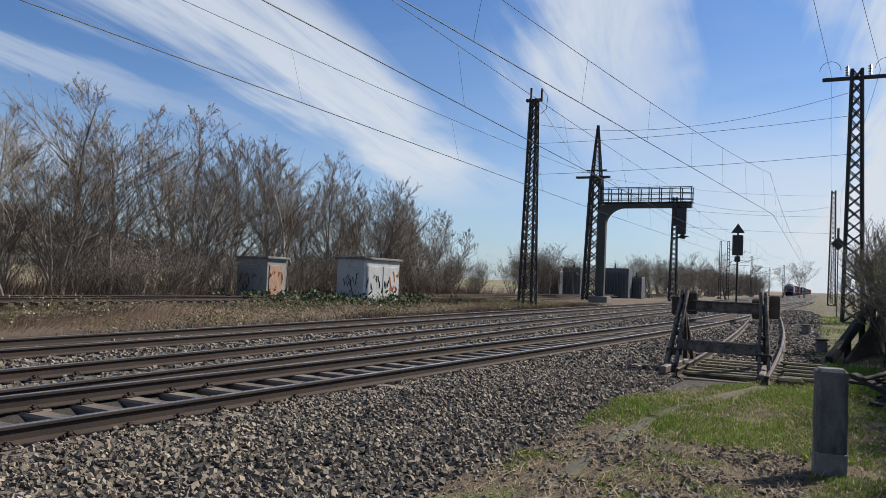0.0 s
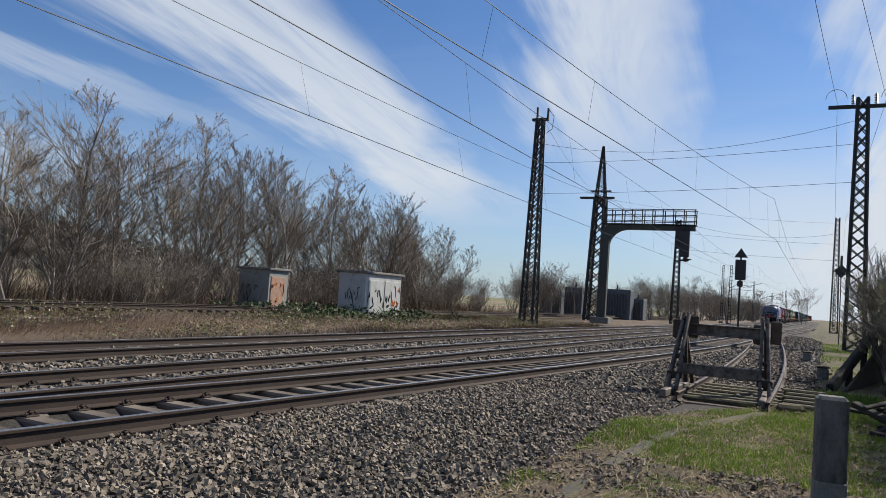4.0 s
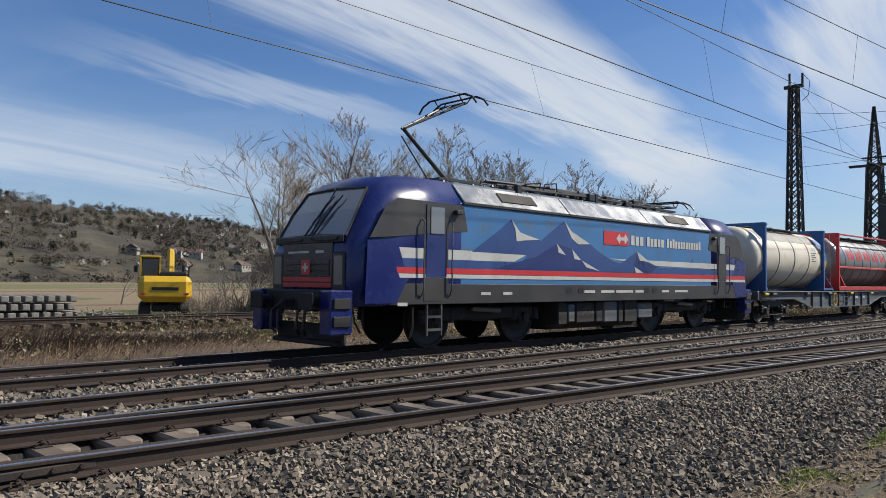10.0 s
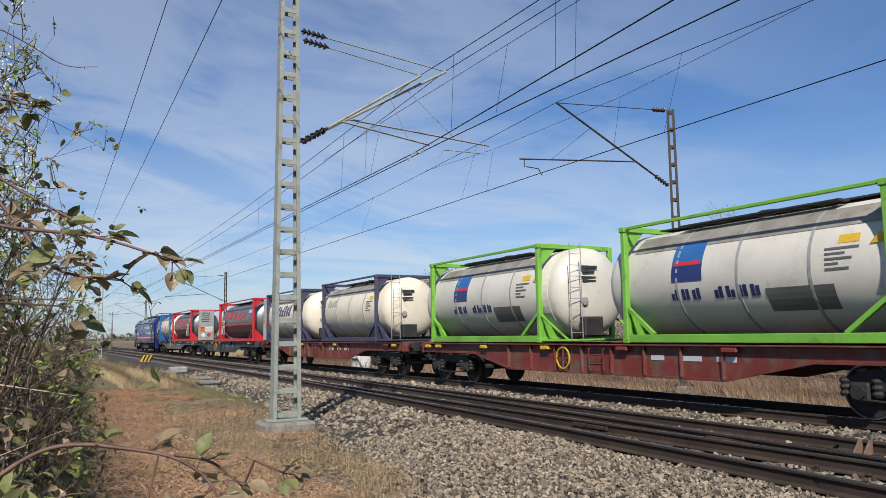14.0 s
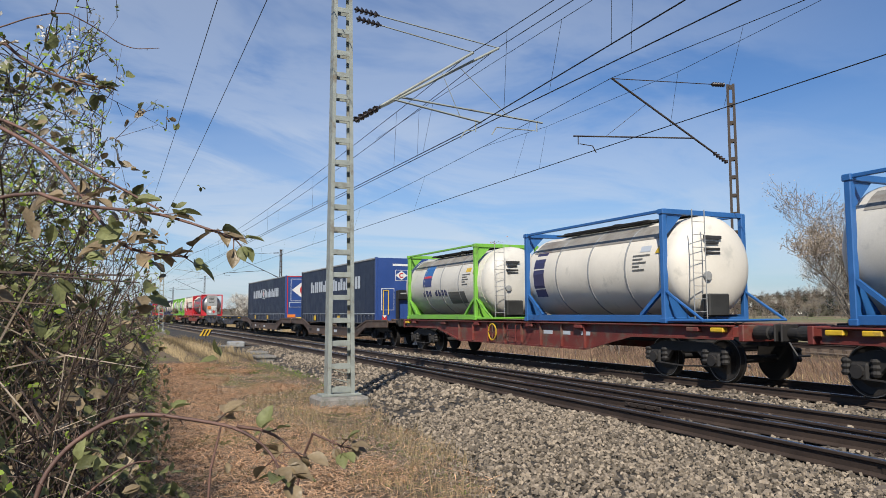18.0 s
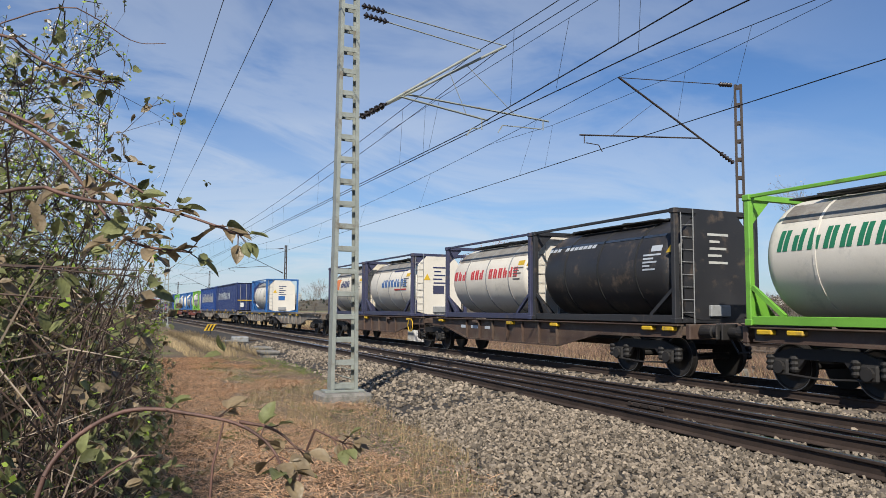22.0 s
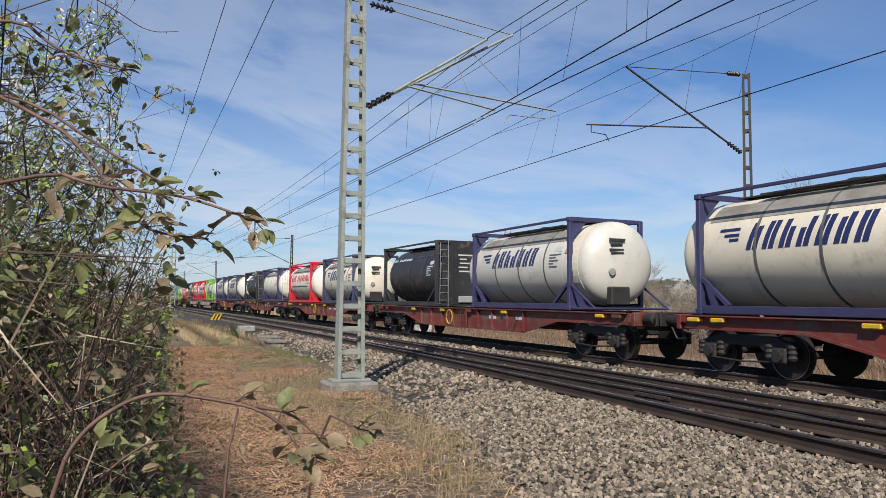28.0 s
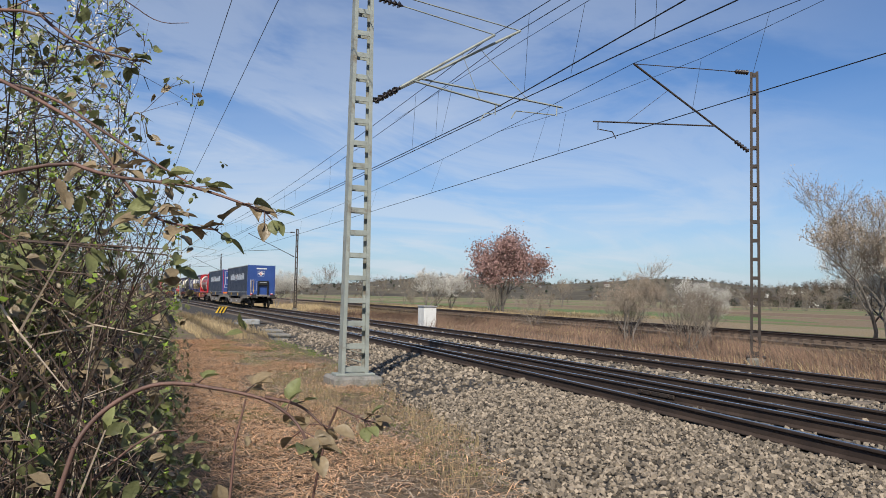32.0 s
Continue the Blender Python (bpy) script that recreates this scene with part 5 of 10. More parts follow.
def flat_wagon(s0, s1, m, label, mid=None, locks=()):
    t = rolling("container_wagon", label, "freight wagon", s0, "container wagons")
    L = s1 - s0
    if mid is None:
        wagon_unit(t, 0.62, L - 0.62, m, 2.5, L - 2.5)
    else:
        c = mid - s0
        wagon_unit(t, 0.62, c - 0.1, m, 2.4, None)
        wagon_unit(t, c + 0.1, L - 0.62, m, None, L - 2.4)
        bogie(t, c)
    for e in (1.0, L - 1.0):
        part("headstock", Geo().box((0, e - 0.25 if e < L / 2 else e + 0.25, 1.04), (2.4, 0.14, 0.34), b=0.02), m, t)
    buffers(t, 0.0, -1)
    buffers(t, L, 1)
    rnd = random.Random(int(s0))
    for y in [1.3, 2.0] + [4.5 + rnd.uniform(0, 1) + 2.7 * k for k in range(int((L - 8) / 2.7))] + [L - 2.0, L - 1.3]:
        part("lock_block", Geo().box((1.22, y, 1.1), (0.16, 0.36, 0.1), b=0.02), M_YELLOW if rnd.random() < 0.6 else m, t, "yellow folding container lock")
    c = L * 0.44
    hw = part("brake_wheel", Geo().lathe([(0.24, 1.27), (0.27, 1.27), (0.27, 1.3), (0.24, 1.3), (0.24, 1.27)], (0, c, 0.86), "X", 20), M_YELLOW if rnd.random() < 0.5 else m, t, "hand brake wheel")
    part("spoke", Geo().beam((1.285, c, 0.61), (1.285, c, 1.11), 0.03).beam((1.285, c - 0.24, 0.86), (1.285, c + 0.24, 0.86), 0.03), m, hw)
    part("side_ladder", Geo().tube([(1.24, c + 1.0, 1.1), (1.3, c + 1.0, 1.08), (1.3, c + 1.0, 0.62), (1.24, c + 1.0, 0.6)], 0.016, 5).tube([(1.24, c + 1.5, 1.1), (1.3, c + 1.5, 1.08), (1.3, c + 1.5, 0.62), (1.24, c + 1.5, 0.6)], 0.016, 5)
         .tube([(1.3, c + 1.0, 0.75), (1.3, c + 1.5, 0.75)], 0.016, 5).tube([(1.3, c + 1.0, 0.95), (1.3, c + 1.5, 0.95)], 0.016, 5), m, t)
    for k in range(3):
        yy = L * 0.6 + k * 0.9
        part("data_panel", Geo().box((1.178, yy, 0.92), (0.006, rnd.uniform(0.3, 0.6), 0.1)), T_PALEBLUE, t)
    part("hose", Geo().tube([(0.35, L - 0.4, 0.95), (0.4, L - 0.1, 0.6), (0.3, L + 0.1, 0.62)], 0.025, 5), M_BLACK, t)
    return t


def pocket_wagon(s0, s1, mid, m, label):
    """Articulated pocket wagon for two road trailers, low frame between bogies."""
    t = rolling("pocket_wagon", label, "freight wagon", s0, "pocket wagons")
    L, c = s1 - s0, mid - s0
    for a, b in ((0.62, c - 0.3), (c + 0.3, L - 0.62)):
        la, lb = a + 2.9, b - 2.9
        prof = [(a, 1.15), (a, 0.85), (la, 0.8), (la + 1.3, 0.34), (lb - 1.3, 0.34), (lb, 0.8), (b, 0.85), (b, 1.15), (lb + 0.2, 1.12), (lb - 1.4, 0.74), (la + 1.4, 0.74), (la - 0.2, 1.12)]
        for s in (-1, 1):
            part("side_sill", side_plate(prof, s * 1.38 - 0.03, 0.06), m, t)
            part("sill_flange", Geo().tube([(s * 1.4, y, z) for y, z in prof[7:] + prof[:1]], 0.05, 4), m, t)
            for k in range(4):
                part("plate", Geo().box((s * 1.42, la + 1.6 + k * 1.7, 0.55), (0.01, 0.5, 0.14)), T_PALEBLUE if k % 2 else T_UNDER, t)
        part("pocket_floor", Geo().box((0, (a + b) / 2, 0.4), (2.6, b - a - 7.5, 0.06)), T_UNDER, t)
        for y in (a + 0.9, b - 0.9):
            part("deck", Geo().box((0, y, 1.08), (2.6, 1.9, 0.1), b=0.02), m, t)
            part("hitch_bridge", Geo().box((0, y, 1.17), (1.6, 0.4, 0.08), b=0.02), M_YELLOW if y < c + 3 and y > c - 3 else m, t, "worn bridge plate")
    for y in (2.3, c, L - 2.3):
        bogie(t, y)
    buffers(t, 0.0, -1)
    buffers(t, L, 1)
    return t


# --- loads ---
FACE_X = Matrix(((0, 0, 1, 0), (1, 0, 0, 0), (0, 1, 0, 0), (0, 0, 0, 1)))       # reads along +y, faces +x
FACE_Y = Matrix(((-1, 0, 0, 0), (0, 0, 1, 0), (0, 1, 0, 0), (0, 0, 0, 1)))      # reads along -x, faces +y


def patch(y0, y1, z0, z1, r, zc, slant=0.0, x0=0.0):
    """A thin shape lying on the tank's round flank (+x side)."""
    n, v = 4, []
    for rr in (r, r + 0.006):
        for k in range(n + 1):
            z = z0 + (z1 - z0) * k / n
            x = x0 + math.sqrt(max(rr * rr - (z - zc) ** 2, 0.01))
            o = slant * (z - z0)
            v += [(x, y0 + o, z), (x, y1 + o, z)]
    m = 2 * (n + 1)
    f = []
    for k in range(n):
        a = 2 * k
        f += [(m + a, m + a + 1, m + a + 3, m + a + 2)]
        f += [(a, m + a, m + a + 2, a + 2), (a + 1, a + 3, m + a + 3, m + a + 1)]
    f += [(0, 1, m + 1, m), (m - 2, 2 * m - 2, 2 * m - 1, m - 1)]
    return Geo().add(v, f)


def glyph_strokes(k):
    """Two plain upright bars for one unreadable sign in a unit box: (left, right, bottom, top)."""
    top = (1.0, 0.72, 0.86, 0.64, 1.0)[k % 5]
    return ((0.0, 0.4, 0, 1), (0.52, 0.92, 0, top)) if k % 2 else ((0.0, 0.4, 0, top), (0.52, 0.92, 0, 1))


def lettering(t, y0, y1, z0, z1, n, m, r, zc, slant=0.0, skip=()):
    w = (y1 - y0) / n
    for k in range(n):
        if k in skip:
            continue
        g, ww = Geo(), w * 0.74
        for a, b, c, d in glyph_strokes(k * 7 + n):
            q = patch(y0 + k * w + ww * a, y0 + k * w + ww * b, z0 + (z1 - z0) * c, z0 + (z1 - z0) * d, r, zc, slant)
            g.add([(x, yy + slant * (z1 - z0) * c, z) for x, yy, z in q.v], q.f)
        part("lettering_bar", g, m, t)


def tank(s, label, frame_m, tank_m, L=6.06, over=0.85, text=None, r=1.17, bands=3, end_m=None, band_m=None, boxed=False, end_plate=False, stripe=None, ladder=True, marks=True, rails=True, placards=False):
    t = rolling("tank_container", label, "tank container", s, "tank containers")
    z0, z1, hw = 1.22, 3.80, 1.2
    zc = z0 + 1.3
    a = 0.13
    for y in (a / 2, L - a / 2):
        for x in (-hw, hw):
            part("corner_post", Geo().box((x, y, (z0 + z1) / 2), (a, a, z1 - z0), b=0.015), frame_m, t)
            for z in (z0 + 0.06, z1 - 0.06) if x > 0 else ():
                part("corner_casting", Geo().box((x, y, z), (0.17, 0.18, 0.12), b=0.015), frame_m, t)
        for z in (z0 + 0.07, z1 - 0.05):
            part("end_rail", Geo().box((0, y, z), (2 * hw, 0.1, 0.12), b=0.01), frame_m, t)
        for x in (1,):
            part("end_gusset", Geo().prism([(0, 0), (0.75, 0), (0, 0.75)], 0.05, Matrix.Translation((x * hw, y, z0 + 0.1)) @ Matrix.Diagonal((-x, 1, 1, 1)) @ pose(0, 0, 0, 90)), frame_m, t)
            part("end_gusset", Geo().prism([(0, 0), (0.6, 0), (0, -0.6)], 0.05, Matrix.Translation((x * hw, y, z1 - 0.08)) @ Matrix.Diagonal((-x, 1, 1, 1)) @ pose(0, 0, 0, 90)), frame_m, t)
    for x in (-hw, hw) if rails else ():
        part("bottom_rail", Geo().box((x, L / 2, z0 + 0.1), (0.09, L - 2 * a, 0.17), b=0.01), frame_m, t)
        part("top_rail", Geo().box((x, L / 2, z1 - 0.04), (0.07, L - 2 * a, 0.07), b=0.01), frame_m, t)
        for y, d in ((a, 1), (L - a, -1)):
            part("brace", Geo().beam((x, y, z0 + 0.75), (x, y + d * 0.75, z0 + 0.18), 0.08), frame_m, t)
        if boxed:
            part("middle_rail", Geo().box((x, L / 2, z0 + 1.05), (0.06, L - 2 * a, 0.09), b=0.01), frame_m, t)
    ya, yb = (-over if over > 0 else 0.12), (L + over if over > 0 else L - 0.12)
    prof = [(0.01, ya)]
    for k in range(1, 8):
        q = k / 7 * math.pi / 2
        prof.append((r * math.sin(q) ** 0.8, ya + 0.5 * (1 - math.cos(q))))
    prof += [(rr, yb - (y - ya)) for rr, y in reversed(prof)]
    part("tank_shell", Geo().lathe(prof, (0, 0, zc), "Y", 40), tank_m, t, smooth=True)
    bm = band_m or frame_m
    for k in range(bands):
        y = L * (k + 1) / (bands + 1) + 0.02
        part("tank_band", Geo().lathe([(r, y - 0.03), (r + 0.012, y - 0.03), (r + 0.012, y + 0.03), (r, y + 0.03)], (0, 0, zc), "Y", 40), bm, t)
    if end_m is not None:
        part("end_ring", Geo().lathe([(r + 0.004, L - 0.25), (r + 0.012, L - 0.25), (r + 0.012, L + 0.25), (r + 0.004, L + 0.25)], (0, 0, zc), "Y", 40), end_m, t)
    part("walkway", Geo().box((0, L / 2, z1 - 0.06), (0.55, L - 0.5, 0.03)).box((0.5, L / 2, z1 - 0.1), (0.3, L * 0.6, 0.03)), M_STEEL_DK, t)
    part("manhole", Geo().cyl((0, L * 0.5, zc + r - 0.03), (0, L * 0.5, zc + r + 0.12), 0.26, n=16), M_STEEL_DK, t)
    if tank_m in (T_WHITE, T_CREAM, T_PALE):
        part("top_cladding", patch(*((0.14, L - 0.14) if over > 0 else (0.66, L - 0.66)), zc + 0.66, zc + 1.02, r + 0.002, zc), T_GRIMY, t, "grimy grey upper cladding")
        part("end_writing", Geo().box((0.28, yb - 0.01, zc + 0.62), (0.5, 0.05, 0.07)).box((0.3, yb - 0.01, zc + 0.5), (0.36, 0.05, 0.05)).box((0.3, yb - 0.01, zc + 0.36), (0.44, 0.05, 0.04)).box((0.28, yb - 0.01, zc + 0.27), (0.4, 0.05, 0.04)), T_ANTH, t)
        if over > 0 and frame_m is T_GREEN_F:
            part("data_plate", patch(L * 0.6, L * 0.82, zc - 0.72, zc - 0.3, r + 0.002, zc), T_DULLGREY, t, "dark grey plate")
    part("spill_strip", patch(*((0.3, L - 0.3) if over > 0 else (0.66, L - 0.66)), zc + 0.72, zc + 0.78, r, zc), M_GREY, t)
    if over > 0:
        part("end_platform", Geo().tube([(hw, L, z0 + 0.7), (hw, L + 1.1, z0 + 0.06), (-hw, L + 1.1, z0 + 0.06), (-hw, L, z0 + 0.7)], 0.035, 6).tube([(hw, L, z0 + 0.06), (hw, L + 1.1, z0 + 0.06)], 0.035, 6), frame_m, t)
        part("end_valve_box", Geo().box((0.3, L + over + 0.05, z0 + 0.4), (0.6, 0.25, 0.5), b=0.03), M_STEEL_DK, t)
        part("end_dial", Geo().cyl((0.45, L + over - 0.06, zc - 0.25), (0.45, L + over + 0.02, zc - 0.25), 0.1, n=14), M_GREY, t)
    if ladder:
        part("ladder_stile", Geo().tube([(0.75, L + 0.25 + max(over, 0), z0 + 0.1), (0.75, L + 0.25 + max(over, 0), z1 - 0.1)], 0.012, 5) if over > 0 else Geo().tube([(0.75, L + 0.03, z0), (0.75, L + 0.03, z1)], 0.012, 5), M_GREY, t)
        yl = L + 0.25 + over if over > 0 else L + 0.03
        lg = Geo().tube([(1.1, yl, z0 + 0.1), (1.1, yl, z1 - 0.1)], 0.012, 5)
        for k in range(8):
            lg.cyl((0.75, yl, z0 + 0.25 + 0.28 * k), (1.1, yl, z0 + 0.25 + 0.28 * k), 0.008, n=5)
        part("ladder", lg, M_GREY, t)
    if over == 0 and not end_plate:
        octo = [(-1.0, -1.1), (-0.55, -1.22), (0.55, -1.22), (1.0, -1.1), (1.0, 0.75), (0.6, 1.18), (-0.6, 1.18), (-1.0, 0.75)]
        es = part("end_shield", Geo().prism(octo, 0.03, Matrix.Translation((0, L - 0.03, zc)) @ FACE_Y), tank_m, t, "flat end shield with data marks")
        dark = tank_m is T_CHAR
        for k in range(5):
            w = (0.62, 0.3, 0.5, 0.4, 0.56)[k]
            part("small_writing", Geo().box((0.1 * (k % 2), L + 0.006, zc + 0.72 - 0.16 * k), (w, 0.006, 0.055)), T_SNOW if dark else T_NAVYTXT, es)
        if not dark:
            part("emblem_panel", Geo().box((0.05, L + 0.007, zc - 0.2), (0.5, 0.008, 0.34)), frame_m, es)
            part("warning_triangle", Geo().prism([(-0.72, 0.2), (-0.42, 0.2), (-0.57, 0.46)], 0.008, Matrix.Translation((0, L + 0.004, zc)) @ FACE_Y), M_YELLOW, es)
        part("outlet_box", Geo().box((0, L + 0.02, zc - 1.02), (0.6, 0.1, 0.26), b=0.02), M_GREY, es)
    if end_plate:
        part("end_plate", Geo().box((0, L + 0.02, zc - 0.02), (1.25, 0.03, 2.45), b=0.01), M_GREY, t, "grey end data panel")
        for k in range(5):
            part("small_writing", Geo().box((0.05, L + 0.039, zc + 1.0 - 0.17 * k), (0.7 - 0.1 * (k % 3), 0.006, 0.06)), M_BLACK, t)
        placard(t, "end", L)
    if placards:
        part("hazard_plate", Geo().box((-0.05, yb + 0.004, zc - 0.12), (0.36, 0.05, 0.3), b=0.006), M_ORANGE, t, "orange hazard plate")
        part("hazard_diamond", Geo().prism([(-0.2, 0), (0, -0.2), (0.2, 0), (0, 0.2)], 0.05, Matrix.Translation((-0.6, yb - 0.03, zc - 0.12)) @ FACE_Y), M_RED, t, "red diamond hazard label")
    if marks:
        part("data_panel", patch(L * 0.84, L * 0.9, zc + 0.36, zc + 0.5, r, zc), M_YELLOW if frame_m in (T_GREEN_F, T_NAVY_F) else T_PALEBLUE, t)
        for k in range(5):
            part("small_writing", patch(L * 0.8, L * (0.9, 0.86, 0.88, 0.84, 0.87)[k], zc + 0.26 - 0.085 * k, zc + 0.3 - 0.085 * k, r, zc), T_DULLGREY if tank_m is not T_CHAR else T_PALEBLUE, t)
        part("warning_triangle", side_plate([(L * 0.93, zc + 0.3), (L * 0.99, zc + 0.3), (L * 0.96, zc + 0.48)], r * 0.975, 0.01), M_YELLOW, t)
    if stripe:
        for m, y0, y1, za, zb in stripe:
            part("colour_field", patch(y0, y1, zc + za, zc + zb, r + 0.004, zc), m, t)
    if text:
        n, m, y0, y1, za, zb, *rest = text
        lettering(t, y0, y1, zc + za, zc + zb, n, m, r, zc, rest[0] if rest else 0.0, rest[1] if len(rest) > 1 else ())
    return t


def words(body, size, m, parent, at):
    """Readable writing set in the built-in font."""
    cu = bpy.data.curves.new("writing", "FONT")
    cu.body, cu.size, cu.extrude, cu.align_x, cu.align_y = body, size, 0.002, "CENTER", "CENTER"
    tmp = new("writing", cu)
    me = bpy.data.meshes.new_from_object(tmp.evaluated_get(bpy.context.evaluated_depsgraph_get()))
    bpy.data.objects.remove(tmp)
    me.materials.clear()
    me.materials.append(m)
    return part("writing", me, None, parent, at=at)


def placard(t, where, L, y=0.0, z=1.95):
    """Orange hazard plate over a white sheet and two diamonds."""
    M = Matrix.Translation((0, L + 0.045, z)) @ FACE_Y if where == "end" else Matrix.Translation((1.24, y, z)) @ FACE_X
    pl = part("placard", Geo().box((0, 0, 0), (1.1, 0.95, 0.012), b=0.003), M_GREY, t, "hazard placard board", at=M)
    part("hazard_plate", Geo().box((-0.32, 0.24, 0.01), (0.42, 0.4, 0.01)), M_ORANGE, pl)
    part("text_sheet", Geo().box((0.22, 0.24, 0.01), (0.6, 0.4, 0.01)), M_WHITE, pl)
    words("263", 0.17, M_BLACK, pl, Matrix.Translation((-0.32, 0.34, 0.02)))
    words("1040", 0.17, M_BLACK, pl, Matrix.Translation((-0.32, 0.14, 0.02)))
    words("UN 1040\nETHYLENE OXIDE\nWITH NITROGEN", 0.085, M_BLACK, pl, Matrix.Translation((0.22, 0.24, 0.02)))
    for x, m in ((-0.22, M_WHITE), (0.22, M_RED)):
        part("hazard_diamond", Geo().prism([(x - 0.2, -0.24), (x, -0.44), (x + 0.2, -0.24), (x, -0.04)], 0.01), m, pl)


def corrugated(s, label, m, text_m, L=13.72, n=13, H=2.72, zt0=1.05, zt1=2.3, y0=1.6, y1=11.6, plain=False):
    t = rolling("box_container", label, "shipping container", s, "box containers")
    z0, hw = 1.22, 1.22
    z1 = z0 + H
    per = 0.27
    k = int((L - 0.3) / per)
    prof, y = [], 0.15
    for i in range(k):
        prof += [(0, y), (0, y + 0.075), (-0.045, y + 0.12), (-0.045, y + 0.215)]
        y += (L - 0.3) / k
    prof.append((0, L - 0.15))
    for s2 in (-1, 1):
        V = [(s2 * (hw - 0.02) + s2 * a, b, z) for z in (z0 + 0.16, z1 - 0.1) for a, b in prof]
        q = len(prof)
        F = [(i, i + 1, q + i + 1, q + i) for i in range(q - 1)]
        part("side_panel", Geo().add(V, F if s2 > 0 else [f[::-1] for f in F]), m, t)
        part("bottom_rail", Geo().box((s2 * hw, L / 2, z0 + 0.08), (0.08, L - 0.3, 0.16), b=0.01), m, t)
        part("top_rail", Geo().box((s2 * hw, L / 2, z1 - 0.05), (0.08, L - 0.3, 0.1), b=0.01), m, t)
        for y in (0.08, 0.9, L - 0.9, L - 0.08):
            part("corner_post" if y < 0.5 or y > L - 0.5 else "frame_post", Geo().box((s2 * (hw - 0.005), y, (z0 + z1) / 2), (0.1, 0.17, H), b=0.015), m, t)
        for y in (0.09, L - 0.09):
            for z in (z0 + 0.06, z1 - 0.06):
                if s2 > 0:
                    part("corner_casting", Geo().box((s2 * hw, y, z), (0.14, 0.18, 0.13), b=0.015), M_GREY if z < 2 else m, t)
    part("roof", Geo().box((0, L / 2, z1 - 0.03), (2 * hw - 0.06, L - 0.2, 0.04)), m, t)
    part("floor", Geo().box((0, L / 2, z0 + 0.1), (2 * hw - 0.06, L - 0.2, 0.1)), T_UNDER, t)
    part("end_wall", Geo().box((0, 0.06, (z0 + z1) / 2), (2 * hw - 0.1, 0.06, H - 0.1)), m, t)
    for x in (-0.6, 0.6):
        d = part("end_door", Geo().box((x, L - 0.06, (z0 + z1) / 2), (1.14, 0.05, H - 0.22), b=0.01), m, t)
        for q in (-0.38, -0.12, 0.14, 0.4):
            part("door_rib", Geo().box((x + q, L - 0.025, (z0 + z1) / 2), (0.09, 0.03, H - 0.3), b=0.01), m, d)
        for q in (-0.25, 0.3):
            part("lock_rod", Geo().cyl((x + q, L + 0.01, z0 + 0.12), (x + q, L + 0.01, z1 - 0.12), 0.02, n=6), M_GREY, d)
    w = (y1 - y0) / n
    for i in range(n):
        if text_m is None:
            break
        up = zt1 + (0.12 if i in (0, 5) else 0.0)
        za, zb = z0 + zt0 - 0.06, z0 + up - 0.3
        ya, yb = y0 + i * w, y0 + i * w + w * (0.72, 0.6, 0.66)[i % 3]
        g = Geo()
        for a, b, c, d in glyph_strokes(i * 5 + n):
            p = [(ya + (yb - ya) * e + 0.2 * f, za + (zb - za) * f) for e, f in ((a, c), (b, c), (b, d), (a, d))]
            q = side_plate(p, hw + 0.004, 0.005)
            g.add(q.v, q.f)
        part("lettering_bar", g, text_m, t)
    if m is T_CNAVY:
        part("door_bar", Geo().box((0, L + 0.03, z0 + 1.05), (2.3, 0.03, 0.08), b=0.01), M_YELLOW, t, "yellow bar across the doors")
        for x in (-0.75, 0.75):
            part("placard", Geo().box((x, L + 0.012, z0 + 0.62), (0.34, 0.01, 0.42)), M_WHITE, t)
    part("warning_triangle", side_plate([(12.6, z1 - 0.62), (12.85, z1 - 0.62), (12.72, z1 - 0.4)], hw + 0.012, 0.006), M_YELLOW, t)
    for y in (1.9, 6.8, 7.4, L - 2.0):
        part("lift_pocket_plate", Geo().box((hw + 0.045, y, z0 + 0.1), (0.02, 0.34, 0.14)), M_YELLOW, t)
    return t


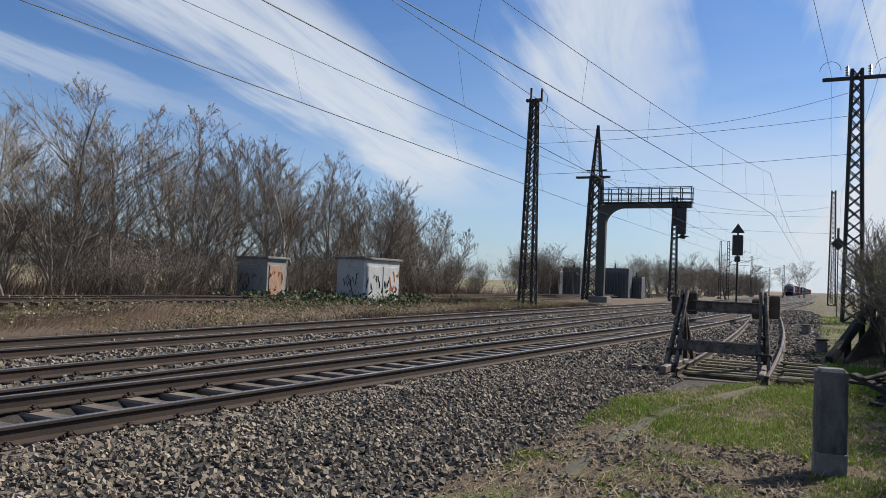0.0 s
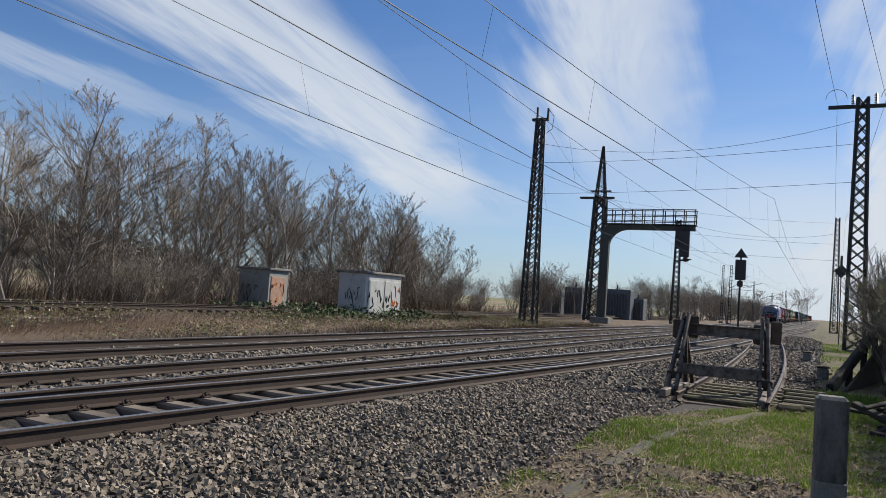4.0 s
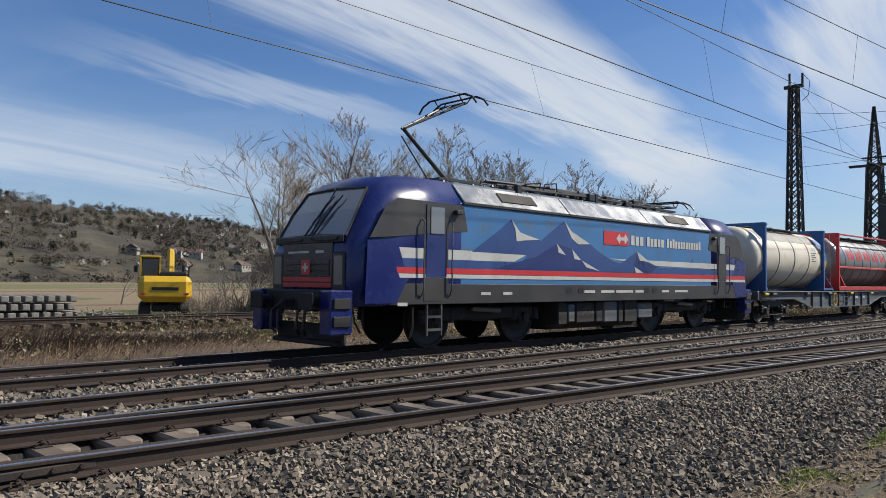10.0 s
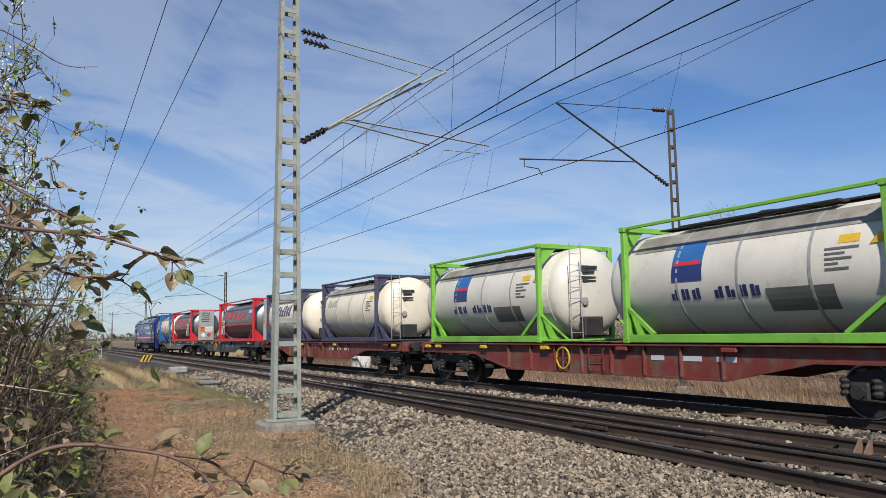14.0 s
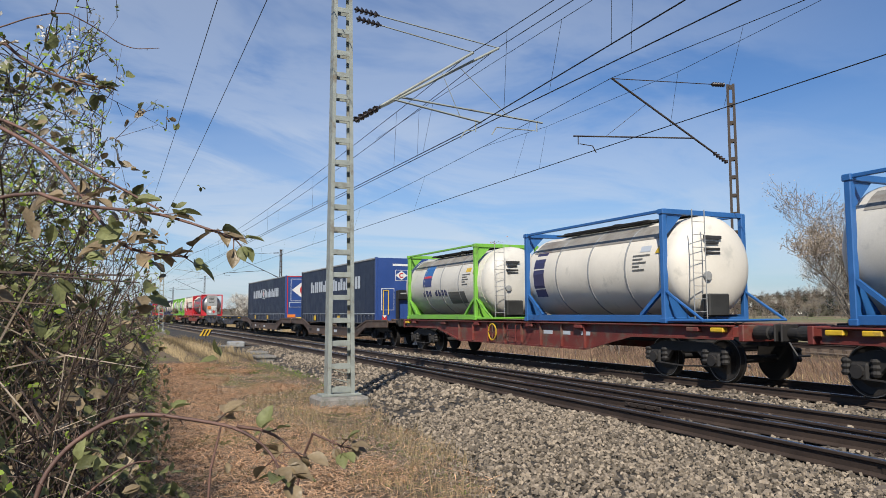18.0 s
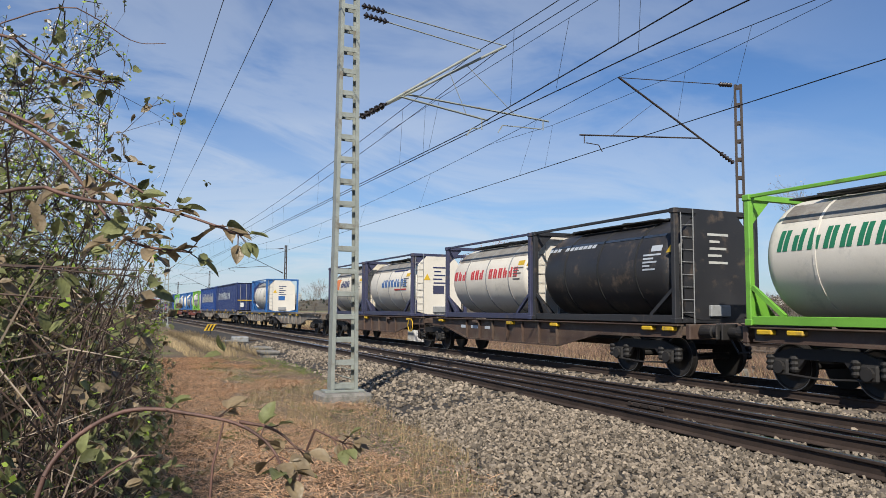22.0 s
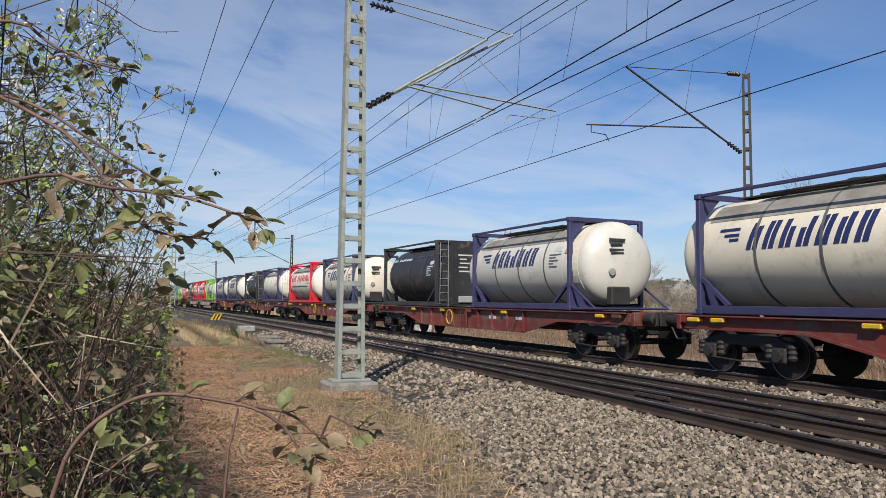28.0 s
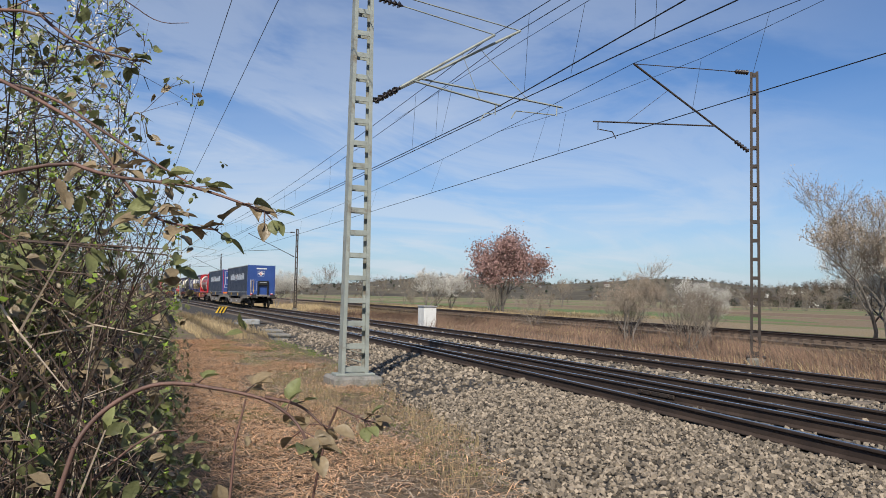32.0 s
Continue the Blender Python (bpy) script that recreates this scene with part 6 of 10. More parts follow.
def trailer(s, label, rear="door"):
    t = rolling("road_trailer", label, "road trailer", s, "road trailers")
    L, z0, z1, hw = 13.72, 0.97, 4.02, 1.27
    part("curtain_body", Geo().box((0, L / 2, (1.36 + z1 - 0.02) / 2), (2 * hw - 0.03, L - 0.1, z1 - 0.02 - 1.36), b=0.02), T_CURT, t, "dark navy tarpaulin curtain")
    for s2 in (-1, 1):
        part("roof_edge", Geo().box((s2 * (hw - 0.03), L / 2, z1 - 0.05), (0.1, L, 0.09), b=0.02), M_GREY, t)
        part("curtain_skirt", Geo().box((s2 * (hw - 0.04), L / 2, 1.2), (0.03, L - 0.2, 0.36), b=0.005), T_CURT, t, "lower edge of the navy curtain")
        part("chassis_rail", Geo().box((s2 * (hw - 0.02), L / 2, z0 + 0.03), (0.05, L, 0.06), b=0.01), T_ANTH, t)
        for k in range(24 if s2 > 0 else 0):
            y = 0.4 + k * 0.56
            part("curtain_strap", Geo().box((s2 * (hw + 0.004), y, 1.2), (0.014, 0.045, 0.42)).box((s2 * (hw + 0.012), y, 1.36), (0.03, 0.07, 0.08)), T_STRAP, t)
            if k % 2:
                part("curtain_pleat", Geo().box((s2 * (hw - 0.012), y, (z0 + z1) / 2), (0.01, 0.03, z1 - z0 - 0.6), b=0.004), T_CURT, t)
        part("skirt_line", Geo().box((s2 * (hw + 0.004), L / 2, 1.44), (0.008, L - 0.4, 0.03)), T_PALEBLUE, t)
        for y in (3.2, 7.9):
            part("lift_plate", Geo().box((s2 * (hw + 0.03), y, 1.2), (0.02, 0.42, 0.28), b=0.005), M_YELLOW, t, "yellow lifting plate")
        part("corner_pillar", Geo().box((s2 * (hw - 0.02), L - 0.07, (z0 + z1) / 2), (0.1, 0.16, z1 - z0), b=0.01), T_TBLUE, t)
        part("corner_pillar", Geo().box((s2 * (hw - 0.02), 0.07, (z0 + z1) / 2), (0.1, 0.14, z1 - z0), b=0.01), T_CURT, t)
    part("frame_beam", Geo().box((0.5, L / 2, 1.25), (0.14, L - 1, 0.3), b=0.01).box((-0.5, L / 2, 1.25), (0.14, L - 1, 0.3), b=0.01), T_UNDER, t)
    for k in range(3):
        y = 7.6 + 1.31 * k
        for s2 in (-1, 1):
            w = part("wheel", Geo().lathe([(0.3, -0.17), (0.47, -0.17), (0.5, -0.1), (0.5, 0.1), (0.47, 0.17), (0.3, 0.17), (0.3, -0.17)], (s2 * 1.0, y, 0.8), "X", 22), T_TYRE, t)
            part("rim", Geo().lathe([(0.02, s2 * 0.05), (0.12, s2 * 0.08), (0.3, s2 * 0.12), (0.3, s2 * 0.16)], (s2 * 1.0, y, 0.8), "X", 18), T_ANTH, w)
    # lettering on both sides of the diamond
    def bar(y, w, h=0.0):
        g = Geo()
        for a, b, c, d in glyph_strokes(int(y * 10)):
            q = side_plate([(y + w * a, 2.66 + 0.6 * c), (y + w * b, 2.66 + 0.6 * c), (y + w * b, 2.66 + 0.6 * d + h * d), (y + w * a, 2.66 + 0.6 * d + h * d)], hw - 0.008, 0.006)
            g.add(q.v, q.f)
        part("lettering_bar", g, T_PALEBLUE, t)

    for k in range(4):
        bar(2.19 + 0.88 * k, 0.76, 0.02 if k in (0, 3) else 0)
    for k in range(5):
        bar(6.72 + 0.96 * k, 0.86)
    part("emblem_square", side_plate([(5.73, 2.58), (6.6, 2.58), (6.6, 3.32), (5.73, 3.32)], hw - 0.01, 0.004), T_PALEBLUE, t)
    part("emblem_field", side_plate([(5.77, 2.62), (6.56, 2.62), (6.56, 3.28), (5.77, 3.28)], hw - 0.007, 0.004), T_CURT, t)
    part("emblem_diamond", side_plate([(5.8, 2.95), (6.16, 2.64), (6.53, 2.95), (6.16, 3.26)], hw - 0.004, 0.004), M_WHITE, t)
    part("emblem_mark", side_plate([(6.06, 2.85), (6.24, 2.83), (6.28, 2.91), (6.16, 2.91), (6.16, 3.0), (6.28, 3.0), (6.24, 3.08), (6.06, 3.06)], hw - 0.001, 0.004), M_RED, t)
    # rear end
    e = L + 0.0
    part("rear_panel", Geo().box((0, e - 0.02, (z0 + z1) / 2), (2 * hw - 0.16, 0.05, z1 - z0 - 0.06), b=0.01), T_TBLUE, t, "blue rear panel")
    if rear == "door":
        part("rear_frame", Geo().box((0, e + 0.01, z1 - 0.06), (2.4, 0.03, 0.05)).box((1.17, e + 0.01, 2.7), (0.05, 0.03, 2.5)).box((-1.17, e + 0.01, 2.7), (0.05, 0.03, 2.5)), M_RED, t)
        part("rear_square", Geo().box((0, e + 0.012, 3.05), (1.9, 0.01, 1.5)), M_WHITE, t)
        part("rear_field", Geo().box((0, e + 0.018, 3.05), (1.84, 0.01, 1.44)), T_TBLUE, t)
        part("rear_diamond", Geo().prism([(-0.88, 3.05), (0, 2.37), (0.88, 3.05), (0, 3.73)], 0.006, Matrix.Translation((0, e + 0.03, 0)) @ pose(0, 0, 0, 90)), M_WHITE, t)
        part("rear_mark", Geo().lathe([(0.2, 0.0), (0.34, 0.0), (0.34, 0.01), (0.2, 0.01)], (0, e + 0.032, 3.05), "Y", 20, radians(220), radians(500)), M_RED, t)
        for x in (-0.9, 0.9):
            part("orange_plate", Geo().box((x, e + 0.02, 1.3), (0.55, 0.012, 0.2)), M_ORANGE, t)
            part("bumper", Geo().box((x, e + 0.05, 1.1), (0.5, 0.08, 0.1), b=0.01), M_GREY, t)
        part("small_panel", Geo().box((0.6, e + 0.02, 2.05), (0.9, 0.01, 0.34)), T_PALEBLUE, t)
        part("small_panel_field", Geo().box((0.6, e + 0.028, 2.05), (0.84, 0.01, 0.28)), T_TBLUE, t)
    else:
        part("rear_square", Geo().box((0.05, e + 0.012, 3.2), (0.62, 0.01, 0.5)), M_WHITE, t)
        part("rear_field", Geo().box((0.05, e + 0.018, 3.2), (0.58, 0.01, 0.46)), T_TBLUE, t)
        part("rear_diamond", Geo().prism([(-0.25, 3.2), (0.05, 2.99), (0.35, 3.2), (0.05, 3.41)], 0.006, Matrix.Translation((0, e + 0.03, 0)) @ pose(0, 0, 0, 90)), M_WHITE, t)
        part("number_bars", Geo().box((0, e + 0.012, 3.68), (0.95, 0.01, 0.1)), M_WHITE, t)
        part("rear_mark", Geo().lathe([(0.07, 0.0), (0.12, 0.0), (0.12, 0.008), (0.07, 0.008)], (0.05, e + 0.034, 3.2), "Y", 16, radians(220), radians(500)), M_RED, t)
        part("side_panel_frame", Geo().box((0.72, e + 0.012, 2.1), (0.62, 0.01, 1.0)), M_WHITE, t)
        part("side_panel_field", Geo().box((0.72, e + 0.018, 2.1), (0.58, 0.01, 0.96)), T_TBLUE, t)
        for x in (-0.62, 0.28):
            part("unit_bracket", Geo().box((x, e + 0.1, 1.75), (0.14, 0.16, 1.5), b=0.03), M_BLACK, t)
        for x in (-1.0, 0.9):
            part("red_marker", Geo().box((x, e + 0.06, 1.22), (0.2, 0.02, 0.3)), M_RED, t, "red and white end marker")
            part("marker_tip", Geo().prism([(x - 0.1, 1.37), (x + 0.1, 1.37), (x, 1.24)], 0.008, Matrix.Translation((0, e + 0.085, 0)) @ pose(0, 0, 0, 90)), M_WHITE, t)
        u = part("cooling_unit", Geo().box((-0.17, e + 0.12, 2.3), (0.9, 0.2, 0.45), b=0.04), M_BLACK, t)
        part("unit_bar", Geo().box((-0.17, e + 0.225, 2.36), (0.7, 0.03, 0.06), b=0.01), M_GREY, u)
        part("hand_ladder", Geo().tube([(0.95, e + 0.06, 1.4), (0.95, e + 0.06, 2.5), (0.7, e + 0.06, 2.5), (0.7, e + 0.06, 1.4)], 0.025, 6), M_YELLOW, t)
    return t


def ribbed_silo(s):
    t = rolling("silo_container", "white and red ribbed tipping silo container", "silo container", s)
    L, z0, z1, hw = 9.25, 1.22, 3.95, 1.22
    part("upper_shell", loft([(0.15, [(1.05, 2.3), (1.1, 2.5), (1.1, 3.4), (0.85, 3.75), (0, 3.8)]), (L - 0.15, [(1.05, 2.3), (1.1, 2.5), (1.1, 3.4), (0.85, 3.75), (0, 3.8)])]), T_WHITE, t, "white upper shell")
    part("lower_shell", loft([(0.15, [(0.75, 1.4), (1.0, 1.8), (1.05, 2.3), (0.0, 2.31)]), (L - 0.15, [(0.75, 1.4), (1.0, 1.8), (1.05, 2.3), (0.0, 2.31)])]), T_RED_F, t, "red lower shell")
    for k in range(10):
        y = 0.52 + 0.885 * k
        for s2 in (-1, 1):
            part("upper_rib", Geo().prism([(0, 2.75), (0.09, 2.8), (0.13, 3.5), (0, 3.7)], 0.26, Matrix.Translation((s2 * 1.1, y + 0.13, 0)) @ Matrix.Diagonal((s2, 1, 1, 1)) @ pose(0, 0, 0, 90)), T_WHITE, t)
            part("lower_rib", Geo().prism([(0, 1.3), (0.2, 1.3), (0.2, 1.5), (0.02, 2.4), (-0.02, 2.4)], 0.26, Matrix.Translation((s2 * 1.04, y + 0.13, 0)) @ Matrix.Diagonal((s2, 1, 1, 1)) @ pose(0, 0, 0, 90)), T_RED_F, t)
            part("roof_bow", Geo().prism([(0, 3.62), (0.06, 3.62), (0.02, 3.8), (-0.5, 3.86), (-0.5, 3.8)], 0.1, Matrix.Translation((s2 * 1.1, y + 0.05, 0)) @ Matrix.Diagonal((s2, 1, 1, 1)) @ pose(0, 0, 0, 90)), M_GREY, t)
    for y in (0.08, L - 0.08):
        for x in (-hw, hw):
            part("corner_post", Geo().box((x, y, 3.03), (0.13, 0.16, 1.56), b=0.015), T_WHITE, t)
            part("corner_post", Geo().box((x, y, 1.75), (0.13, 0.16, 1.06), b=0.015), T_RED_F, t)
    for s2 in (-1, 1):
        part("bottom_rail", Geo().box((s2 * hw, L / 2, 1.3), (0.08, L - 0.3, 0.14), b=0.01), T_RED_F, t)
        part("top_rail", Geo().cyl((s2 * 1.13, 0.1, 3.8), (s2 * 1.13, L - 0.1, 3.8), 0.022, n=6), M_GREY, t)
    part("red_field", side_plate([(0.17, 2.31), (1.5, 2.31), (1.9, 2.9), (1.75, 3.05), (0.17, 3.05)], 1.103, 0.006), T_RED_F, t)
    part("arrow", side_plate([(1.2, 2.33), (1.75, 2.82), (2.35, 2.82), (2.02, 2.5), (2.02, 2.2), (2.35, 1.9), (1.9, 1.9)], 1.245, 0.006), M_WHITE, t)
    part("arrow", side_plate([(3.05, 2.87), (2.35, 3.45), (1.9, 3.45), (2.25, 3.08), (1.85, 3.04), (1.85, 2.86), (2.25, 2.84), (2.12, 2.35), (2.42, 2.35)], 1.245, 0.006), T_RED_F, t)
    for k in range(8):      # plain white blocks with a thick black rim
        a, c, h = 3.92 + 0.56 * k, 2.62 + 0.012 * (k % 2), 0.42 - 0.03 * (k % 2)
        rim = lambda w, e: [(a + e, c - h + w), (a + 0.56 - e, c - h + w), (a + 0.6 - w, c - h + e + w), (a + 0.6 - w, c + h - e - w), (a + 0.56 - e, c + h - w), (a + e, c + h - w), (a - 0.04 + w, c + h - e - w), (a - 0.04 + w, c - h + e + w)]
        part("lettering_rim", side_plate(rim(0.0, 0.08), 1.24 + 0.001 * (k % 2), 0.006), M_BLACK, t)
        part("lettering_bar", side_plate(rim(0.09, 0.12), 1.248, 0.006), T_WHITE, t)


def build_train():
    locomotive()
    flat_wagon(20.45, 39.7, T_WSLATE, "slate-grey four-axle container wagon")
    flat_wagon(39.8, 59.8, T_WDARK, "blackish-blue container wagon with an empty half deck")
    red = "oxide-red four-axle container wagon with fishbelly sills"
    for a, b in ((59.9, 79.9), (80.0, 99.35), (99.45, 119.4), (184.6, 204.1), (204.2, 223.6), (343.6, 363.6), (398.6, 418.4), (418.5, 438.0), (438.1, 457.6), (457.7, 477.9), (478.0, 497.3)):
        flat_wagon(a, b, T_WRED, red)
    flat_wagon(119.5, 147.4, T_WDARK, "empty blackish articulated container wagon", 133.5)
    pocket_wagon(147.5, 184.5, 166.3, T_WBROWN, "dusty brown articulated pocket wagon carrying two trailers")
    flat_wagon(223.7, 253.4, T_WGREY, "dusty grey articulated container wagon", 238.5)
    flat_wagon(253.5, 283.6, T_WGREY, "half-empty dusty grey articulated container wagon", 268.6)
    flat_wagon(283.7, 313.5, T_WBROWN, "dark brown articulated container wagon", 298.4)
    flat_wagon(313.6, 343.5, T_WBROWN, "dark brown articulated container wagon", 327.8)
    flat_wagon(363.7, 398.5, T_WGREY, "dusty grey articulated container wagon", 380.4)
    pocket_wagon(497.4, 531.55, 514.6, T_WGREY, "dusty grey articulated pocket wagon carrying two trailers")
    trailer(150.35, "navy curtain-sided road trailer with white lettering on a wagon")
    trailer(168.4, "navy curtain-sided road trailer with blue end wall", "unit")
    trailer(498.2, "navy curtain-sided road trailer with red-framed rear doors")
    trailer(516.45, "navy curtain-sided road trailer with a black end unit", "unit")
    corrugated(224.3, "bright blue corrugated container with white slanted lettering", T_DBLUE, T_SNOW)
    corrugated(238.95, "navy corrugated container with pale lettering", T_CNAVY, T_PALEBLUE, n=10, y0=1.4, y1=9.5, zt0=1.25, zt1=2.15)
    corrugated(328.8, "weathered grey-blue corrugated container with faded lettering", T_FADED, T_SNOW)
    ribbed_silo(99.95)
    steel_kind = dict(L=9.2, over=0, bands=7, boxed=True, end_plate=True, band_m=T_BRIGHT, ladder=False, marks=False)
    for s in (29.5, 49.5, 109.5, 487.15):
        t = tank(s, "red-framed bare steel tank container with hazard placards", T_RED_F, T_STEEL, text=(5, M_RED, 1.5, 7.3, 0.12, 0.55), **steel_kind)
        placard(t, "side", 0, 7.7 if s != 49.5 else 1.2, 2.15)
        part("blue_sign", patch(7.5, 8.4, 2.95, 3.15, 1.17, 2.52), T_PALEBLUE, t)
    tank(21.7, "cream tank container in a blue frame with blue and yellow ends", T_BLUE_F, T_CREAM, rails=False, band_m=T_DULLGREY, stripe=[(T_BLUE_F, 5.95, 6.5, 0.0, 0.9), (M_YELLOW, 5.95, 6.5, -0.8, 0.0)])
    rod = dict(text=(7, T_NAVYTXT, 1.3, 4.1, 0.0, 0.55, 0.28), stripe=[(T_NAVYTXT, 0.55, 1.1, 0.42, 0.48), (T_NAVYTXT, 0.7, 1.1, 0.3, 0.36), (T_NAVYTXT, 0.85, 1.1, 0.2, 0.26)], band_m=T_DULLGREY, ladder=False)
    tank(61.7, "cream tank container in a navy frame with dark lettering", T_NAVY_F, T_CREAM, **rod)
    tank(70.9, "soiled cream tank container in a dark navy frame", T_NAVY_F, T_CREAM, text=(4, M_GREY, 0.5, 1.5, 0.2, 0.5), band_m=M_GREY)
    hs = dict(text=(8, T_NAVYTXT, 1.35, 3.6, -0.42, -0.2, 0.0, (3,)), stripe=[(T_BLUE_F, 1.4, 2.2, 0.3, 0.75), (T_MOUNT2, 1.4, 2.2, -0.05, 0.3), (T_RED, 1.45, 2.15, 0.28, 0.36)], band_m=M_GREY)
    for s in (81.5, 90.7, 185.9, 345.6, 389.6):
        tank(s, "pale grey tank container with white ends in a lime-green frame", T_GREEN_F, T_PALE, end_m=T_WHITE, **hs)
    tank(195.2, "white tank container in a blue frame with a violet end panel", T_BLUE_F, T_WHITE, over=0.5, stripe=[(T_PURP_F, 0.35, 0.9, -0.6, 0.7)], band_m=M_GREY)
    tank(205.8, "pale grey tank container in a blue frame with blue lettering", T_BLUE_F, T_PALE, over=0.5, text=(8, T_BLUE_F, 1.2, 4.3, 0.25, 0.65), stripe=[(T_BLUE_F, 1.8, 3.9, -0.05, 0.0), (T_BLUE_F, 2.0, 3.7, -0.25, -0.18)], band_m=T_BLUE_F, end_m=T_BLUE_F)
    tank(215.1, "white tank container in a lime-green frame with dark lettering", T_GREEN_F, T_WHITE, over=0, text=(12, T_NAVYTXT, 0.9, 5.2, -0.12, 0.14), stripe=[(T_PURP_F, 2.6, 4.0, 0.5, 0.56), (T_PURP_F, 2.9, 4.3, 0.36, 0.42)], band_m=M_GREY, end_plate=False)
    tank(260.7, "white tank container in a blue box frame", T_BLUE_F, T_WHITE, over=0, stripe=[(T_PURP_F, 0.3, 0.75, -0.6, 0.7)], band_m=M_GREY)
    tank(284.4, "cream tank container in a navy frame with orange emblem", T_NAVY_F, T_CREAM, over=0, text=(6, T_NAVYTXT, 2.1, 3.6, 0.1, 0.45), stripe=[(M_ORANGE, 1.1, 1.8, 0.0, 0.55)], band_m=M_GREY)
    tank(290.8, "white tank container in a navy frame with blue lettering", T_NAVY_F, T_WHITE, over=0, text=(8, T_BLUE_F, 2.2, 5.3, -0.05, 0.28, 0.1), stripe=[(T_RED, 3.8, 5.2, -0.2, -0.14), (T_NAVYTXT, 3.4, 5.0, 0.62, 0.68)], band_m=M_GREY)
    tank(300.2, "white tank container in a blue frame with red lettering", T_NAVY_F, T_WHITE, over=0, text=(14, T_RED, 0.6, 5.2, 0.0, 0.32, 0.1, (3, 7)), band_m=M_GREY)
    for s in (306.4, 420.3, 459.2):
        tank(s, "charcoal black tank container in a black frame", T_CHAR, T_CHAR, over=0, text=(11, T_PALEBLUE, 0.5, 2.8, 0.62, 0.78, 0.1, (3,)), band_m=M_STEEL_DK, end_plate=False)
    tank(314.45, "white tank container in a lime-green frame with green lettering", T_GREEN_F, T_WHITE, L=6.0, over=0.0, text=(9, T_GREEN, 0.7, 3.7, 0.1, 0.5, 0.15), band_m=T_WHITE)
    tank(320.5, "white tank container in a rust-red frame with an open end", T_RUST_F, T_WHITE, over=0.1, text=(8, M_GREY, 1.1, 2.3, 0.3, 0.42), stripe=[(M_YELLOW, 3.4, 4.0, 0.1, 0.4), (T_GREEN, 3.4, 4.0, -0.1, 0.1)], band_m=T_WHITE)
    dh = dict(text=(11, T_RED, 0.4, 5.0, 0.1, 0.52, 0.0, (3,)), stripe=[(M_BLACK, 0.5, 4.9, -0.25, -0.2)], band_m=M_GREY, ladder=False, placards=True)
    for s in (354.95, 372.9, 439.2):
        tank(s, "white tank container in a red frame with red lettering", T_RED_F, T_WHITE, **dh)
    for s in (364.7, 399.5, 409.0, 448.3, 468.45):
        tank(s, "pale grey tank container with cream ends in a violet-blue frame", T_PURP_F if s in (399.5, 468.45) else T_NAVY_F, T_PALE if s != 448.3 else T_CREAM, end_m=T_CREAM, **rod)
    tank(429.1, "white tank container in a violet-blue frame", T_PURP_F, T_WHITE, band_m=M_GREY)
    tank(479.4, "cream tank container in a violet-blue frame with dark lettering", T_PURP_F, T_CREAM, **rod)
    tank(381.5, "pale steel tank container in a red frame with dark lettering", T_RED_F, T_PALE, text=(13, T_NAVYTXT, 0.35, 5.6, 0.05, 0.4, 0.1, (6,)), stripe=[(T_RED, 2.5, 3.2, -0.1, 0.05), (T_RED, 2.7, 3.3, 0.3, 0.5)], band_m=M_GREY)


build_train()


LEAD = [(0, 0.0), (7, 0.0), (9, -1.1), (9.5, -0.6), (10, -0.05), (10.25, 0.75), (10.5, 0.98), (10.75, 1.02), (11, 0.95), (11.5, 0.3), (12, 0.0), (32, 0.0)]   # the driver's small changes of speed


def motions():
    times = [0, 2, 4, 6, 7, 8, 8.5, 9, 9.25, 9.5, 9.75, 10, 10.25, 10.5, 10.75, 11, 11.25, 11.5, 12, 13, 14, 16, 18, 20, 22, 24, 26, 28, 30, 32]
    for t, s in MOVING:
        rows = []
        for k in times:
            y = FRONT10 - SPEED * (k - 10) + s - interp(k, LEAD)
            yc = y + 9
            rows.append((k, pose(X3 + bend(y), y, 0, 0, 0, math.degrees(-math.atan2(bend(yc + 9) - bend(yc - 9), 18)))))
        walk(t, rows)


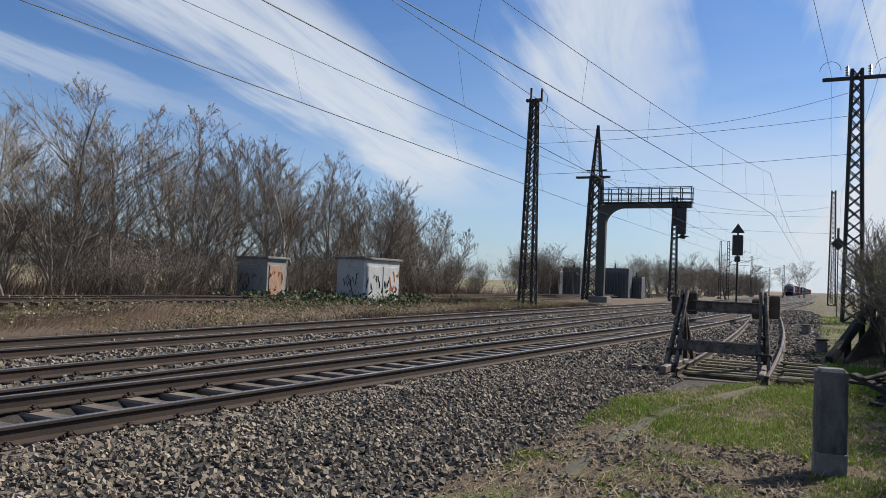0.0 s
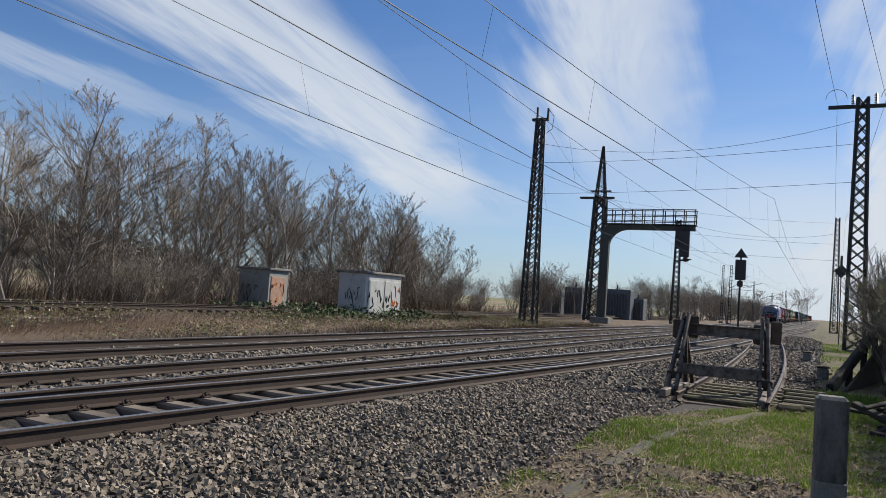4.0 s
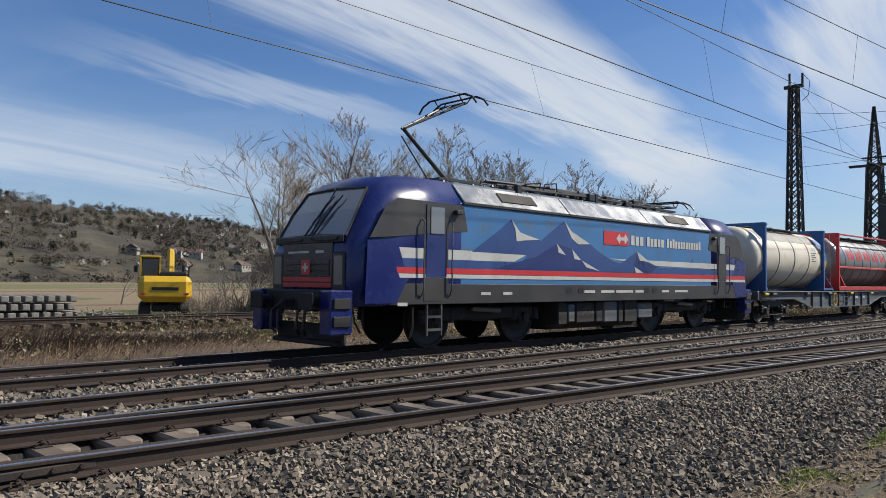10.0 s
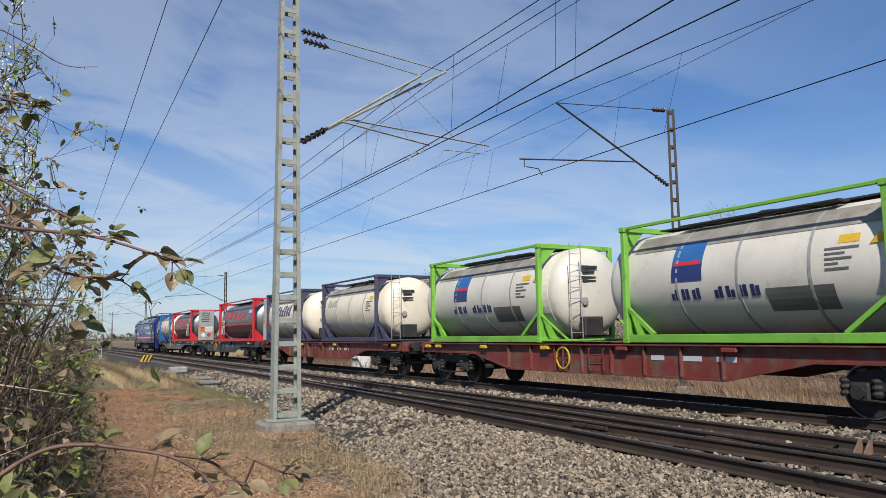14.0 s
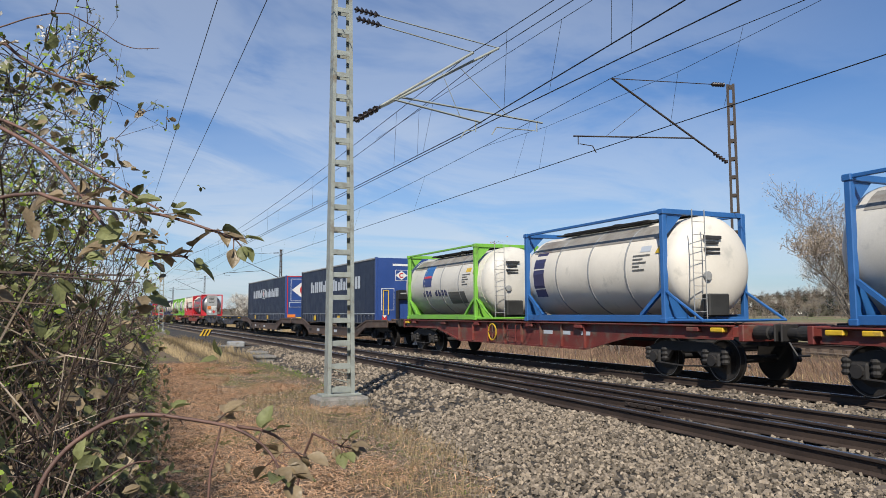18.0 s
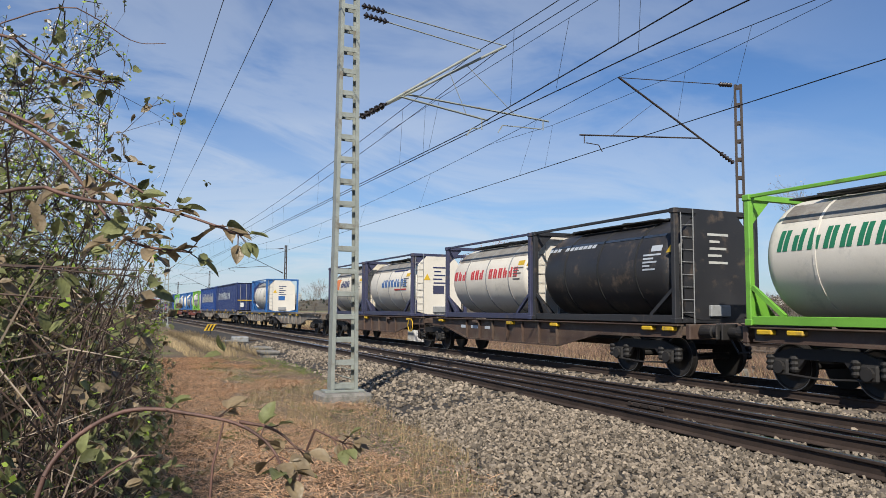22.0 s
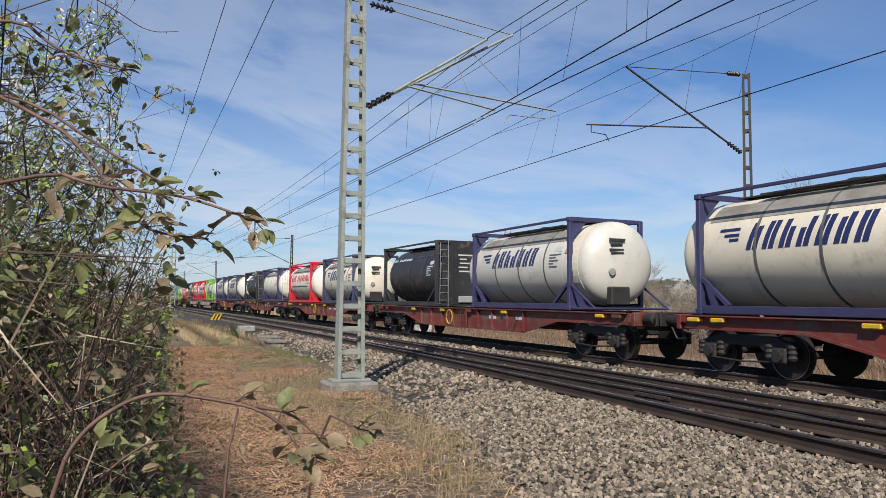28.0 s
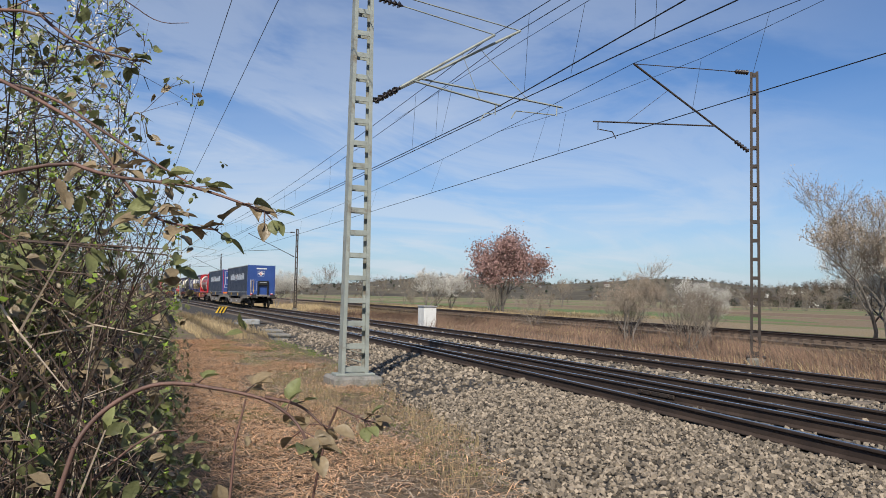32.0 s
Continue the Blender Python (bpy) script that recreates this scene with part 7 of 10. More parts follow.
# ---- trees ----
def grow(seed, height, spread=0.5, levels=4, trunk_r=0.14, stems=1, twig=0.008, fork=3, lean=0.15, up=0.35):
    """Skeleton of a bare tree: thick limbs in one mesh, twigs in another."""
    rnd = random.Random(seed)
    thick, thin = Geo(), Geo()
    tips = []

    def limb(p, d, length, r, lev):
        n = 3 if lev < 2 else 2
        pts, q = [p], p
        for i in range(n):
            d = (d + Vector((rnd.gauss(0, 0.16), rnd.gauss(0, 0.16), rnd.gauss(0.05, 0.08)))).normalized()
            q = q + d * (length / n)
            pts.append(q)
        r1 = r * 0.6
        for i in range(n):
            ra, rb = r + (r1 - r) * i / n, r + (r1 - r) * (i + 1) / n
            (thick if ra > 0.022 else thin).cyl(pts[i], pts[i + 1], ra, rb, 6 if ra > 0.05 else 4 if ra > 0.022 else 3, False)
        if lev >= levels:
            tips.extend(pts[1:])
            return
        k = fork + (1 if rnd.random() < 0.5 else 0)
        for i in range(k):
            f = rnd.uniform(0.35, 1.0) if i else 1.0
            base = pts[0].lerp(pts[-1], f) if f < 1 else pts[-1]
            j = min(int(f * n), n - 1)
            base = pts[j].lerp(pts[j + 1], f * n - j) if f < 1 else pts[-1]
            side = Vector((rnd.gauss(0, 1), rnd.gauss(0, 1), rnd.gauss(0.1, 0.5))).normalized()
            nd = (d * (1 - spread) + side * spread + Vector((0, 0, up * 0.5))).normalized()
            limb(base, nd, length * rnd.uniform(0.55, 0.78), max(r1 * rnd.uniform(0.55, 0.8), twig), lev + 1)

    for s in range(stems):
        a = rnd.uniform(0, 6.28)
        off = Vector((math.cos(a), math.sin(a), 0)) * (0.35 if stems > 1 else 0) * rnd.random()
        d = Vector((rnd.gauss(0, lean), rnd.gauss(0, lean), 1)).normalized()
        limb(off + Vector((0, 0, -0.2)), d, height * rnd.uniform(0.34, 0.42), trunk_r * rnd.uniform(0.8, 1.1), 0)
    return thick, thin, tips


def sapling(seed, height, r0=0.09, branches=38, stems=1, low=0.18, reach=0.36):
    """Tall tree with a leading stem, rising side branches and fine twigs."""
    rnd = random.Random(seed)
    thick, thin, tips = Geo(), Geo(), []

    def shoot(p, d, length, r, lev):
        n = 4 if lev == 1 else 2
        pts = [p]
        for i in range(n):
            d = (d + Vector((rnd.gauss(0, 0.1), rnd.gauss(0, 0.1), rnd.gauss(0.09, 0.06)))).normalized()
            pts.append(pts[-1] + d * length / n)
        for i in range(n):
            ra, rb = r * (1 - 0.75 * i / n), r * (1 - 0.75 * (i + 1) / n)
            thin.cyl(pts[i], pts[i + 1], max(ra, 0.0095), max(rb, 0.007), 3, False)
        tips.extend(pts[1:])
        if lev < 3:
            for k in range(7 if lev == 1 else 3):
                f = rnd.uniform(0.2, 0.98)
                j = min(int(f * n), n - 1)
                side = Vector((rnd.gauss(0, 1), rnd.gauss(0, 1), rnd.gauss(0.25, 0.5))).normalized()
                shoot(pts[j].lerp(pts[j + 1], f * n - j), (d + side * 0.85).normalized(), length * rnd.uniform(0.25, 0.5), r * 0.5, lev + 1)

    for s in range(stems):
        a = rnd.uniform(0, 6.28)
        p = Vector((math.cos(a), math.sin(a), 0)) * (0.6 * rnd.random() if stems > 1 else 0) + Vector((0, 0, -0.3))
        d = Vector((rnd.gauss(0, 0.07 * stems), rnd.gauss(0, 0.07 * stems), 1)).normalized()
        H, n = height * (1 if s == 0 else rnd.uniform(0.7, 0.95)), 9
        pts = [p]
        for i in range(n):
            d = (d + Vector((rnd.gauss(0, 0.07), rnd.gauss(0, 0.07), 0.05))).normalized()
            pts.append(pts[-1] + d * H / n)
        rad = lambda f: r0 * (1 - f) ** 0.8 + 0.008
        for i in range(n):
            thick.cyl(pts[i], pts[i + 1], rad(i / n), rad((i + 1) / n), 6, False)
        for k in range(branches // stems):
            f = low + (0.97 - low) * (k + rnd.random()) / (branches // stems)
            j = min(int(f * n), n - 1)
            a = rnd.uniform(0, 6.28)
            nd = Vector((math.cos(a), math.sin(a), rnd.uniform(0.45, 1.3))).normalized()
            shoot(pts[j].lerp(pts[j + 1], f * n - j), nd, height * reach * (1.15 - f) * rnd.uniform(0.6, 1.2) + 0.4, rad(f) * 0.5, 1)
    return thick, thin, tips


def sapling_kind(label, seed, height, pale=False, **kw):
    thick, thin, tips = sapling(seed, height, **kw)
    t = thing("tree", label, "tree")
    part("trunk", thick, M_PALE_BARK if pale else M_BARK, t, "slim pale grey trunk" if pale else "grey bark trunk")
    part("crown", thin, M_TWIG, t, "crown of bare twigs")
    part("bud_haze", flake_data("bud_haze", *flakes(tips, 3600, 0.034, 0.05, seed), M_PALE_STEM), None, t, "small pale buds")
    return t


def flakes(tips, n, size, spreadr, seed, squash=1.0):
    """Small loose leaves or petals round the twig tips."""
    rng = np.random.default_rng(seed)
    T = np.array([tuple(p) for p in tips])
    c = T[rng.integers(0, len(T), n)] + rng.normal(size=(n, 3)) * spreadr
    a, b = rng.normal(size=(n, 3)), rng.normal(size=(n, 3))
    a /= np.linalg.norm(a, axis=1)[:, None]
    b -= a * (a * b).sum(1)[:, None]
    b /= np.linalg.norm(b, axis=1)[:, None]
    s = (size * rng.uniform(0.5, 1.4, n))[:, None]
    V = np.stack([c - a * s, c + b * s * 0.55, c + a * s, c - b * s * 0.55], 1).reshape(-1, 3)
    return V, np.arange(4 * n).reshape(-1, 4)


def flake_data(name, V, F, m):
    ob = arrays(name, V, F, m)
    me = ob.data
    bpy.data.objects.remove(ob)
    return me


def tree_kind(name, label, category, seed, height, leaf=None, **kw):
    thick, thin, tips = grow(seed, height, **kw)
    t = thing(name, label, category)
    part("trunk", thick, M_BARK, t, "grey bark trunk and limbs")
    part("crown", thin, M_TWIG, t, "crown of bare twigs")
    if leaf:
        m, n, size, sp, lname = leaf
        part(lname, flake_data(lname, *flakes(tips, n, size, sp, seed), m), None, t)
    return t


def hide(t):
    for o in (t, *t.children_recursive):
        bpy.data.objects.remove(o)


def place(proto, x, y, s, rot, label=None, group=None, z=None):
    c = copy_thing(proto, pose(x, y, (ground_z(x, y) if z is None else z) - 0.05, 0, 0, rot))
    c.scale = (s, s, s)
    if label:
        c["label"] = label
    if group:
        c["group"] = group
    return c


def build_trees():
    rnd = random.Random(11)
    kinds = [tree_kind("tree", "bare grey-brown tree standing in scrub", "tree", sd, 10.0, levels=5, trunk_r=tr, stems=st, spread=sp, fork=3)
             for sd, tr, st, sp in ((1, 0.16, 1, 0.55), (2, 0.09, 3, 0.38), (3, 0.1, 2, 0.42), (4, 0.13, 1, 0.48))]
    slim = [sapling_kind("tall slim bare tree with a pale trunk and small buds", 61, 10.0, True), sapling_kind("tall slim bare tree with several grey stems", 62, 10.0, True, stems=3, branches=48),
            sapling_kind("tall bare grey tree with upright branches", 63, 10.0, False, r0=0.13, branches=38, reach=0.55)]
    shrub = [tree_kind("shrub", "leafless brown shrub thicket", "shrub", sd, 4.6, levels=3, trunk_r=0.04, stems=9, spread=0.45, fork=3, lean=0.5, leaf=(M_TWIG, 700, 0.05, 0.2, "withered_leaves")) for sd in (21, 22, 23)]
    white = [tree_kind("blossom_tree", "blackthorn tree covered in white blossom", "tree", sd, 6.0, levels=5, trunk_r=0.09, stems=3, spread=0.5, lean=0.3, leaf=(M_BLOSSOM, 30000, 0.028, 0.1, "blossom")) for sd in (31, 32)]
    bushy = [tree_kind("bush", "dense bush with fresh green buds and ivy leaves", "bush", sd, 4.2, levels=4, trunk_r=0.035, stems=9, spread=0.45, fork=4, lean=0.3, leaf=(M_LEAF, 3600, 0.03, 0.12, "young_leaves")) for sd in (51, 52)]
    budding = tree_kind("tree", "bare grey-brown tree with pale opening buds", "tree", 33, 6.0, levels=5, trunk_r=0.08, stems=3, spread=0.5, lean=0.3, leaf=(M_PALE_STEM, 16000, 0.026, 0.1, "bud_haze"))
    plum = tree_kind("plum_tree", "round cherry plum tree with reddish young leaves", "tree", 41, 10.0, levels=5, trunk_r=0.14, stems=3, spread=0.5, lean=0.3, leaf=(M_PLUM, 22000, 0.12, 0.4, "reddish_leaves"))
    # row beyond the tracks, thinning out up the line
    place(kinds[0], -35.5, 23.2, 1.22, 20, "tall bare tree at the edge of the scrub", "bare trees beyond the tracks")
    place(kinds[0], -63, 24.8, 0.42, 130, "small bare tree alone on the meadow", "bare trees beyond the tracks")
    spots = []
    for i in range(38):
        y = 26.5 + 50 * i / 37 + rnd.uniform(-1.0, 1.0)
        back = rnd.uniform(0, 7) + (2 if i % 3 == 0 else 0)
        spots.append((-35.0 - back, y, interp(y, [(25, 0.95), (27.5, 0.78), (30, 0.92), (35, 1.06), (41, 1.1), (46, 1.1), (52, 1.0), (58, 0.98), (63, 0.84), (76, 0.8)]) * rnd.uniform(0.82, 1.08) * (1.08 + 0.02 * back)))
    for i in range(14):
        spots.append((-40 - rnd.uniform(0, 18), 82 + i * 9, 0.75 * rnd.uniform(0.7, 1.1)))
    for i in range(10):
        spots.append((-24 - rnd.uniform(0, 8), 120 + i * 16, 0.9 * rnd.uniform(0.6, 1.1)))
    for i in range(10):
        spots.append((10 + rnd.uniform(0, 16), 70 + i * 18, 0.8 * rnd.uniform(0.7, 1.2)))
    for x, y, s in ((-33, 98, 0.95), (-29, 96, 0.75), (-13.5, 128, 1.0), (-19, 134, 1.05), (-22, 142, 0.9), (-11, 165, 0.9), (-26, 118, 0.8), (-8.0, 185, 1.0), (-15, 200, 1.1), (-5.5, 230, 1.1), (7, 105, 0.7), (6, 135, 0.8), (8, 170, 0.9)):
        place(rnd.choice(kinds), x, y, s, rnd.uniform(0, 360), None, "bare trees beyond the tracks")
    for x, y, s in spots:
        place(rnd.choice(slim + slim[:2] + slim[:2]) if 0 < y < 82 else kinds[rnd.choice((1, 2, 2, 3, 1, 0))], x, y, s, rnd.uniform(0, 360), None, "bare trees beyond the tracks")
    for i in range(78):
        y = 17 + rnd.uniform(0, 63)
        place(rnd.choice(shrub), -33.5 - rnd.uniform(0, 11), y, rnd.uniform(0.7, 1.3) * (1.0 if y > 23.5 else 0.33), rnd.uniform(0, 360), None, "shrubs beyond the tracks")
    for i in range(26):
        place(rnd.choice(shrub), -30 - rnd.uniform(0, 22), 84 + rnd.uniform(0, 90), rnd.uniform(1.2, 2.0), rnd.uniform(0, 360), None, "shrubs beyond the tracks")
    for i in range(20):
        place(rnd.choice(shrub), 5.0 + rnd.uniform(0, 4), 22 + i * 2.0, rnd.uniform(0.9, 1.25), rnd.uniform(0, 360), None, "shrubs beside the siding")
    for i in range(44):
        place(rnd.choice(shrub), -20.5 - rnd.uniform(0, 7), 125 + i * 5.5, rnd.uniform(1.5, 2.5), rnd.uniform(0, 360), None, "brush along the line")
    # last five bushes stand out of view, added to shade the verge
    for x, y, s in ((1.75, 20.5, 0.85), (2.1, 18.6, 0.8), (1.7, 23.5, 0.95), (2.6, 16.6, 0.8), (2.4, 26, 0.95), (2.5, 11.6, 0.75), (2.8, 9.6, 0.7), (2.6, 13.6, 0.8), (2.0, 8.5, 0.6), (1.85, 7.2, 0.55)):
        place(rnd.choice(bushy), x, y, s, rnd.uniform(0, 360), None, "budding bushes beside the siding")
    # down the line
    place(plum, -44.5, -84.5, 1.15, 0)
    for x, y, s in ((-40, -99, 1.05), (-43, -103, 0.9), (-38, -27.5, 1.1), (-36, -23.5, 1.3), (-33, -37.5, 0.62), (-49, -110, 1.1), (-18.5, -95, 0.8), (-19, -112, 0.9),
                    (-21, -124, 1.0), (-30, -140, 1.1), (-22, -6.5, 0.8), (-25.5, -8.5, 0.95), (-26, 1.5, 0.85)):
        place(rnd.choice(white), x, y, s, rnd.uniform(0, 360), None, "white blossom trees")
    for x, y, s in ((-33.5, -25.5, 1.4), (-21.5, -28.9, 0.62)):
        place(budding, x, y, s, rnd.uniform(0, 360), None, "budding trees down the line")
    for i in range(46):
        f = i / 45
        place(rnd.choice(kinds[1:] + shrub), -20 - 190 * f + rnd.uniform(-8, 8), -150 - 30 * rnd.random() + 20 * f, rnd.uniform(0.55, 0.95), rnd.uniform(0, 360), None, "far trees down the line")
    for i in range(24):
        place(rnd.choice(kinds[1:]), -70 - i * 16 + rnd.uniform(-6, 6), -230 + i * 6, rnd.uniform(0.6, 1.0), rnd.uniform(0, 360), None, "far trees down the line")
    for i in range(10):
        place(rnd.choice(kinds[1:]), 2 + rnd.uniform(0, 10), -70 - i * 12, rnd.uniform(0.5, 0.8), rnd.uniform(0, 360), None, "far trees down the line")
    for x, y, s in ((-20.6, -24, 0.62), (-23, -31, 0.75), (-27.5, -30.5, 0.8), (-28, -33, 0.8), (-37, -24, 1.2), (-39.5, -27, 1.3), (-26.5, -46, 0.7), (-46, -90, 1.2), (-41, -80, 1.0)):
        place(rnd.choice(shrub), x, y, s, rnd.uniform(0, 360), None, "scrub down the line")
    for t in kinds + slim + bushy + shrub + white + [plum, budding]:
        hide(t)


def hills():
    """Wooded ridge round the plain, with houses."""
    def ridge(name, cx, cy, n, spread_along, ang, depth, h, seed, haze_gain):
        r = np.random.default_rng(seed)
        xs, ys = np.linspace(-spread_along, spread_along, 70), np.linspace(0, depth, 14)
        V, F = [], []
        for j, d in enumerate(ys):
            for i, a in enumerate(xs):
                prof = math.sin(min(d / depth, 1) * math.pi * 0.6)
                hh = h * prof * (0.62 + 0.38 * noise.noise((a / 230 + seed, d / 200, 1))) * (0.35 + 0.65 * min(1, (spread_along - abs(a)) / (spread_along * 0.5))) * (1 + 0.16 * math.exp(-((a - 70) / 130) ** 2))
                x = cx + math.cos(ang) * a - math.sin(ang) * d
                y = cy + math.sin(ang) * a + math.cos(ang) * d
                V.append((x, y, hh - 1.2))
        for j in range(13):
            for i in range(69):
                F.append((j * 70 + i, j * 70 + i + 1, (j + 1) * 70 + i + 1, (j + 1) * 70 + i))
        V = np.array(V)
        m = mat(name + "_soil", (0.052 * haze_gain, 0.044 * haze_gain, 0.03 * haze_gain), 0.95, var=0.5, scale=0.02, fine=0.3, bump=0.0, dirt=(0.08 * haze_gain, 0.068 * haze_gain, 0.042 * haze_gain), dirt_amount=0.5, dirt_scale=0.035)
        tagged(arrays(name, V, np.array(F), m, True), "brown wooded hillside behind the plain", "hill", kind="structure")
        # woods: crowns of small shards in three sorts, with gaps between them
        P = V[r.integers(0, len(V), n)] + np.stack([r.normal(0, 14, n), r.normal(0, 14, n), np.zeros(n)], 1)
        P = P[np.array([noise.noise((p[0] / 45, p[1] / 45, 3.0)) > -0.2 for p in P])]
        sort = r.random(len(P))
        for nm, lo, hi, per, size, tall, col, lab in (("woods", 0.0, 0.7, 100, 0.3, 1.0, (0.115, 0.09, 0.065), "brown leafless woods on the hillside"), ("thicket", 0.7, 0.86, 100, 0.36, 0.8, (0.07, 0.066, 0.04), "olive thickets on the hillside"),
                                                      ("evergreens", 0.86, 0.95, 150, 0.36, 1.5, (0.02, 0.03, 0.017), "dark evergreen trees on the hillside"), ("blossom", 0.95, 1.0, 55, 0.26, 0.8, None, "white blossoming bushes on the hillside")):
            C = P[(sort >= lo) & (sort < hi)]
            rad = r.uniform(1.5, 3.6, len(C)) * (0.75 if nm in ("evergreens", "blossom") else 1.0)
            q = per * len(C)
            d = r.normal(size=(q, 3)); d /= np.linalg.norm(d, axis=1)[:, None]
            c = np.repeat(C, per, 0) + d * np.repeat(rad, per)[:, None] * r.uniform(0.3, 1.0, (q, 1)) * np.array([1, 1, tall]) + np.stack([np.zeros(q), np.zeros(q), np.repeat(rad, per) * 0.75 * tall], 1)
            a, b = r.normal(size=(q, 3)), r.normal(size=(q, 3))
            w = (size * r.uniform(0.5, 1.2, q))[:, None]
            W = np.stack([c - a * w, c + b * w, c + a * w], 1).reshape(-1, 3)
            m = M_BLOSSOM if col is None else mat(name + "_" + nm, tuple(v * haze_gain for v in col), 0.95, var=0.5, scale=0.12, fine=0.5, bump=0, island=0.3)
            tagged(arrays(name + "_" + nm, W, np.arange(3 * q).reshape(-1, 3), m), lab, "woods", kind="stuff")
        return V

    a = ridge("hill_west", -330, 110, 7600, 430, radians(98), 330, 76, 2, 1.0)
    # last value lightens the far ridge's colours to imitate distance haze
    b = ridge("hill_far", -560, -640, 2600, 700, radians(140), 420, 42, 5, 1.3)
    rnd = random.Random(4)
    wall, roof = mat("house_wall", (0.5, 0.47, 0.41), 0.8, var=0.1, obrand=0.25), mat("house_roof", (0.13, 0.085, 0.07), 0.8, var=0.2, obrand=0.3)
    win = M_GLASS_DK
    village = [p for p in a[70:70 * 5] if 148 < math.degrees(math.atan2(p[1], p[0])) < 165]
    for V, n in ((village, 9), (a[70:70 * 6], 4), (b[70:70 * 6], 6)):
        for k in range(n):
            p = V[rnd.randrange(len(V))]
            h = thing("house", "small pale house with a pitched roof on the hill", "house", "houses on the hills", at=pose(p[0], p[1], p[2] - 0.6, 0, 0, rnd.uniform(0, 180)) @ Matrix.Diagonal((0.72, 0.72, 0.68, 1)))
            part("wall", Geo().box((0, 0, 2.6), (8, 10, 5.6)), wall, h)
            part("roof", Geo().prism([(-4.5, 5.4), (4.5, 5.4), (0, 8.6)], 10.8, Matrix.Translation((0, 5.4, 0)) @ pose(0, 0, 0, 90)), roof, h)
            for x in (-4.02, 4.02):
                for y in (-3, 0, 3):
                    part("window", Geo().box((x, y, 3.6), (0.08, 1.1, 1.3)), win, h)


def hut(x, y, wx, ly, h, wall_m, label, doors):
    """Small service hut whose +x and -y faces meet at x, y."""
    z = -0.5
    t = thing("service_hut", label, "service hut", "trackside huts", at=pose(x, y, z))
    part("plinth", Geo().box((-wx / 2, ly / 2, 0.1), (wx + 0.08, ly + 0.08, 0.3), b=0.02), M_CONC, t)
    part("wall", Geo().box((-wx / 2, ly / 2, 0.2 + (h - 0.25) / 2), (wx, ly, h - 0.25), b=0.015), wall_m, t)
    part("roof", Geo().box((-wx / 2, ly / 2, h + 0.02), (wx + 0.3, ly + 0.3, 0.16), b=0.03), M_CONC, t, "flat concrete roof slab")
    for face, a, b, m, lab in doors:
        if face == "x":
            part("door", Geo().box((0.015, (a + b) / 2, 0.3 + (h - 0.75) / 2), (0.05, b - a, h - 0.75), b=0.01), m, t, lab)
        else:
            part("door", Geo().box((-(a + b) / 2, -0.015, 0.3 + (h - 0.75) / 2), (b - a, 0.05, h - 0.75), b=0.01), m, t, lab)
    return t


def scrawl(t, seed, face, a, b, z0, z1, m, n=9):
    """Graffiti strokes on a hut face."""
    rnd = random.Random(seed)
    for k in range(n):
        u, z = a + (b - a) * (k + rnd.random()) / n, rnd.uniform(z0, z1)
        pts = []
        for i in range(4):
            p = (0.055, u, z) if face == "x" else (-u, -0.055, z)
            pts.append(p)
            u += rnd.uniform(-0.14, 0.16)
            z = min(max(z + rnd.choice((-1, 1)) * rnd.uniform(0.15, 0.45), z0), z1)
        part("graffiti_stroke", Geo().tube(pts, 0.028, 4), m, t)


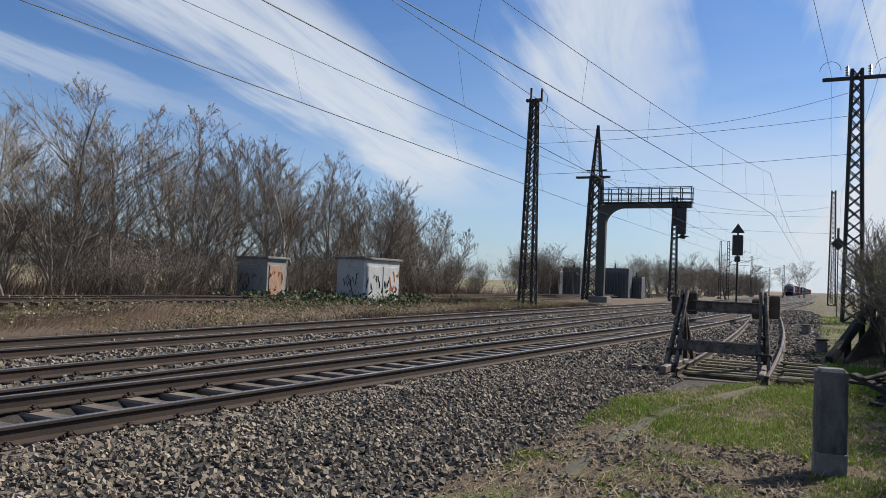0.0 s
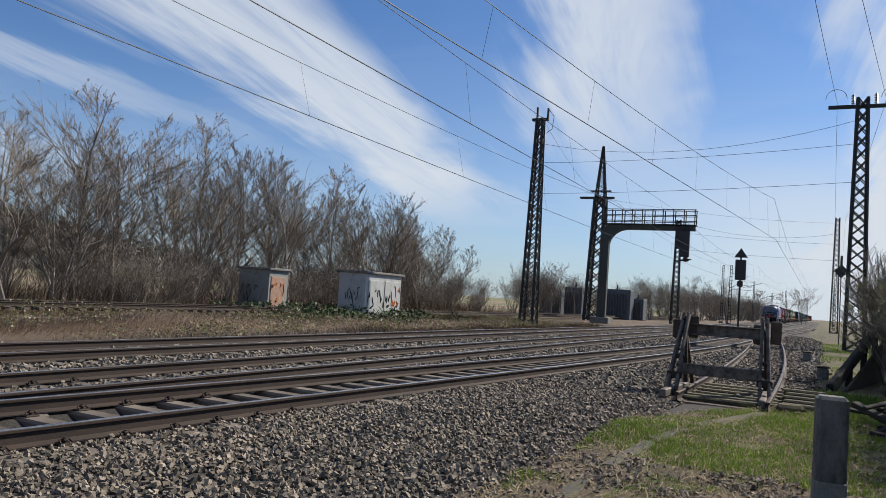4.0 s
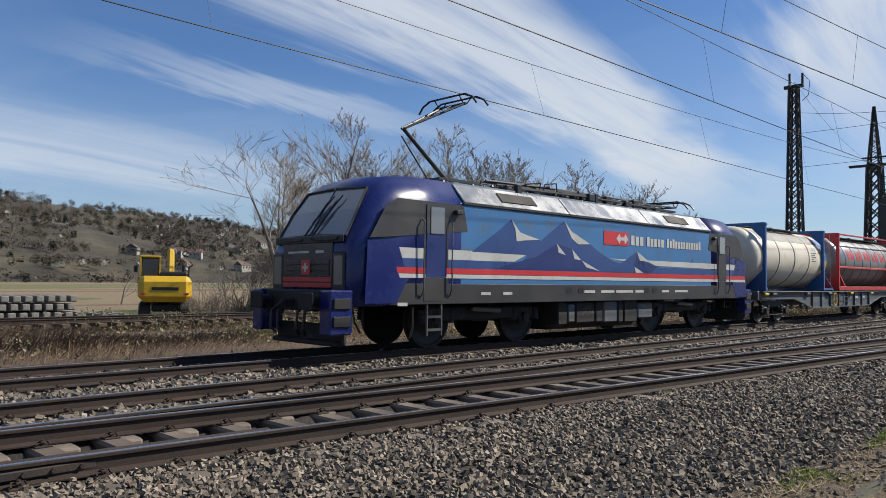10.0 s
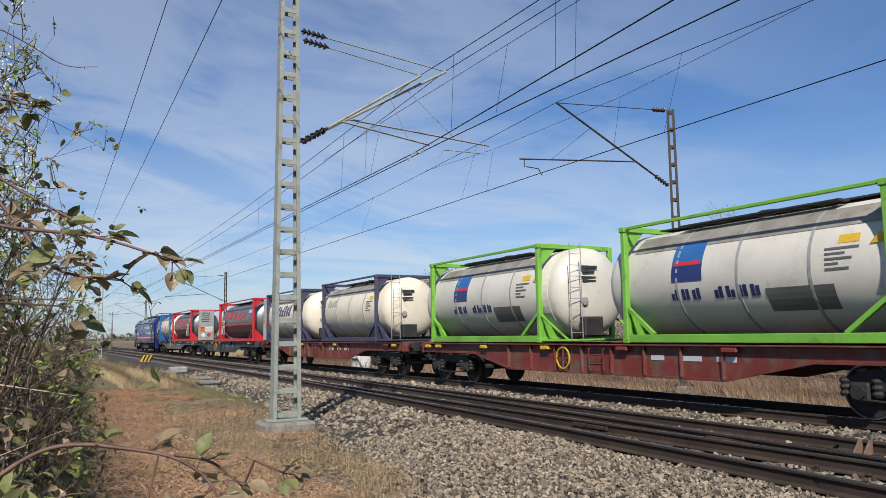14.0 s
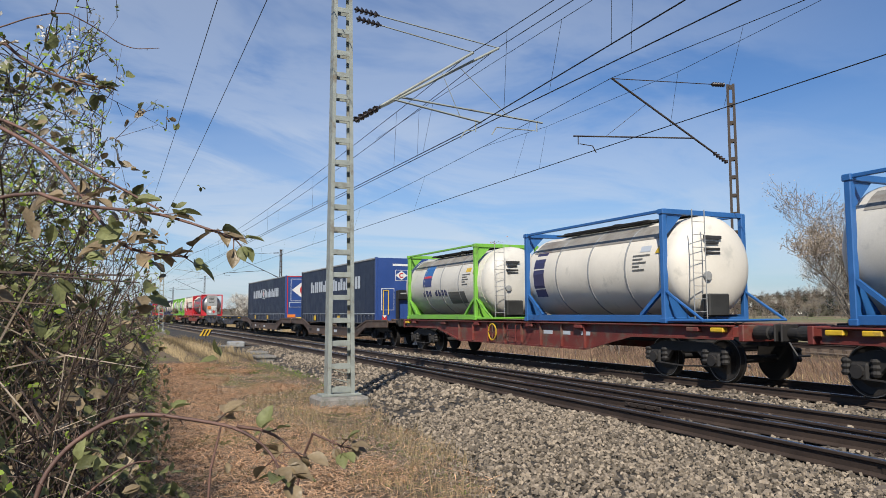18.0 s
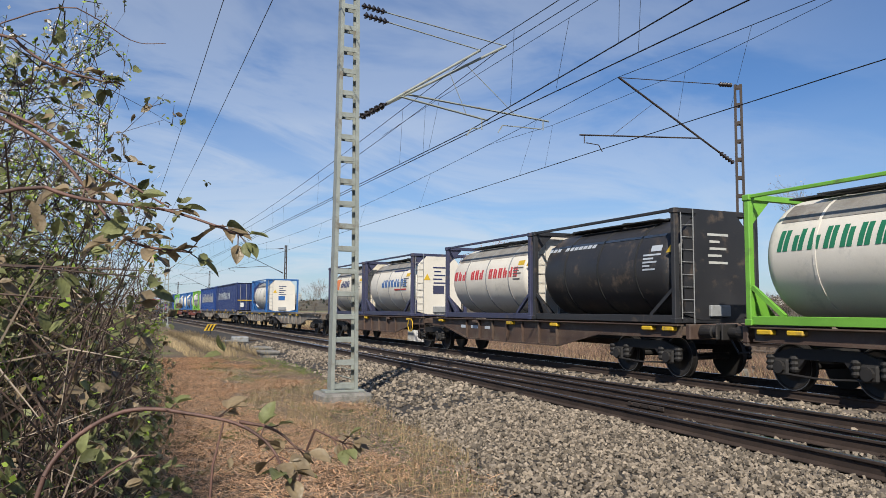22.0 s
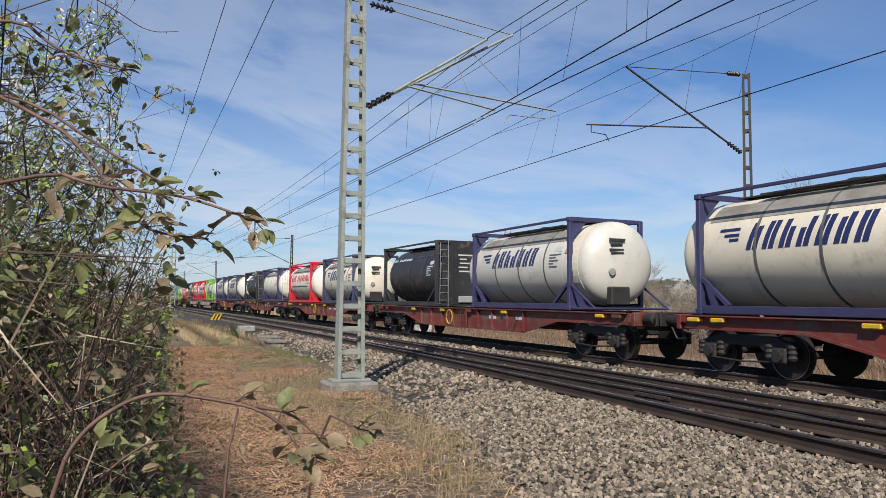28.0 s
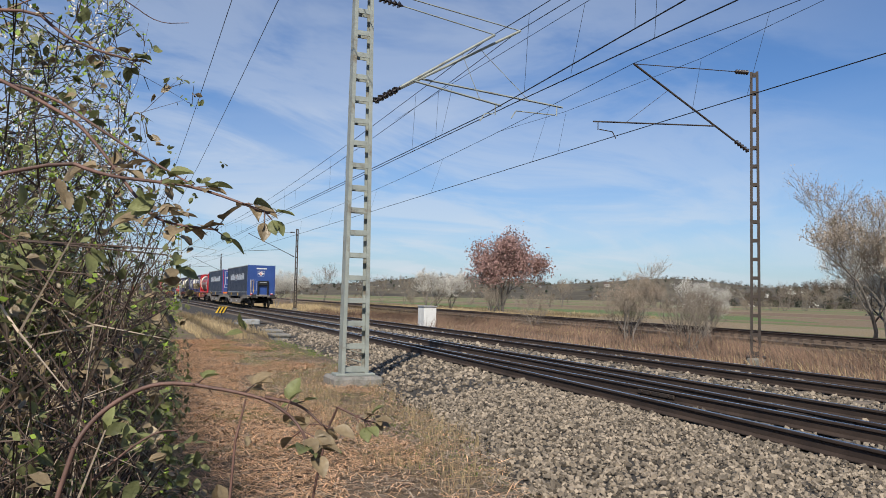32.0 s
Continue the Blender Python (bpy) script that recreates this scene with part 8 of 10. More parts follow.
def build_trackside():
    hut_wall = mat("hut_grey_render", (0.34, 0.35, 0.34), 0.8, var=0.15, scale=1.5, fine=30, dirt=(0.16, 0.14, 0.11), dirt_amount=0.4, dirt_scale=1.5)
    hut_white = mat("hut_pale_metal", (0.56, 0.57, 0.55), 0.6, var=0.1, scale=1.2, fine=30, dirt=(0.25, 0.24, 0.2), dirt_amount=0.3, dirt_scale=1.5)
    hut_door = mat("faded_orange_door", (0.5, 0.27, 0.17), 0.75, var=0.25, scale=2, dirt=(0.3, 0.28, 0.25), dirt_amount=0.5)
    a = hut(-31.2, 37.4, 2.45, 1.9, 2.75, hut_wall, "grey rendered service hut with an orange graffiti door", [("x", 0.2, 1.6, hut_door, "faded orange door with graffiti"), ("y", 0.9, 1.9, hut_wall, "grey sheet door")])
    scrawl(a, 1, "y", 0.8, 2.2, 0.6, 1.7, M_BLACK, 7)
    scrawl(a, 2, "x", 0.3, 1.5, 0.8, 1.9, M_ORANGE, 6)
    b = hut(-25.4, 39.6, 2.0, 4.4, 2.95, hut_white, "pale metal switch hut covered in graffiti", [("x", 0.3, 2.1, hut_white, "double metal door"), ("x", 2.3, 4.1, hut_white, "double metal door"), ("y", 0.3, 1.6, hut_white, "metal door")])
    scrawl(b, 3, "x", 0.4, 3.0, 0.8, 1.9, M_BLACK, 10)
    scrawl(b, 4, "y", 0.4, 1.6, 0.5, 2.0, M_BLACK, 10)
    scrawl(b, 5, "x", 3.0, 4.2, 0.9, 2.2, M_ORANGE, 8)
    # signal gantry
    g = thing("signal_gantry", "dark steel cantilever signal gantry with railed walkway", "signal gantry", at=pose(-20.4, 77, -0.4))
    part("footing", Geo().box((0, 0, 0.2), (1.9, 1.9, 0.8), b=0.05), M_CONC, g)
    part("column", Geo().box((0, 0, 4.6), (0.8, 0.8, 8.8), b=0.05), M_GANTRY, g, "grey-green riveted box column")
    for s2 in (-1, 1):
        part("column_angle", Geo().box((s2 * 0.4, -0.41, 4.6), (0.1, 0.05, 8.8)), M_GANTRY, g)
    arc = [(0.4 + 2.0 * (1 - math.cos(k * math.pi / 16)), 8.0 + 1.75 * math.sin(k * math.pi / 16)) for k in range(9)]
    part("knee", Geo().prism([(-0.4, 8.0)] + arc + [(2.4, 10.2), (0.35, 10.2), (-0.1, 9.9), (-0.4, 9.4)], 0.7, Matrix.Translation((0, 0.35, 0)) @ pose(0, 0, 0, 90)), M_GANTRY, g, "curved knee of the column")
    part("beam", Geo().box((5.6, 0, 9.98), (6.6, 0.7, 0.5), b=0.04), M_GANTRY, g)
    part("walkway", Geo().box((4.3, 0, 10.28), (9.4, 1.2, 0.08)), M_STEEL_DK, g)
    for k in range(10):
        x = -0.3 + 1.02 * k
        for y in (-0.57, 0.57):
            part("rail_post", Geo().box((x, y, 11.05), (0.09, 0.09, 1.5)), M_STEEL_DK, g)
    for z in (10.62, 11.2, 11.78):
        for y in (-0.57, 0.57):
            part("handrail", Geo().box((4.3, y, z), (9.4, 0.07, 0.07)), M_STEEL_DK, g)
    for k in range(4):
        part("signal_hanger", Geo().box((7.3 + 0.35 * k, -0.4, 9.0), (0.07, 0.07, 2.2)), M_STEEL_DK, g)
    part("signal_cage_ring", Geo().tube([(7.1, -0.8, 6.7), (8.6, -0.8, 6.9), (8.6, 0.2, 6.9), (7.1, 0.2, 6.7), (7.1, -0.8, 6.7)], 0.05, 5), M_STEEL_DK, g)
    sg = part("signal_head", Geo().box((8.0, -0.5, 8.4), (0.95, 0.45, 2.6), b=0.05), M_BLACK, g, "black hanging signal head")
    part("signal_cage", Geo().box((7.4, -0.3, 9.0), (0.6, 0.7, 2.2), b=0.02), M_STEEL_DK, g)
    part("signal_horn", Geo().cyl((8.2, -0.7, 6.8), (8.2, -0.4, 7.2), 0.3, 0.2, 10), M_BLACK, sg)
    lattice_mast(-17.2, 101, -0.5, 13.6, 0.9, 0.45, M_STEEL_DK, "dark steel lattice mast beyond the gantry")
    # tall pointed tower with crossarms
    lattice_mast(-23.65, 86, -0.5, 14.3, 1.9, 1.05, M_STEEL_DK, "tall pointed lattice tower with crossarms", name="lattice_tower", group="lattice towers")
    tt = lattice_mast(-23.65, 86, 13.7, 6.2, 1.05, 0.1, M_STEEL_DK, "pointed lattice top of the tower", base=0.5, name="tower_top", group="lattice towers")
    part("crossarm", Geo().beam((-2.4, 0, 0.2), (1.6, 0, 0.2), 0.5, 0.22), M_STEEL_DK, tt)
    part("crossarm", Geo().beam((-1.2, 0, 1.0), (1.2, 0, 1.0), 0.25, 0.15), M_STEEL_DK, tt)
    # crossarm of the near lattice mast
    t = thing("mast_crossarm", "dark crossarm with upright insulators on a lattice mast", "crossarm", at=pose(1.45, 48, 13.72))
    part("arm", Geo().box((0.25, 0, 0), (3.7, 0.2, 0.2), b=0.02), M_STEEL_DK, t)
    for x in (-0.35, 0.8, 1.9):
        q = Geo(); insulator(q, (x, 0, 0.1), (x, 0, 0.75), 4, 0.12)
        part("insulator", q, M_INSUL, t)
    for x in (-1.2, 1.6):
        part("jumper_loop", Geo().tube([(x + 0.55 * math.cos(i * math.pi / 8), 0, 0.55 * math.sin(i * math.pi / 8) + 0.5) for i in range(9)], 0.015, 5), M_WIRE, t)
    t = thing("mast_top_bracket", "dark steel double bracket with insulators on a mast top", "mast bracket", at=pose(-18.42, 50, 14.3))
    part("bracket", Geo().box((0, 0, 0), (1.2, 0.25, 0.2), b=0.02).box((0.55, 0, 0.4), (0.12, 0.12, 0.8)).box((-0.25, 0, 0.45), (0.12, 0.12, 0.9)), M_STEEL_DK, t)
    part("jumper_loop", Geo().tube([(0.6, 0, 0.7), (1.0, 0, 0.2), (0.9, 0, -0.7), (0.5, 0, -1.0)], 0.02, 5), M_WIRE, t)
    # main signal with triangular board, diamond board, far masts
    s = thing("main_signal", "black railway signal with a triangular board on a post", "railway signal", at=pose(-7.0, 75, -0.3))
    part("post", Geo().cyl((0, 0, 0), (0, 0, 7.2), 0.09, n=10), M_STEEL_DK, s)
    part("signal_box", Geo().box((0, 0, 5.9), (0.95, 0.3, 1.9), b=0.06), M_BLACK, s)
    part("triangle_board", Geo().prism([(-0.6, 7.05), (0.6, 7.05), (0, 7.95)], 0.06, pose(0, 0, 0, 90)), M_BLACK, s)
    part("lower_light", Geo().box((0, 0, 4.6), (0.5, 0.3, 0.55), b=0.05), M_BLACK, s)
    s = thing("diamond_board", "black diamond-shaped line-side board on a bracket", "railway sign", at=pose(1.04, 60, 0))
    part("post", Geo().cyl((0, 0.05, -0.2), (0, 0.05, 6.0), 0.035, n=8), M_STEEL_DK, s)
    part("stub", Geo().box((0, 0, 5.75), (0.16, 0.05, 0.7), b=0.01), M_BLACK, s)
    part("board", Geo().prism([(-0.5, 4.99), (0, 4.5), (0.5, 4.99), (0, 5.48)], 0.04, pose(0, 0, 0, 90)), M_BLACK, s)
    for x, y, h in ((-18.5, 150, 11), (2.0, 170, 12), (-18, 215, 11), (2.5, 230, 11), (-17.5, 285, 10), (3, 300, 10), (-14.5, 125, 9.5), (-9.2, 190, 8), (-6, 260, 8)):
        ladder_mast(x + (1.5 if x < 0 else 0), y, -0.5, h, 0.5, 0.35, M_STEEL_DK, "dark steel catenary mast far up the line", "far catenary masts", 0.8)
        if abs(x) > 10:
            cantilever("f", M_STEEL_DK, x + 1.5, y, X3 + bend(y), X3 + bend(y) + 0.6, 5.4, 7.4, 5.9, X3 + bend(y))
    # grey substation boxes beside the far tracks
    for x, y, w, h in ((-36, 108, 3.2, 3.6), (-32, 106, 2.6, 4.2), (-27.5, 112, 4.6, 4.4), (-25, 115, 2.2, 3.2)):
        t = thing("transformer_house", "grey transformer housing with cooling ribs", "transformer", "transformers", at=pose(x, y, -0.5))
        part("tank", Geo().box((0, 0, h / 2), (w, 2.4, h), b=0.06), T_WSLATE, t)
        for k in range(int(w / 0.4)):
            part("cooling_rib", Geo().box((-w / 2 + 0.25 + 0.4 * k, -1.3, h * 0.5), (0.12, 0.3, h * 0.7), b=0.01), T_WSLATE, t)
        part("bushing", Geo().cyl((0, 0, h), (0, 0, h + 0.7), 0.14, 0.08, 8), M_INSUL, t)
    # buffer stop made of old rails
    b = thing("buffer_stop", "worn old rail buffer stop with timber buffer pads", "buffer stop", at=pose(siding(16.2) - 0.2, 16.2, -0.1))
    for s in (-1, 1):
        x = s * 0.78
        for k in (-0.055, 0.055):
            part("upright", Geo().beam((x * 1.08 + k * 1.6, -0.85, 0.0), (x * 0.95 + k * 0.7, 0.0, 1.52), 0.06, 0.15, 0.015), M_WORN, b, "worn bent rail post")
        part("rear_strut", Geo().beam((x, 1.5, -0.05), (x, 0.02, 1.25), 0.08, 0.1, 0.02), M_RUST, b)
        part("rear_strut", Geo().beam((x, 0.55, -0.05), (x, 0.1, 1.2), 0.09, 0.12, 0.02), M_RUST, b)
        part("base_rail", Geo().beam((x * 1.1, -1.7, 0.02), (x, 0.6, 0.0), 0.12, 0.15, 0.02), M_WORN, b, "cut rail end")
        part("clamp", Geo().box((x * 1.06, -0.62, 0.3), (0.28, 0.26, 0.14), b=0.02), M_RUST, b)
        part("clamp", Geo().box((x * 1.02, -0.42, 0.66), (0.22, 0.2, 0.08), b=0.02), M_RUST, b)
        part("buffer_pad", Geo().box((x + 0.17, 0.1, 1.26), (0.2, 0.14, 0.46), b=0.03), M_WOOD_SL, b)
        part("buffer_pad", Geo().box((x - 0.17, 0.14, 1.2), (0.16, 0.14, 0.4), b=0.03), M_WOOD_SL, b)
        for z in (0.5, 0.8, 1.1, 1.4):
            part("bolt", Geo().cyl((x, -0.85 + 0.56 * z, z), (x, -0.98 + 0.56 * z, z), 0.022, n=6), M_RUST, b)
    part("cross_beam", Geo().box((0, 0.05, 1.31), (1.5, 0.14, 0.03), b=0.01).box((0, 0.05, 1.21), (1.5, 0.03, 0.2)).box((0, 0.05, 1.11), (1.5, 0.14, 0.03), b=0.01), M_WORN, b, "worn steel cross beam")
    part("lower_beam", Geo().box((0, -0.56, 0.42), (1.5, 0.04, 0.2), b=0.01).box((0, -0.52, 0.52), (1.5, 0.12, 0.025)), M_WORN, b, "pale worn channel beam")
    part("lower_beam", Geo().box((0.05, 0.35, 0.42), (1.5, 0.1, 0.14), b=0.02), M_RUST, b)
    for k, (x, y, w, r, z) in enumerate(((-0.1, 15.45, 2.5, 2, -0.2), (-0.2, 16.0, 2.4, -2, -0.2), (-0.05, 16.7, 2.5, 1, -0.2), (-0.1, 17.35, 2.5, -1, -0.2), (0.0, 18.0, 2.5, 1, -0.2), (0.25, 14.85, 2.0, 3, -0.18))):
        solid("old_sleeper", Geo().box((0, 0, 0), (w, 0.25, 0.18), b=0.03), M_OLD_WOOD, "rotten wooden sleeper under the buffer stop", "sleeper", "old sleepers", at=pose(siding(14) + x, y, z, 0, 0, r))
    for k in range(5):
        solid("stacked_timber", Geo().box((0, 0, 0), (0.75, 0.22, 0.16), b=0.03), M_OLD_WOOD, "mossy short timber piled beside the buffer stop", "timber", "piled timbers", at=pose(siding(14) + 1.3 + 0.03 * (k % 2), 14.9 + 0.34 * k, -0.12 + 0.035 * k, 0, 0, 2 - k))
    solid("timber_block", Geo().box((0, 0, 0), (0.45, 0.24, 0.2), b=0.05), M_OLD_WOOD, "dark rotten timber block on the grass", "timber", at=pose(-0.45, 14.5, -0.12, 0, 0, 4))
    solid("kerb_stone", Geo().box((0, 0, 0), (0.22, 2.6, 0.1), b=0.04), M_OLD_WOOD, "mossy flat timber lying in the grass", "timber", at=pose(-1.2, 12.4, -0.16, 0, 0, -16))
    for x, y, L2, r, m2, lab in ((-1.93, 6.6, 1.9, 2, M_STRIP, "flat weathered kerb slab sunk in the grass"), (-1.86, 8.55, 1.8, -2, M_STRIP, "flat weathered kerb slab sunk in the grass"), (-1.72, 10.2, 1.3, -9, M_STRIP, "flat weathered kerb slab sunk in the grass")):
        solid("kerb_slab", Geo().box((0, 0, 0), (0.17, L2, 0.12), b=0.03), m2, lab, "kerb", "kerb slabs in the verge", at=pose(x, y, ground_z(x, y) - 0.03, 0, 0, r))
    # concrete post
    t = thing("concrete_post", "weathered grey concrete boundary post in the grass", "post", at=pose(0.1, 7.75, -0.2, 0, 0, 8))
    part("shaft", Geo().box((0, 0, 0.5), (0.26, 0.22, 1.0), b=0.03), M_POST, t)
    part("foot", Geo().box((0, 0, 0.12), (0.268, 0.228, 0.3), b=0.03), M_CONC, t, "paler concrete foot")
    for x, y, h in ((0.05, 23.6, 0.36), (-0.5, 33.0, 0.36)):
        t = thing("marker_stone", "small concrete marker stone with a mossy cap", "marker stone", "marker stones", at=pose(x, y, -0.2))
        part("stone", Geo().box((0, 0, h / 2), (0.3, 0.26, h), b=0.05), M_CONC, t)
        part("cap", Geo().box((0, 0, h + 0.02), (0.36, 0.3, 0.06), b=0.03), M_OLD_WOOD, t)
    # sloping timber ramp beside the shrubs
    t = thing("loading_ramp", "dark decaying timber loading ramp among shrubs", "ramp", at=pose(0.45, 20.6, -0.2))
    for x in (0.0, 1.2):
        part("ramp_beam", Geo().beam((x - 0.25, -0.6, 0.05), (x + 1.0, 5.4, 1.5), 0.16, 0.3, 0.03), M_ROTTEN, t)
    part("ramp_board", Geo().prism([(-0.6, 0.0), (5.4, 1.3), (5.4, 0.0)], 0.06, Matrix.Translation((0.12, 0, 0)) @ pose(0, 0, 0, 90, 0, 90 - 11.8)), M_ROTTEN, t)
    for x, y, h in ((0.2, 1.5, 0.6), (0.6, 3.4, 1.0), (0.95, 5.2, 1.4), (2.1, 5.2, 1.4)):
        part("ramp_post", Geo().box((x, y, h / 2), (0.16, 0.16, h), b=0.02), M_ROTTEN, t)
    rnd2 = random.Random(8)
    for k in range(9):
        solid("rotten_board", Geo().box((0, 0, 0), (rnd2.uniform(0.08, 0.16), rnd2.uniform(0.5, 1.1), rnd2.uniform(0.04, 0.09)), b=0.015), M_ROTTEN, "dark rotten board in a pile under the bushes", "timber", "rotten boards",
              at=pose(0.78 + rnd2.uniform(-0.2, 0.35), 13.2 + rnd2.uniform(-0.5, 0.6), -0.12 + 0.05 * k, rnd2.uniform(-14, 14), rnd2.uniform(-12, 12), rnd2.uniform(-60, 60)))
    # down the line: switch cabinet, point machine, striped board
    t = thing("switch_cabinet", "white trackside switch cabinet standing in the scrub", "cabinet", at=pose(-16.6, -41.2, -0.5))
    part("body", Geo().box((0, 0, 0.65), (0.75, 0.95, 1.3), b=0.02), M_WHITE, t)
    for y in (-0.24, 0.24):
        part("door", Geo().box((0.385, y, 0.66), (0.02, 0.44, 1.1), b=0.005), M_WHITE, t)
    part("lid", Geo().box((0, 0, 1.33), (0.85, 1.05, 0.08), b=0.02), M_GREY, t)
    t = thing("point_machine", "grey point machine boxes and rods beside the rails", "point machine", at=pose(-6.75, -42.0, -0.3))
    part("machine", Geo().box((0, 0, 0.15), (0.8, 1.0, 0.3), b=0.05), M_GREY, t)
    part("rod", Geo().cyl((-0.4, 0.2, 0.1), (-2.4, 0.2, 0.1), 0.03, n=6), M_RUST, t)
    for x, y in ((0.15, 4.0), (0.35, -3.0), (0.5, 7.2)):
        t = thing("cable_box", "pale concrete cable trough lids beside the rails", "cable box", "cable boxes", at=pose(-6.5 + x, -38 + y, -0.32))
        part("lid", Geo().box((0, 0, 0.12), (0.7, 1.3, 0.1), b=0.02), M_CONC, t)
        part("box", Geo().box((0, 0, 0.0), (0.6, 1.2, 0.24), b=0.02), M_CONC, t)
    t = thing("striped_board", "yellow and black striped board on short posts", "railway sign", at=pose(-7.0, -56.0, -0.3))
    t.scale = (0.75, 0.75, 0.75)
    part("board", Geo().prism([(-0.6, 0.3), (0.25, 0.3), (0.6, 0.9), (-0.25, 0.9)], 0.05, pose(0, 0, 0, 90, 0, 180)), M_YELLOW, t)
    for k in range(3):
        x = -0.42 + 0.3 * k
        part("stripe", Geo().prism([(x, 0.33), (x + 0.14, 0.33), (x + 0.42, 0.87), (x + 0.28, 0.87)], 0.012, Matrix.Translation((0, 0.058, 0)) @ pose(0, 0, 0, 90, 0, 180)), M_BLACK, t)
    part("post", Geo().box((0, -0.05, 0.2), (0.08, 0.06, 0.5)), M_STEEL_DK, t)
    # meadow: yellow excavator and stacked concrete sleepers
    e = thing("excavator", "yellow wheeled excavator working on the meadow", "excavator", at=pose(-36.3, 16.4, -0.62, 0, 0, 156))
    e.scale = (0.92, 0.92, 0.92)
    yel, dk = mat("machine_yellow", (0.75, 0.47, 0.02), 0.45, var=0.1, dirt=(0.25, 0.18, 0.08), dirt_amount=0.2), T_UNDER
    for s in (-1, 1):
        for x in (-1.35, 1.35):
            w = part("wheel", Geo().lathe([(0.1, 0.26), (0.3, 0.24), (0.42, 0.28), (0.5, 0.2), (0.5, -0.2), (0.42, -0.28), (0.1, -0.26)], (0, 0, 0), "Y", 20), dk, e, "twin black wheel", at=pose(x, s * 0.98, 0.5))
    part("undercarriage", Geo().box((0, 0, 0.72), (3.4, 1.3, 0.4), b=0.08), dk, e)
    part("turntable", Geo().cyl((0, 0, 0.8), (0, 0, 1.15), 0.8, n=16), dk, e)
    part("house", Geo().box((-0.3, 0, 1.75), (3.4, 2.5, 1.2), b=0.15), yel, e, "yellow engine house")
    part("counterweight", Geo().box((-1.9, 0, 1.7), (0.8, 2.62, 1.35), b=0.3), yel, e)
    cb = part("cabin", Geo().box((0.8, 0.75, 2.68), (1.4, 0.96, 1.4), b=0.08), M_GLASS_DK, e, "dark glazed driver's cabin")
    part("cabin_roof", Geo().box((0.8, 0.75, 3.42), (1.55, 1.05, 0.1), b=0.04), yel, cb)
    for x, y in ((0.08, 0.26), (0.08, 1.24), (1.52, 0.26), (1.52, 1.24)):
        part("cabin_pillar", Geo().box((x, y, 2.68), (0.09, 0.09, 1.45)), yel, cb)
    part("tail_stripe", Geo().box((-2.31, 0, 1.72), (0.02, 1.3, 0.16)), M_BLACK, e)
    for y in (-1.05, 1.05):
        part("tail_light", Geo().box((-2.3, y, 1.45), (0.04, 0.2, 0.12), b=0.02), M_RED, e)
    part("engine_cover", Geo().box((-1.2, -0.4, 2.45), (1.4, 1.4, 0.3), b=0.1), M_BLACK, e)
    part("exhaust", Geo().cyl((-1.1, -0.9, 2.5), (-1.1, -0.9, 2.95), 0.07, n=8), M_BLACK, e)
    part("railing", Geo().tube([(-0.6, -1.2, 2.3), (-0.6, -1.2, 2.9), (0.6, -1.2, 2.9), (0.6, -1.2, 2.3)], 0.025, 5), M_BLACK, e)
    part("mirror", Geo().box((0.6, 1.5, 2.75), (0.05, 0.2, 0.35), b=0.02), M_BLACK, e)
    part("boom", Geo().tube([(1.2, -0.3, 1.9), (2.6, -0.3, 3.8), (4.2, -0.3, 3.6)], 0.2, 6), yel, e)
    part("stick", Geo().tube([(4.2, -0.3, 3.6), (4.4, -0.3, 1.4)], 0.15, 6), yel, e)
    part("bucket", Geo().box((4.3, -0.3, 0.9), (0.8, 0.9, 0.8), b=0.15), dk, e)
    for row in range(4):
        for k in range(9 - row // 2):
            solid("stacked_sleeper", Geo().box((0, 0, 0), (2.5, 0.3, 0.26), b=0.03), M_CONC, "weathered concrete sleeper in a stack on the meadow", "sleeper", "stacked sleepers",
                  at=pose(-33.8, 7.6 + 0.42 * k + 0.08 * row, -0.42 + 0.335 * row, 0, 0, 4))
    for k in range(9):
        solid("stacked_sleeper", Geo().box((0, 0, 0), (2.5, 0.27, 0.2), b=0.03), M_CONC, "weathered concrete sleeper lying on the meadow", "sleeper", "stacked sleepers",
              at=pose(-33.6, 12.2 + 0.42 * (k % 6), -0.45 + 0.26 * (k // 6), 0, 0, -5))


